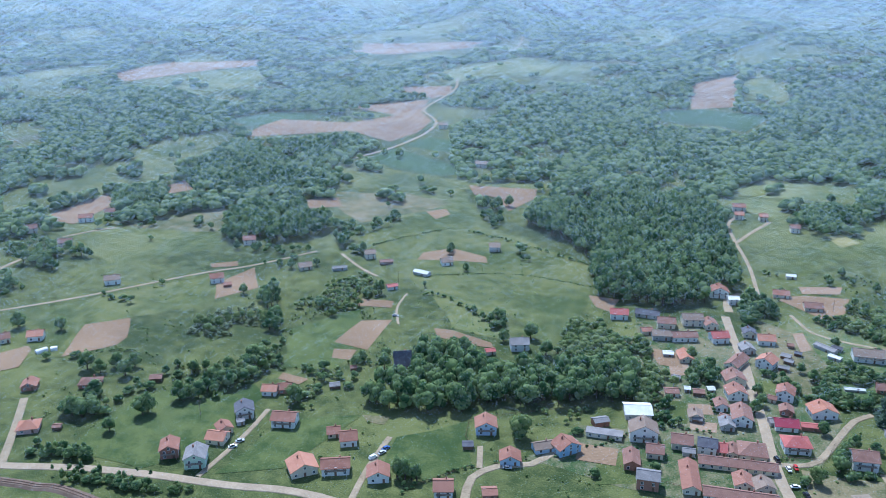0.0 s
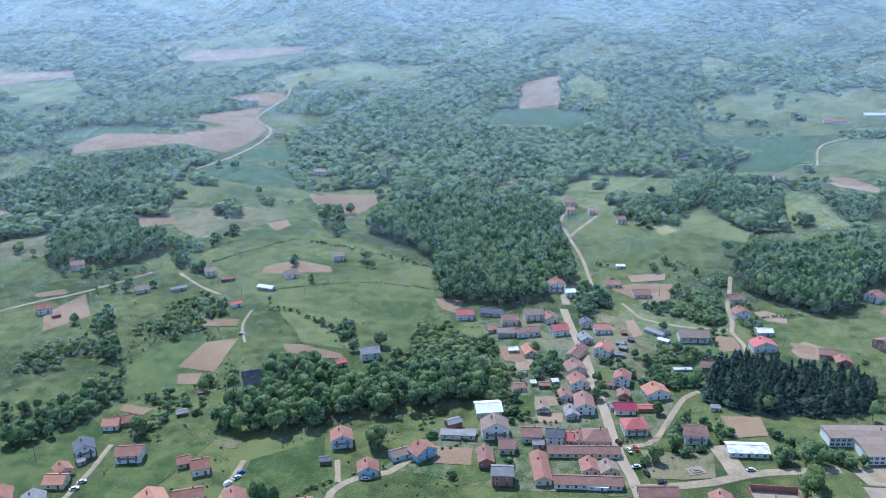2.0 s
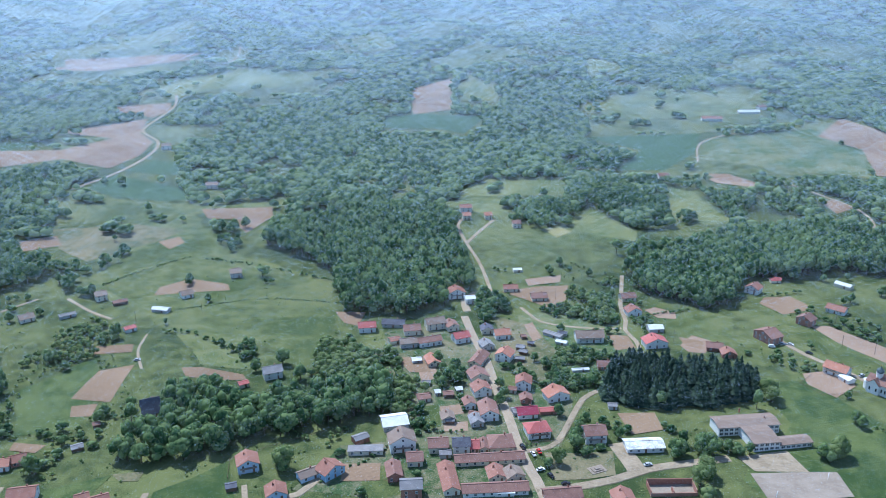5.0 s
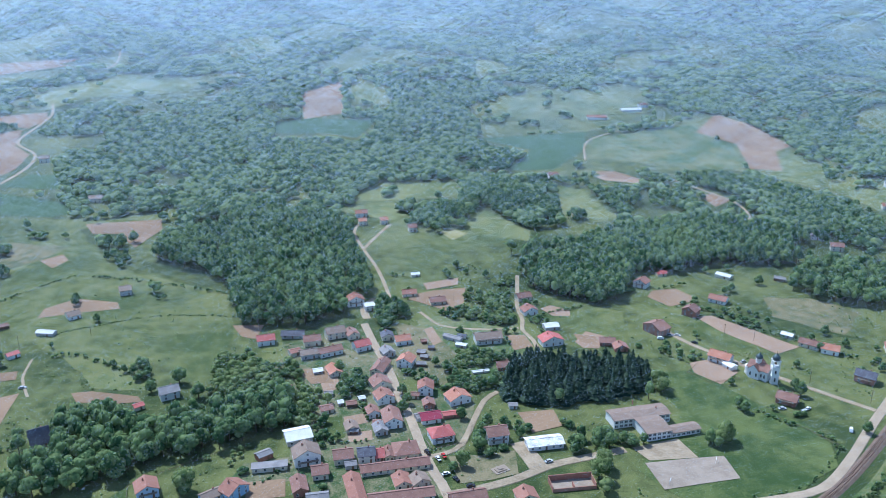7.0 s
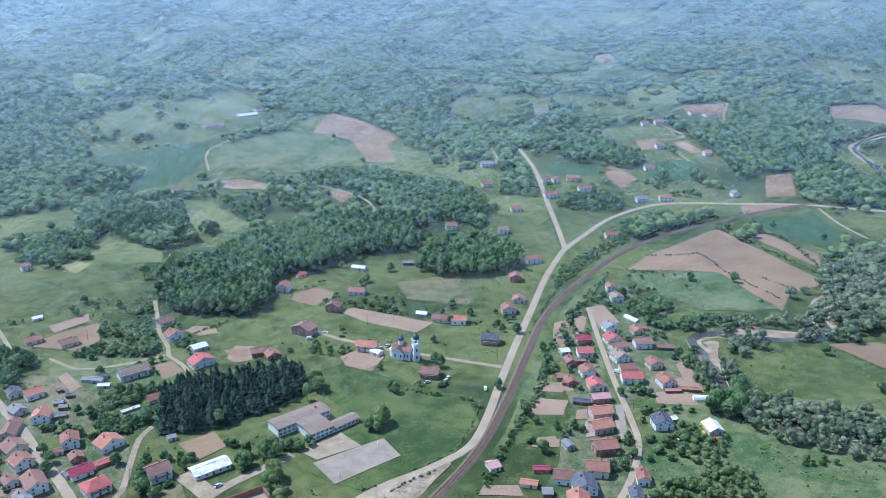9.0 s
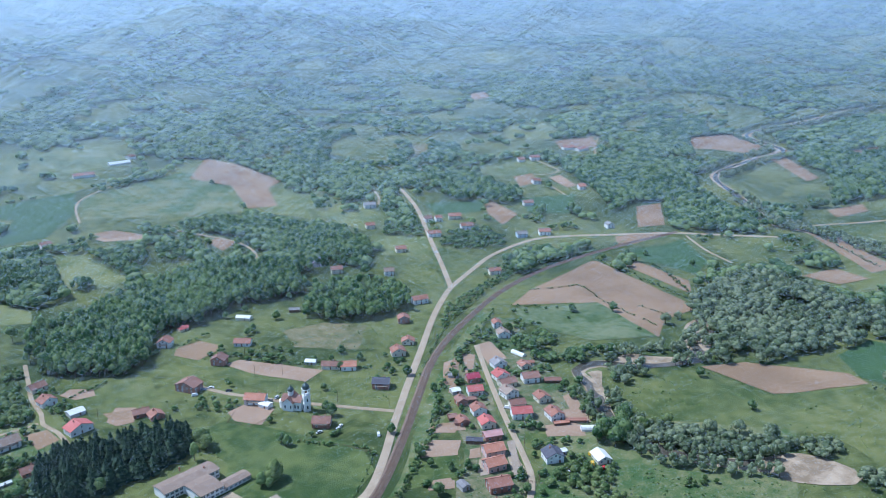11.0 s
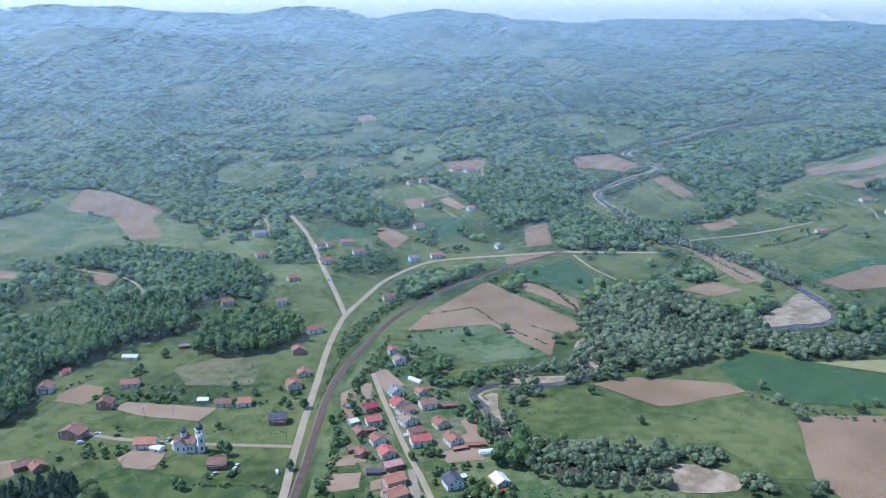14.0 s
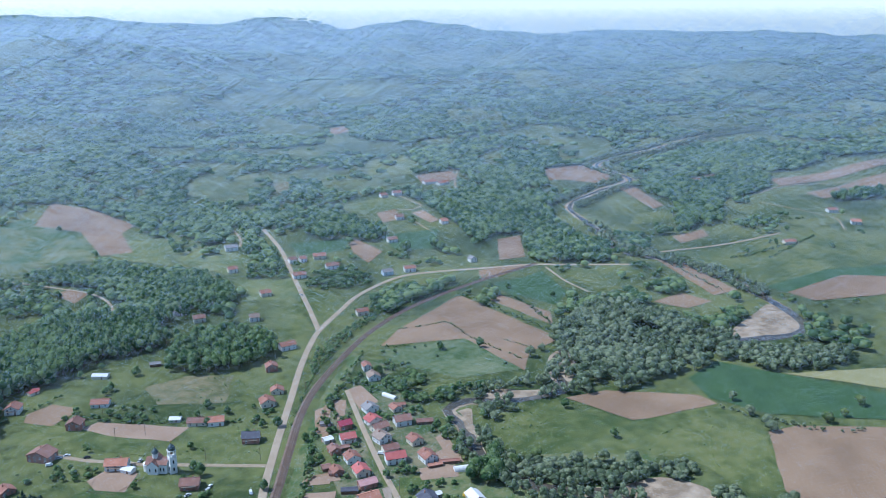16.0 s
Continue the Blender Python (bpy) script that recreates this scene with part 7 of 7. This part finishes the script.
wood([(340, 864), (401, 931), (445, 930), (451, 881), (453, 803), (463, 769), (486, 714), (446, 644), (406, 634), (393, 664), (391, 716), (389, 787), (352, 822)], 7, 11, "leaf", BROAD, MID, thin=-0.7)
wood([(105, 833), (154, 899), (169, 866), (190, 819), (175, 774), (136, 744), (90, 740), (64, 741), (73, 805)], 7, 12, "leaf", BROAD, MID, thin=-0.9)
wood([(206, 764), (240, 819), (293, 818), (267, 733), (223, 718), (205, 744)], 7, 12, "leaf", BROAD, MID, thin=-0.9)
wood([(694, 830), (770, 833), (767, 765), (722, 695), (666, 707), (650, 750), (661, 796)], 7.5, 12, "leaf", BROAD, HILL, thin=-1.5)
wood([(546, 673), (612, 666), (634, 637), (592, 584), (543, 597), (514, 623)], 8, 5, "leaf", SCRUB, MID, thin=-0.1)
wood([(505, 550), (578, 554), (596, 526), (540, 516), (488, 519)], 7, 5, "leaf", SCRUB, MID, thin=-0.3)
wood([(181, 1027), (200, 999), (178, 919), (118, 910), (93, 951), (112, 1084), (163, 1097)], 8.5, 9, "leaf", SCRUB, HILL, thin=-0.3)
wood([(279, 892), (330, 914), (318, 866), (291, 845)], 8, 8, "leaf", SCRUB, HILL, thin=-0.3)
wood([(1177, 635), (1302, 600), (1401, 496), (1272, 437), (1199, 470), (1113, 442), (1055, 409), (985, 431), (1049, 477), (1128, 534), (1111, 570)], 8.5, 11, "leaf", BROAD, HILL, thin=-0.9)
wood([(1034, 401), (1079, 411), (1180, 373), (1104, 342), (1033, 371)], 8, 8, "leaf", BROAD, HILL, thin=-0.5)
wood([(1266, 358), (1393, 360), (1435, 316), (1322, 287), (1248, 341)], 8.5, 12, "leaf", BROAD, HILL, thin=-1.5)
wood([(1348, 643), (1483, 698), (1639, 642), (1565, 458), (1606, 422), (1515, 414), (1420, 494), (1340, 567)], 10, 12, "leaf", BROAD, HILL, thin=-1.5)
wood([(896, 780), (965, 807), (1009, 733), (945, 628), (878, 547), (902, 466), (850, 430), (787, 489), (756, 521), (832, 580), (797, 602), (749, 589), (805, 662), (831, 714)], 7.5, 10, "leaf", BROAD, HILL, thin=-0.9)
wood([(906, 350), (962, 340), (945, 333), (898, 344)], 6, 4, "leaf", SCRUB, MID, thin=-1.5)
wood([(1002, 291), (1140, 273), (1127, 257), (1028, 255), (983, 273)], 7, 6, "leaf", SCRUB, MID, thin=-0.2)
wood([(926, 261), (1024, 254), (987, 237), (924, 242)], 7, 7, "leaf", SCRUB, MID, thin=-0.4)
wood([(814, 280), (941, 265), (950, 233), (907, 254), (813, 268)], 7, 4, "leaf", SCRUB, MID, thin=0.2)
wood([(863, 208), (945, 194), (887, 179), (831, 194)], 7, 6, "leaf", SCRUB, MID, thin=-0.3)

# rolling woods of the hills, in rings of growing distance
R_WOOD = 730


# open farmland and hamlets among the woods
OPEN = (
    [(692, 538), (738, 511), (817, 422), (862, 425), (926, 459), (964, 433), (1111, 454), (1218, 417), (1373, 475), (1704, 356), (689, 118), (801, 235), (837, 328), (777, 368), (691, 383), (631, 476)],
    [(1103, 728), (1263, 688), (1125, 545), (1103, 491), (976, 439), (922, 464), (880, 511), (898, 563), (1066, 605)],
    [(644, 848), (660, 790), (705, 756), (808, 797), (870, 791), (810, 667), (827, 572), (745, 499), (665, 515), (607, 566), (462, 526), (512, 616), (559, 710)],
    [(744, 877), (850, 862), (876, 785), (838, 761), (798, 788)],
    [(388, 1062), (511, 1195), (545, 993), (504, 872), (530, 774), (477, 739), (458, 854), (362, 894), (329, 914)],
)


def hill_woods(r0, r1, gap, height, models, name, limit, spread):
    n = int((r1 * r1 - r0 * r0) * 1.25 / (gap * gap))
    r = np.sqrt(rng.uniform(r0 * r0, r1 * r1, n))
    a = radians(52) - rng.uniform(0, radians(134), n)
    P = np.stack([-r * np.sin(a), r * np.cos(a)], 1)
    P = P[out_of_fields(P, height)]
    clear = free(P)
    for k in (0.5, 0.95):
        clear &= free(P * (1 + k * height / 225))
    P = P[clear | (np.hypot(P[:, 0], P[:, 1]) > 2500)]
    for poly in OPEN:
        P = P[~mask_inside(P, poly) | (patch_noise(P, 30) + rng.normal(0, 0.3, len(P)) > 1.15)]
    P = P[patch_noise(P, 170 if r0 < 1600 else 260) + 0.6 * patch_noise(P, 47) + rng.normal(0, 0.15, len(P)) > limit]
    n = len(P)
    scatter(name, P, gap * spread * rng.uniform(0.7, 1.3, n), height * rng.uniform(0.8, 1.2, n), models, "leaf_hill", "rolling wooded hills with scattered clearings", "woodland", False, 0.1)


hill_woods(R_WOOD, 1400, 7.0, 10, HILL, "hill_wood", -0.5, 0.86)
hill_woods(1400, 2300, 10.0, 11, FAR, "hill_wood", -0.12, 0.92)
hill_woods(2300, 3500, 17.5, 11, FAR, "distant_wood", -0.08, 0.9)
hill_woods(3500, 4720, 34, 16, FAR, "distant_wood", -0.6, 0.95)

# gardens and field edges full of small trees and bushes
GARD = "small garden trees and bushes between the houses"
wood([(-85, 497), (-62, 488), (-39, 456), (2, 454), (18, 356), (29, 319), (-37, 315), (-78, 321), (-60, 359), (-40, 390), (-43, 421)], 8, 4.5, "leaf", GARD, NEAR, "garden_trees", thin=-0.05)
wood([(10, 511), (39, 493), (93, 466), (72, 417), (48, 371), (80, 392), (109, 385), (105, 343), (43, 332), (30, 366), (21, 419)], 8, 4.5, "leaf", GARD, NEAR, "garden_trees", thin=-0.05)
wood([(27, 540), (71, 581), (117, 579), (154, 480), (181, 463), (126, 457), (84, 451), (60, 484)], 8.5, 4, "leaf", GARD, NEAR, "garden_trees", thin=0.05)
wood([(323, 394), (384, 424), (447, 438), (401, 368), (368, 293), (345, 269), (317, 280), (255, 233), (207, 258), (196, 270), (225, 296), (276, 334)], 8, 4, "leaf", GARD, NEAR, "garden_trees", thin=-0.05)
wood([(215, 610), (256, 528), (312, 444), (390, 502), (499, 619), (453, 528), (294, 392), (220, 368), (182, 442), (176, 506)], 10, 4, "leaf", GARD, NEAR, "garden_trees", thin=0.55)
wood([(550, 792), (621, 776), (672, 742), (695, 588), (674, 532), (621, 588), (554, 607), (538, 641), (460, 621)], 9, 7, "leaf", GARD, MID, "garden_trees", thin=0.1)
wood([(-406, 339), (-353, 341), (-291, 348), (-277, 420), (-196, 449), (-161, 367), (-179, 336), (-222, 320), (-246, 288), (-240, 260), (-300, 239)], 11, 5, "leaf", "scattered bushes and fruit trees on grass", NEAR, "meadow_bushes", thin=0.6)
wood([(-584, 509), (-505, 554), (-404, 573), (-288, 554), (-188, 603), (-114, 576), (-106, 472), (-203, 466), (-307, 428), (-365, 389), (-447, 378)], 11, 5, "leaf", "scattered bushes and fruit trees on grass", MID, "meadow_bushes", thin=0.6)
wood([(-774, 692), (-566, 818), (-400, 779), (-219, 797), (-172, 790), (-192, 617), (-294, 566), (-449, 557), (-584, 509)], 10, 8, "leaf", "scattered bushes and fruit trees on grass", MID, "meadow_bushes", thin=0.15)
wood([(168, 897), (299, 913), (372, 885), (473, 793), (394, 646), (288, 720), (180, 683), (101, 718)], 10, 9, "leaf", SCRUB, MID, thin=0.1)
wood([(-51, 806), (-6, 826), (113, 811), (131, 685), (83, 687), (55, 720), (15, 756)], 9, 9, "leaf", SCRUB, MID, thin=-0.1)
wood([(368, 1003), (452, 996), (578, 944), (605, 824), (517, 688), (426, 758), (356, 861)], 10, 8, "leaf", SCRUB, MID, thin=0.35)
wood([(700, 545), (862, 425), (1158, 274), (668, 141), (687, 269), (720, 351), (616, 393)], 12, 6, "leaf", "hedges and trees between the fields", MID, "hedge_trees", thin=0.7)
wood([(430, 331), (462, 295), (542, 166), (585, 118), (559, 111), (442, 129), (412, 220), (373, 285)], 13, 6, "leaf", "hedges and trees between the fields", NEAR, "hedge_trees", thin=0.95)
wood([(448, 452), (518, 416), (500, 339), (448, 361), (415, 405)], 12, 3, "leaf", "hedges and trees between the fields", NEAR, "hedge_trees", thin=0.9, fields=False)

YARD = "small bushes and fruit trees in the village gardens"
wood([(20, 624), (56, 569), (108, 570), (125, 516), (134, 472), (104, 456), (81, 454), (69, 418), (52, 403), (20, 448), (14, 495), (9, 506)], 7, 3.2, "leaf", YARD, NEAR, "garden_bushes", thin=0.35)
wood([(56, 569), (109, 558), (97, 494), (73, 509)], 8, 6, "leaf_light", YARD, NEAR, "garden_bushes", thin=0.2)
wood([(303, 368), (374, 407), (304, 317), (243, 251), (205, 269), (239, 300)], 7, 2.6, "leaf_light", YARD, BUSH, "garden_bushes", thin=0.45)
wood([(-291, 348), (-243, 432), (-176, 421), (-81, 424), (-53, 358), (-61, 306), (-137, 275), (-190, 288), (-246, 288)], 9, 3, "leaf_light", YARD, BUSH, "garden_bushes", thin=0.55)


def tuft(seed):
    g = np.random.default_rng(seed)
    v = np.array([(1, 0, -0.8), (-0.5, 0.87, -0.8), (-0.5, -0.87, -0.8), (0.1, 0.1, 1.0), (0.6, 0.5, 0.2), (-0.7, 0.1, 0.3), (0.2, -0.7, 0.25)]) * g.uniform(0.7, 1.3, (7, 3))
    return v, np.array([(0, 4, 3), (4, 1, 3), (1, 5, 3), (5, 2, 3), (2, 6, 3), (6, 0, 3), (0, 1, 4), (1, 2, 5), (2, 0, 6)])


def tussocks():
    """Weeds, tall grass tufts and low bushes that speckle the rough grass."""
    n = 42000
    r = np.sqrt(rng.uniform(230 ** 2, 620 ** 2, n))
    a = radians(50) - rng.uniform(0, radians(130), n)
    P = np.stack([-r * np.sin(a), r * np.cos(a)], 1)
    P = P[free(P)]
    ok = np.ones(len(P), bool)
    for poly in KEEP_OUT:
        ok &= ~mask_inside(P, poly)
    P = P[ok & (patch_noise(P, 33) + 0.7 * patch_noise(P, 9) + rng.normal(0, 0.5, len(P)) > 0.35)]
    n = len(P)
    size = 0.25 + 0.65 * rng.uniform(0, 1, n) ** 3
    scatter("tussocks", P, size, size * rng.uniform(1.0, 1.8, n), [tuft(300 + k) for k in range(5)], "leaf_light", "tufts of weeds and tall grass in the meadows", "weeds", False)


tussocks()


def bank_trees(points, near, label):
    """Willows crowding both banks along a stretch of the river."""
    line = np.array(spline(points, 4.5))
    d = np.gradient(line, axis=0)
    d /= np.linalg.norm(d, axis=1)[:, None] + 1e-9
    side = np.stack([d[:, 1], -d[:, 0]], 1)
    P = np.concatenate([line + side * s * rng.uniform(near, near + 11, (len(line), 1)) for s in (-1, 1, 1, -1)])
    P = P[patch_noise(P, 30) > -0.75]
    n = len(P)
    scatter("willow_wood", P, rng.uniform(2.2, 4.4, n), rng.uniform(5, 10, n), MID, "willow", label, "woodland")


bank_trees([(397, 189), (366, 230), (366, 271), (389, 306)], 2.5, WIL)
bank_trees([(428, 334), (466, 317), (493, 305)], 6.5, WIL)
bank_trees([(506, 313), (539, 332), (574, 315), (638, 272), (670, 247)], 0, WIL)
bank_trees([(803, 271), (837, 328), (854, 407), (855, 451), (924, 537)], 1.5, WIL)
bank_trees([(986, 611), (1104, 627), (1198, 632), (1255, 727), (1372, 738), (1476, 725), (1692, 721), (1912, 674)], 12, WIL)

# ---- trees that stand alone ----
def tree_prototype(seed, mat, tall=10.0, wide=4.2):
    root = new("tree", None)
    g = np.random.default_rng(seed)
    bm = bmesh.new()
    lathe(bm, [(0.38, -0.4), (0.26, tall * 0.2), (0.2, tall * 0.45), (0.06, tall * 0.8)], 8)
    for k in range(5):
        a, z = g.uniform(0, 6.28), tall * g.uniform(0.3, 0.55)
        tip = Vector((math.cos(a) * wide * 0.55, math.sin(a) * wide * 0.55, z + tall * 0.2))
        base = Vector((0, 0, z))
        d = (tip - base).normalized()
        side = d.orthogonal().normalized()
        up = d.cross(side)
        low = [bm.verts.new(base + (side * math.cos(q) + up * math.sin(q)) * 0.11) for q in (0, 2.09, 4.19)]
        end = bm.verts.new(tip)
        for i in range(3):
            bm.faces.new((low[i], low[(i + 1) % 3], end))
    part("trunk", bm, "bark", root, "grey-brown trunk with limbs")
    v, f = leaf_crown(330, 9, seed, leaf=0.105)
    v = v * np.array((wide, wide, tall * 0.42)) + np.array((0, 0, tall * 0.58))
    crown = tri_object("crown", v, f, [mat])
    crown.data.polygons.foreach_set("use_smooth", np.ones(len(f), bool))
    crown.parent = root
    return root


KINDS = {
    "green": [tree_prototype(200 + k, "leaf") for k in range(3)],
    "light": [tree_prototype(210 + k, "leaf_light") for k in range(2)],
    "grey": [tree_prototype(220, "willow")],
    "tall": [tree_prototype(230, "leaf", 10, 2.2)],
}
for k, words in (("green", "rounded green broadleaf tree standing in grass"), ("light", "light green broadleaf tree with airy crown"), ("grey", "grey-green willow tree by a field"), ("tall", "narrow dark green upright tree")):
    for p in KINDS[k]:
        tagged(p, words, "tree", "single trees")
USED = set()


def trees(kind, height, spots):
    for k, (x, y) in enumerate(spots):
        p = KINDS[kind][k % len(KINDS[kind])]
        s = height / 10 * rng.uniform(0.8, 1.2)
        m = Matrix.LocRotScale((x, y, land(x, y)), Euler((0, 0, rng.uniform(0, 6.28))), (s * rng.uniform(0.9, 1.15), s * rng.uniform(0.9, 1.15), s))
        if p.name not in USED:
            USED.add(p.name)
            p.matrix_basis = m
        else:
            sc = p.scale.copy()
            p.scale = (1, 1, 1)
            copy_thing(p, m)
            p.scale = sc


trees("green", 10, [(-586, 547), (-213, 701), (-202, 701), (-194, 708), (-267, 295), (-266, 298), (-272, 277), (-294, 283), (-300, 283), (-84, 336), (-202, 332), (-259, 314), (-315, 333), (-303, 326), (-305, 336), (-328, 325), (-380, 361), (-407, 355), (-121, 437), (-358, 844), (-378, 847), (-93, 427), (-107, 446), (-318, 324), (-290, 287)])
trees("green", 7, [(-270, 342), (-266, 347), (-258, 346), (-254, 351), (-189, 378), (-189, 385), (-233, 436), (-247, 445), (-246, 450), (-307, 449), (-312, 505), (-301, 503), (-203, 577), (-202, 570), (-179, 540), (-142, 463), (-136, 461), (-135, 471), (-150, 470), (-286, 514), (-307, 540), (-346, 526), (-346, 533), (-361, 525)])
trees("tall", 10, [(-279, 433), (-222, 479), (-219, 480), (-161, 395), (-127, 289), (-125, 289), (-123, 289), (-120, 289), (-118, 290), (-126, 288), (-279, 438), (-299, 571)])
trees("light", 11, [(180, 352), (109, 329), (114, 338), (183, 355), (168, 407), (168, 413), (46, 346), (-84, 338), (-87, 342)])
trees("green", 7, [(21, 419), (23, 409), (20, 400), (63, 494), (43, 453), (49, 445), (35, 435), (68, 463), (73, 459), (51, 390), (60, 376), (56, 365), (79, 369), (103, 358), (104, 353), (126, 360), (122, 363), (130, 358), (134, 357), (145, 551), (135, 562), (85, 558), (79, 564), (92, 553), (75, 617), (65, 605), (-15, 451), (-11, 437), (-6, 433), (-14, 426), (-22, 393), (-59, 456)])
trees("green", 8, [(314, 410), (176, 349), (174, 353), (488, 417), (514, 397), (466, 1036), (116, 356), (122, 355), (118, 353), (103, 351), (107, 354), (300, 470), (270, 547), (264, 544), (297, 559), (328, 592), (250, 604), (245, 403), (244, 395), (204, 386), (205, 381), (255, 321), (240, 287)])
trees("green", 6, [(363, 413), (336, 386), (401, 390), (408, 403), (399, 374), (382, 329), (374, 315), (365, 299), (329, 310), (329, 301), (315, 310), (285, 272), (265, 254), (276, 259), (260, 257), (313, 381), (306, 366), (295, 355), (260, 301), (254, 311), (268, 296), (370, 300), (298, 258), (302, 249)])
trees("green", 13, [(355, 259), (363, 269), (374, 274), (831, 570), (689, 643), (676, 639), (717, 624), (714, 613)])
trees("green", 7, [(447, 233), (490, 420), (522, 404), (468, 1037), (463, 281), (524, 286), (617, 492), (646, 487), (658, 474), (665, 425), (989, 445), (1081, 441), (1023, 358), (1058, 336), (931, 454)])
trees("grey", 9, [(423, 207), (415, 222), (401, 233), (527, 164), (522, 159), (536, 179), (445, 118), (435, 120), (355, 254), (416, 307), (419, 314), (551, 197), (540, 353), (524, 353), (601, 365)])
trees("light", 8, [(602, 126), (576, 129), (559, 135), (390, 255), (375, 261), (418, 420), (412, 402), (416, 383)])


def hedge(points, height, label, mat="leaf"):
    line = spline(points, 2.4)
    loose = 0.5 + 0.4 * height
    P = np.array(line) + rng.uniform(-loose, loose, (len(line), 2))
    P = P[(rng.uniform(0, 1, len(P)) > 0.18) & free(P, CARRIAGEWAY)]
    n = len(P)
    if n:
        scatter("hedge", P, np.minimum(rng.uniform(0.8, 2.1, n), 0.9 * height), height * rng.uniform(0.55, 1.35, n), BUSH, mat, label, "hedge", False)


HEDGE = "uneven green hedge along a field edge"
hedge([(500, 477), (524, 464), (541, 454), (526, 415), (516, 356)], 1.6, HEDGE)
hedge([(610, 497), (601, 452), (590, 402), (585, 375)], 3, HEDGE)
hedge([(541, 394), (540, 364)], 1.2, HEDGE)
hedge([(460, 459), (476, 443)], 2, HEDGE)
hedge([(213, 381), (220, 368), (235, 355), (237, 339)], 2.2, HEDGE)
hedge([(253, 486), (265, 474), (301, 435)], 2, HEDGE)
hedge([(223, 320), (254, 348), (274, 368)], 1.5, HEDGE)
hedge([(-121, 280), (-111, 294), (-99, 308), (-63, 329)], 1.5, HEDGE)
hedge([(-191, 384), (-166, 379), (-161, 367)], 2.5, HEDGE)
hedge([(-271, 559), (-248, 597), (-221, 630)], 1.6, HEDGE)
hedge([(-206, 628), (-147, 604), (-98, 581)], 2.5, HEDGE)
hedge([(-246, 396), (-237, 368), (-235, 341), (-245, 324)], 3, HEDGE)
hedge([(-348, 328), (-331, 349), (-302, 352)], 1.5, HEDGE)
hedge([(-192, 490), (-169, 483), (-121, 449)], 2.5, HEDGE)
hedge([(-89, 539), (-131, 545), (-157, 541), (-208, 519)], 1.2, HEDGE)
hedge([(30, 371), (32, 361), (51, 365)], 1.2, "clipped green garden hedge")
hedge([(152, 530), (121, 517), (116, 482)], 2, HEDGE)
hedge([(197, 576), (217, 559), (240, 564)], 2.5, HEDGE)
hedge([(852, 403), (823, 359), (793, 309)], 3, HEDGE, "willow")
hedge([(534, 202), (538, 165), (546, 131), (563, 112)], 3, HEDGE, "willow")
hedge([(903, 343), (944, 327), (1018, 309)], 3, HEDGE)
hedge([(1056, 302), (975, 307), (931, 310)], 3, HEDGE)
hedge([(1036, 406), (1084, 367), (1132, 334)], 4, HEDGE)
hedge([(631, 476), (636, 445), (597, 380)], 3, HEDGE)
hedge([(476, 181), (506, 153)], 0.5, HEDGE)
hedge([(193, 275), (235, 308), (273, 336), (305, 367), (339, 395), (392, 432), (442, 460)], 3, "dense green bushes along the railway")
hedge([(196, 276), (238, 309), (277, 337), (310, 368)], 3, "dense green bushes along the railway", "leaf_light")
hedge([(190, 292), (215, 307), (252, 339), (290, 374), (328, 410), (387, 458), (442, 486)], 1.6, "low green bushes beside the railway")
hedge([(157, 299), (181, 301), (196, 305)], 1.2, "low green bushes beside the road")
hedge([(146, 306), (171, 307), (200, 312), (227, 331), (238, 342)], 1.0, "low green bushes beside the road")
hedge([(489, 496), (552, 512), (616, 516), (679, 515)], 3, "dense green bushes along the railway")
hedge([(-270, 241), (-249, 245), (-228, 247)], 6, "thick green bushes between road and railway")
hedge([(-265, 238), (-243, 241), (-224, 244)], 5, "thick green bushes between road and railway", "leaf_light")
hedge([(-287, 247), (-279, 253), (-264, 255)], 6, "thick green bushes above the road")
hedge([(-288, 250), (-281, 255), (-268, 257)], 6, "thick green bushes above the road")
hedge([(-35, 363), (-47, 344), (-62, 338)], 1.5, "clipped green garden hedge")
hedge([(-11, 440), (-4, 413), (0, 392)], 2.5, "garden bushes behind the houses")
hedge([(-28, 379), (-16, 373), (7, 373)], 1.5, "garden bushes behind the houses")
hedge([(50, 452), (53, 418), (46, 411)], 2.5, "garden bushes behind the houses")

trees("green", 6, [(554, 965), (553, 943), (537, 898), (529, 879), (535, 859), (535, 841), (515, 794), (529, 929), (529, 950), (513, 848), (521, 831), (543, 877), (541, 833), (554, 818), (575, 871)])
trees("green", 6, [(125, 574), (158, 552), (151, 427), (81, 604), (66, 597), (83, 547), (89, 533), (96, 549), (95, 595), (267, 587), (286, 590), (233, 416), (234, 397), (259, 428), (211, 412), (259, 354), (293, 415), (304, 452), (288, 464), (285, 448), (278, 470)])
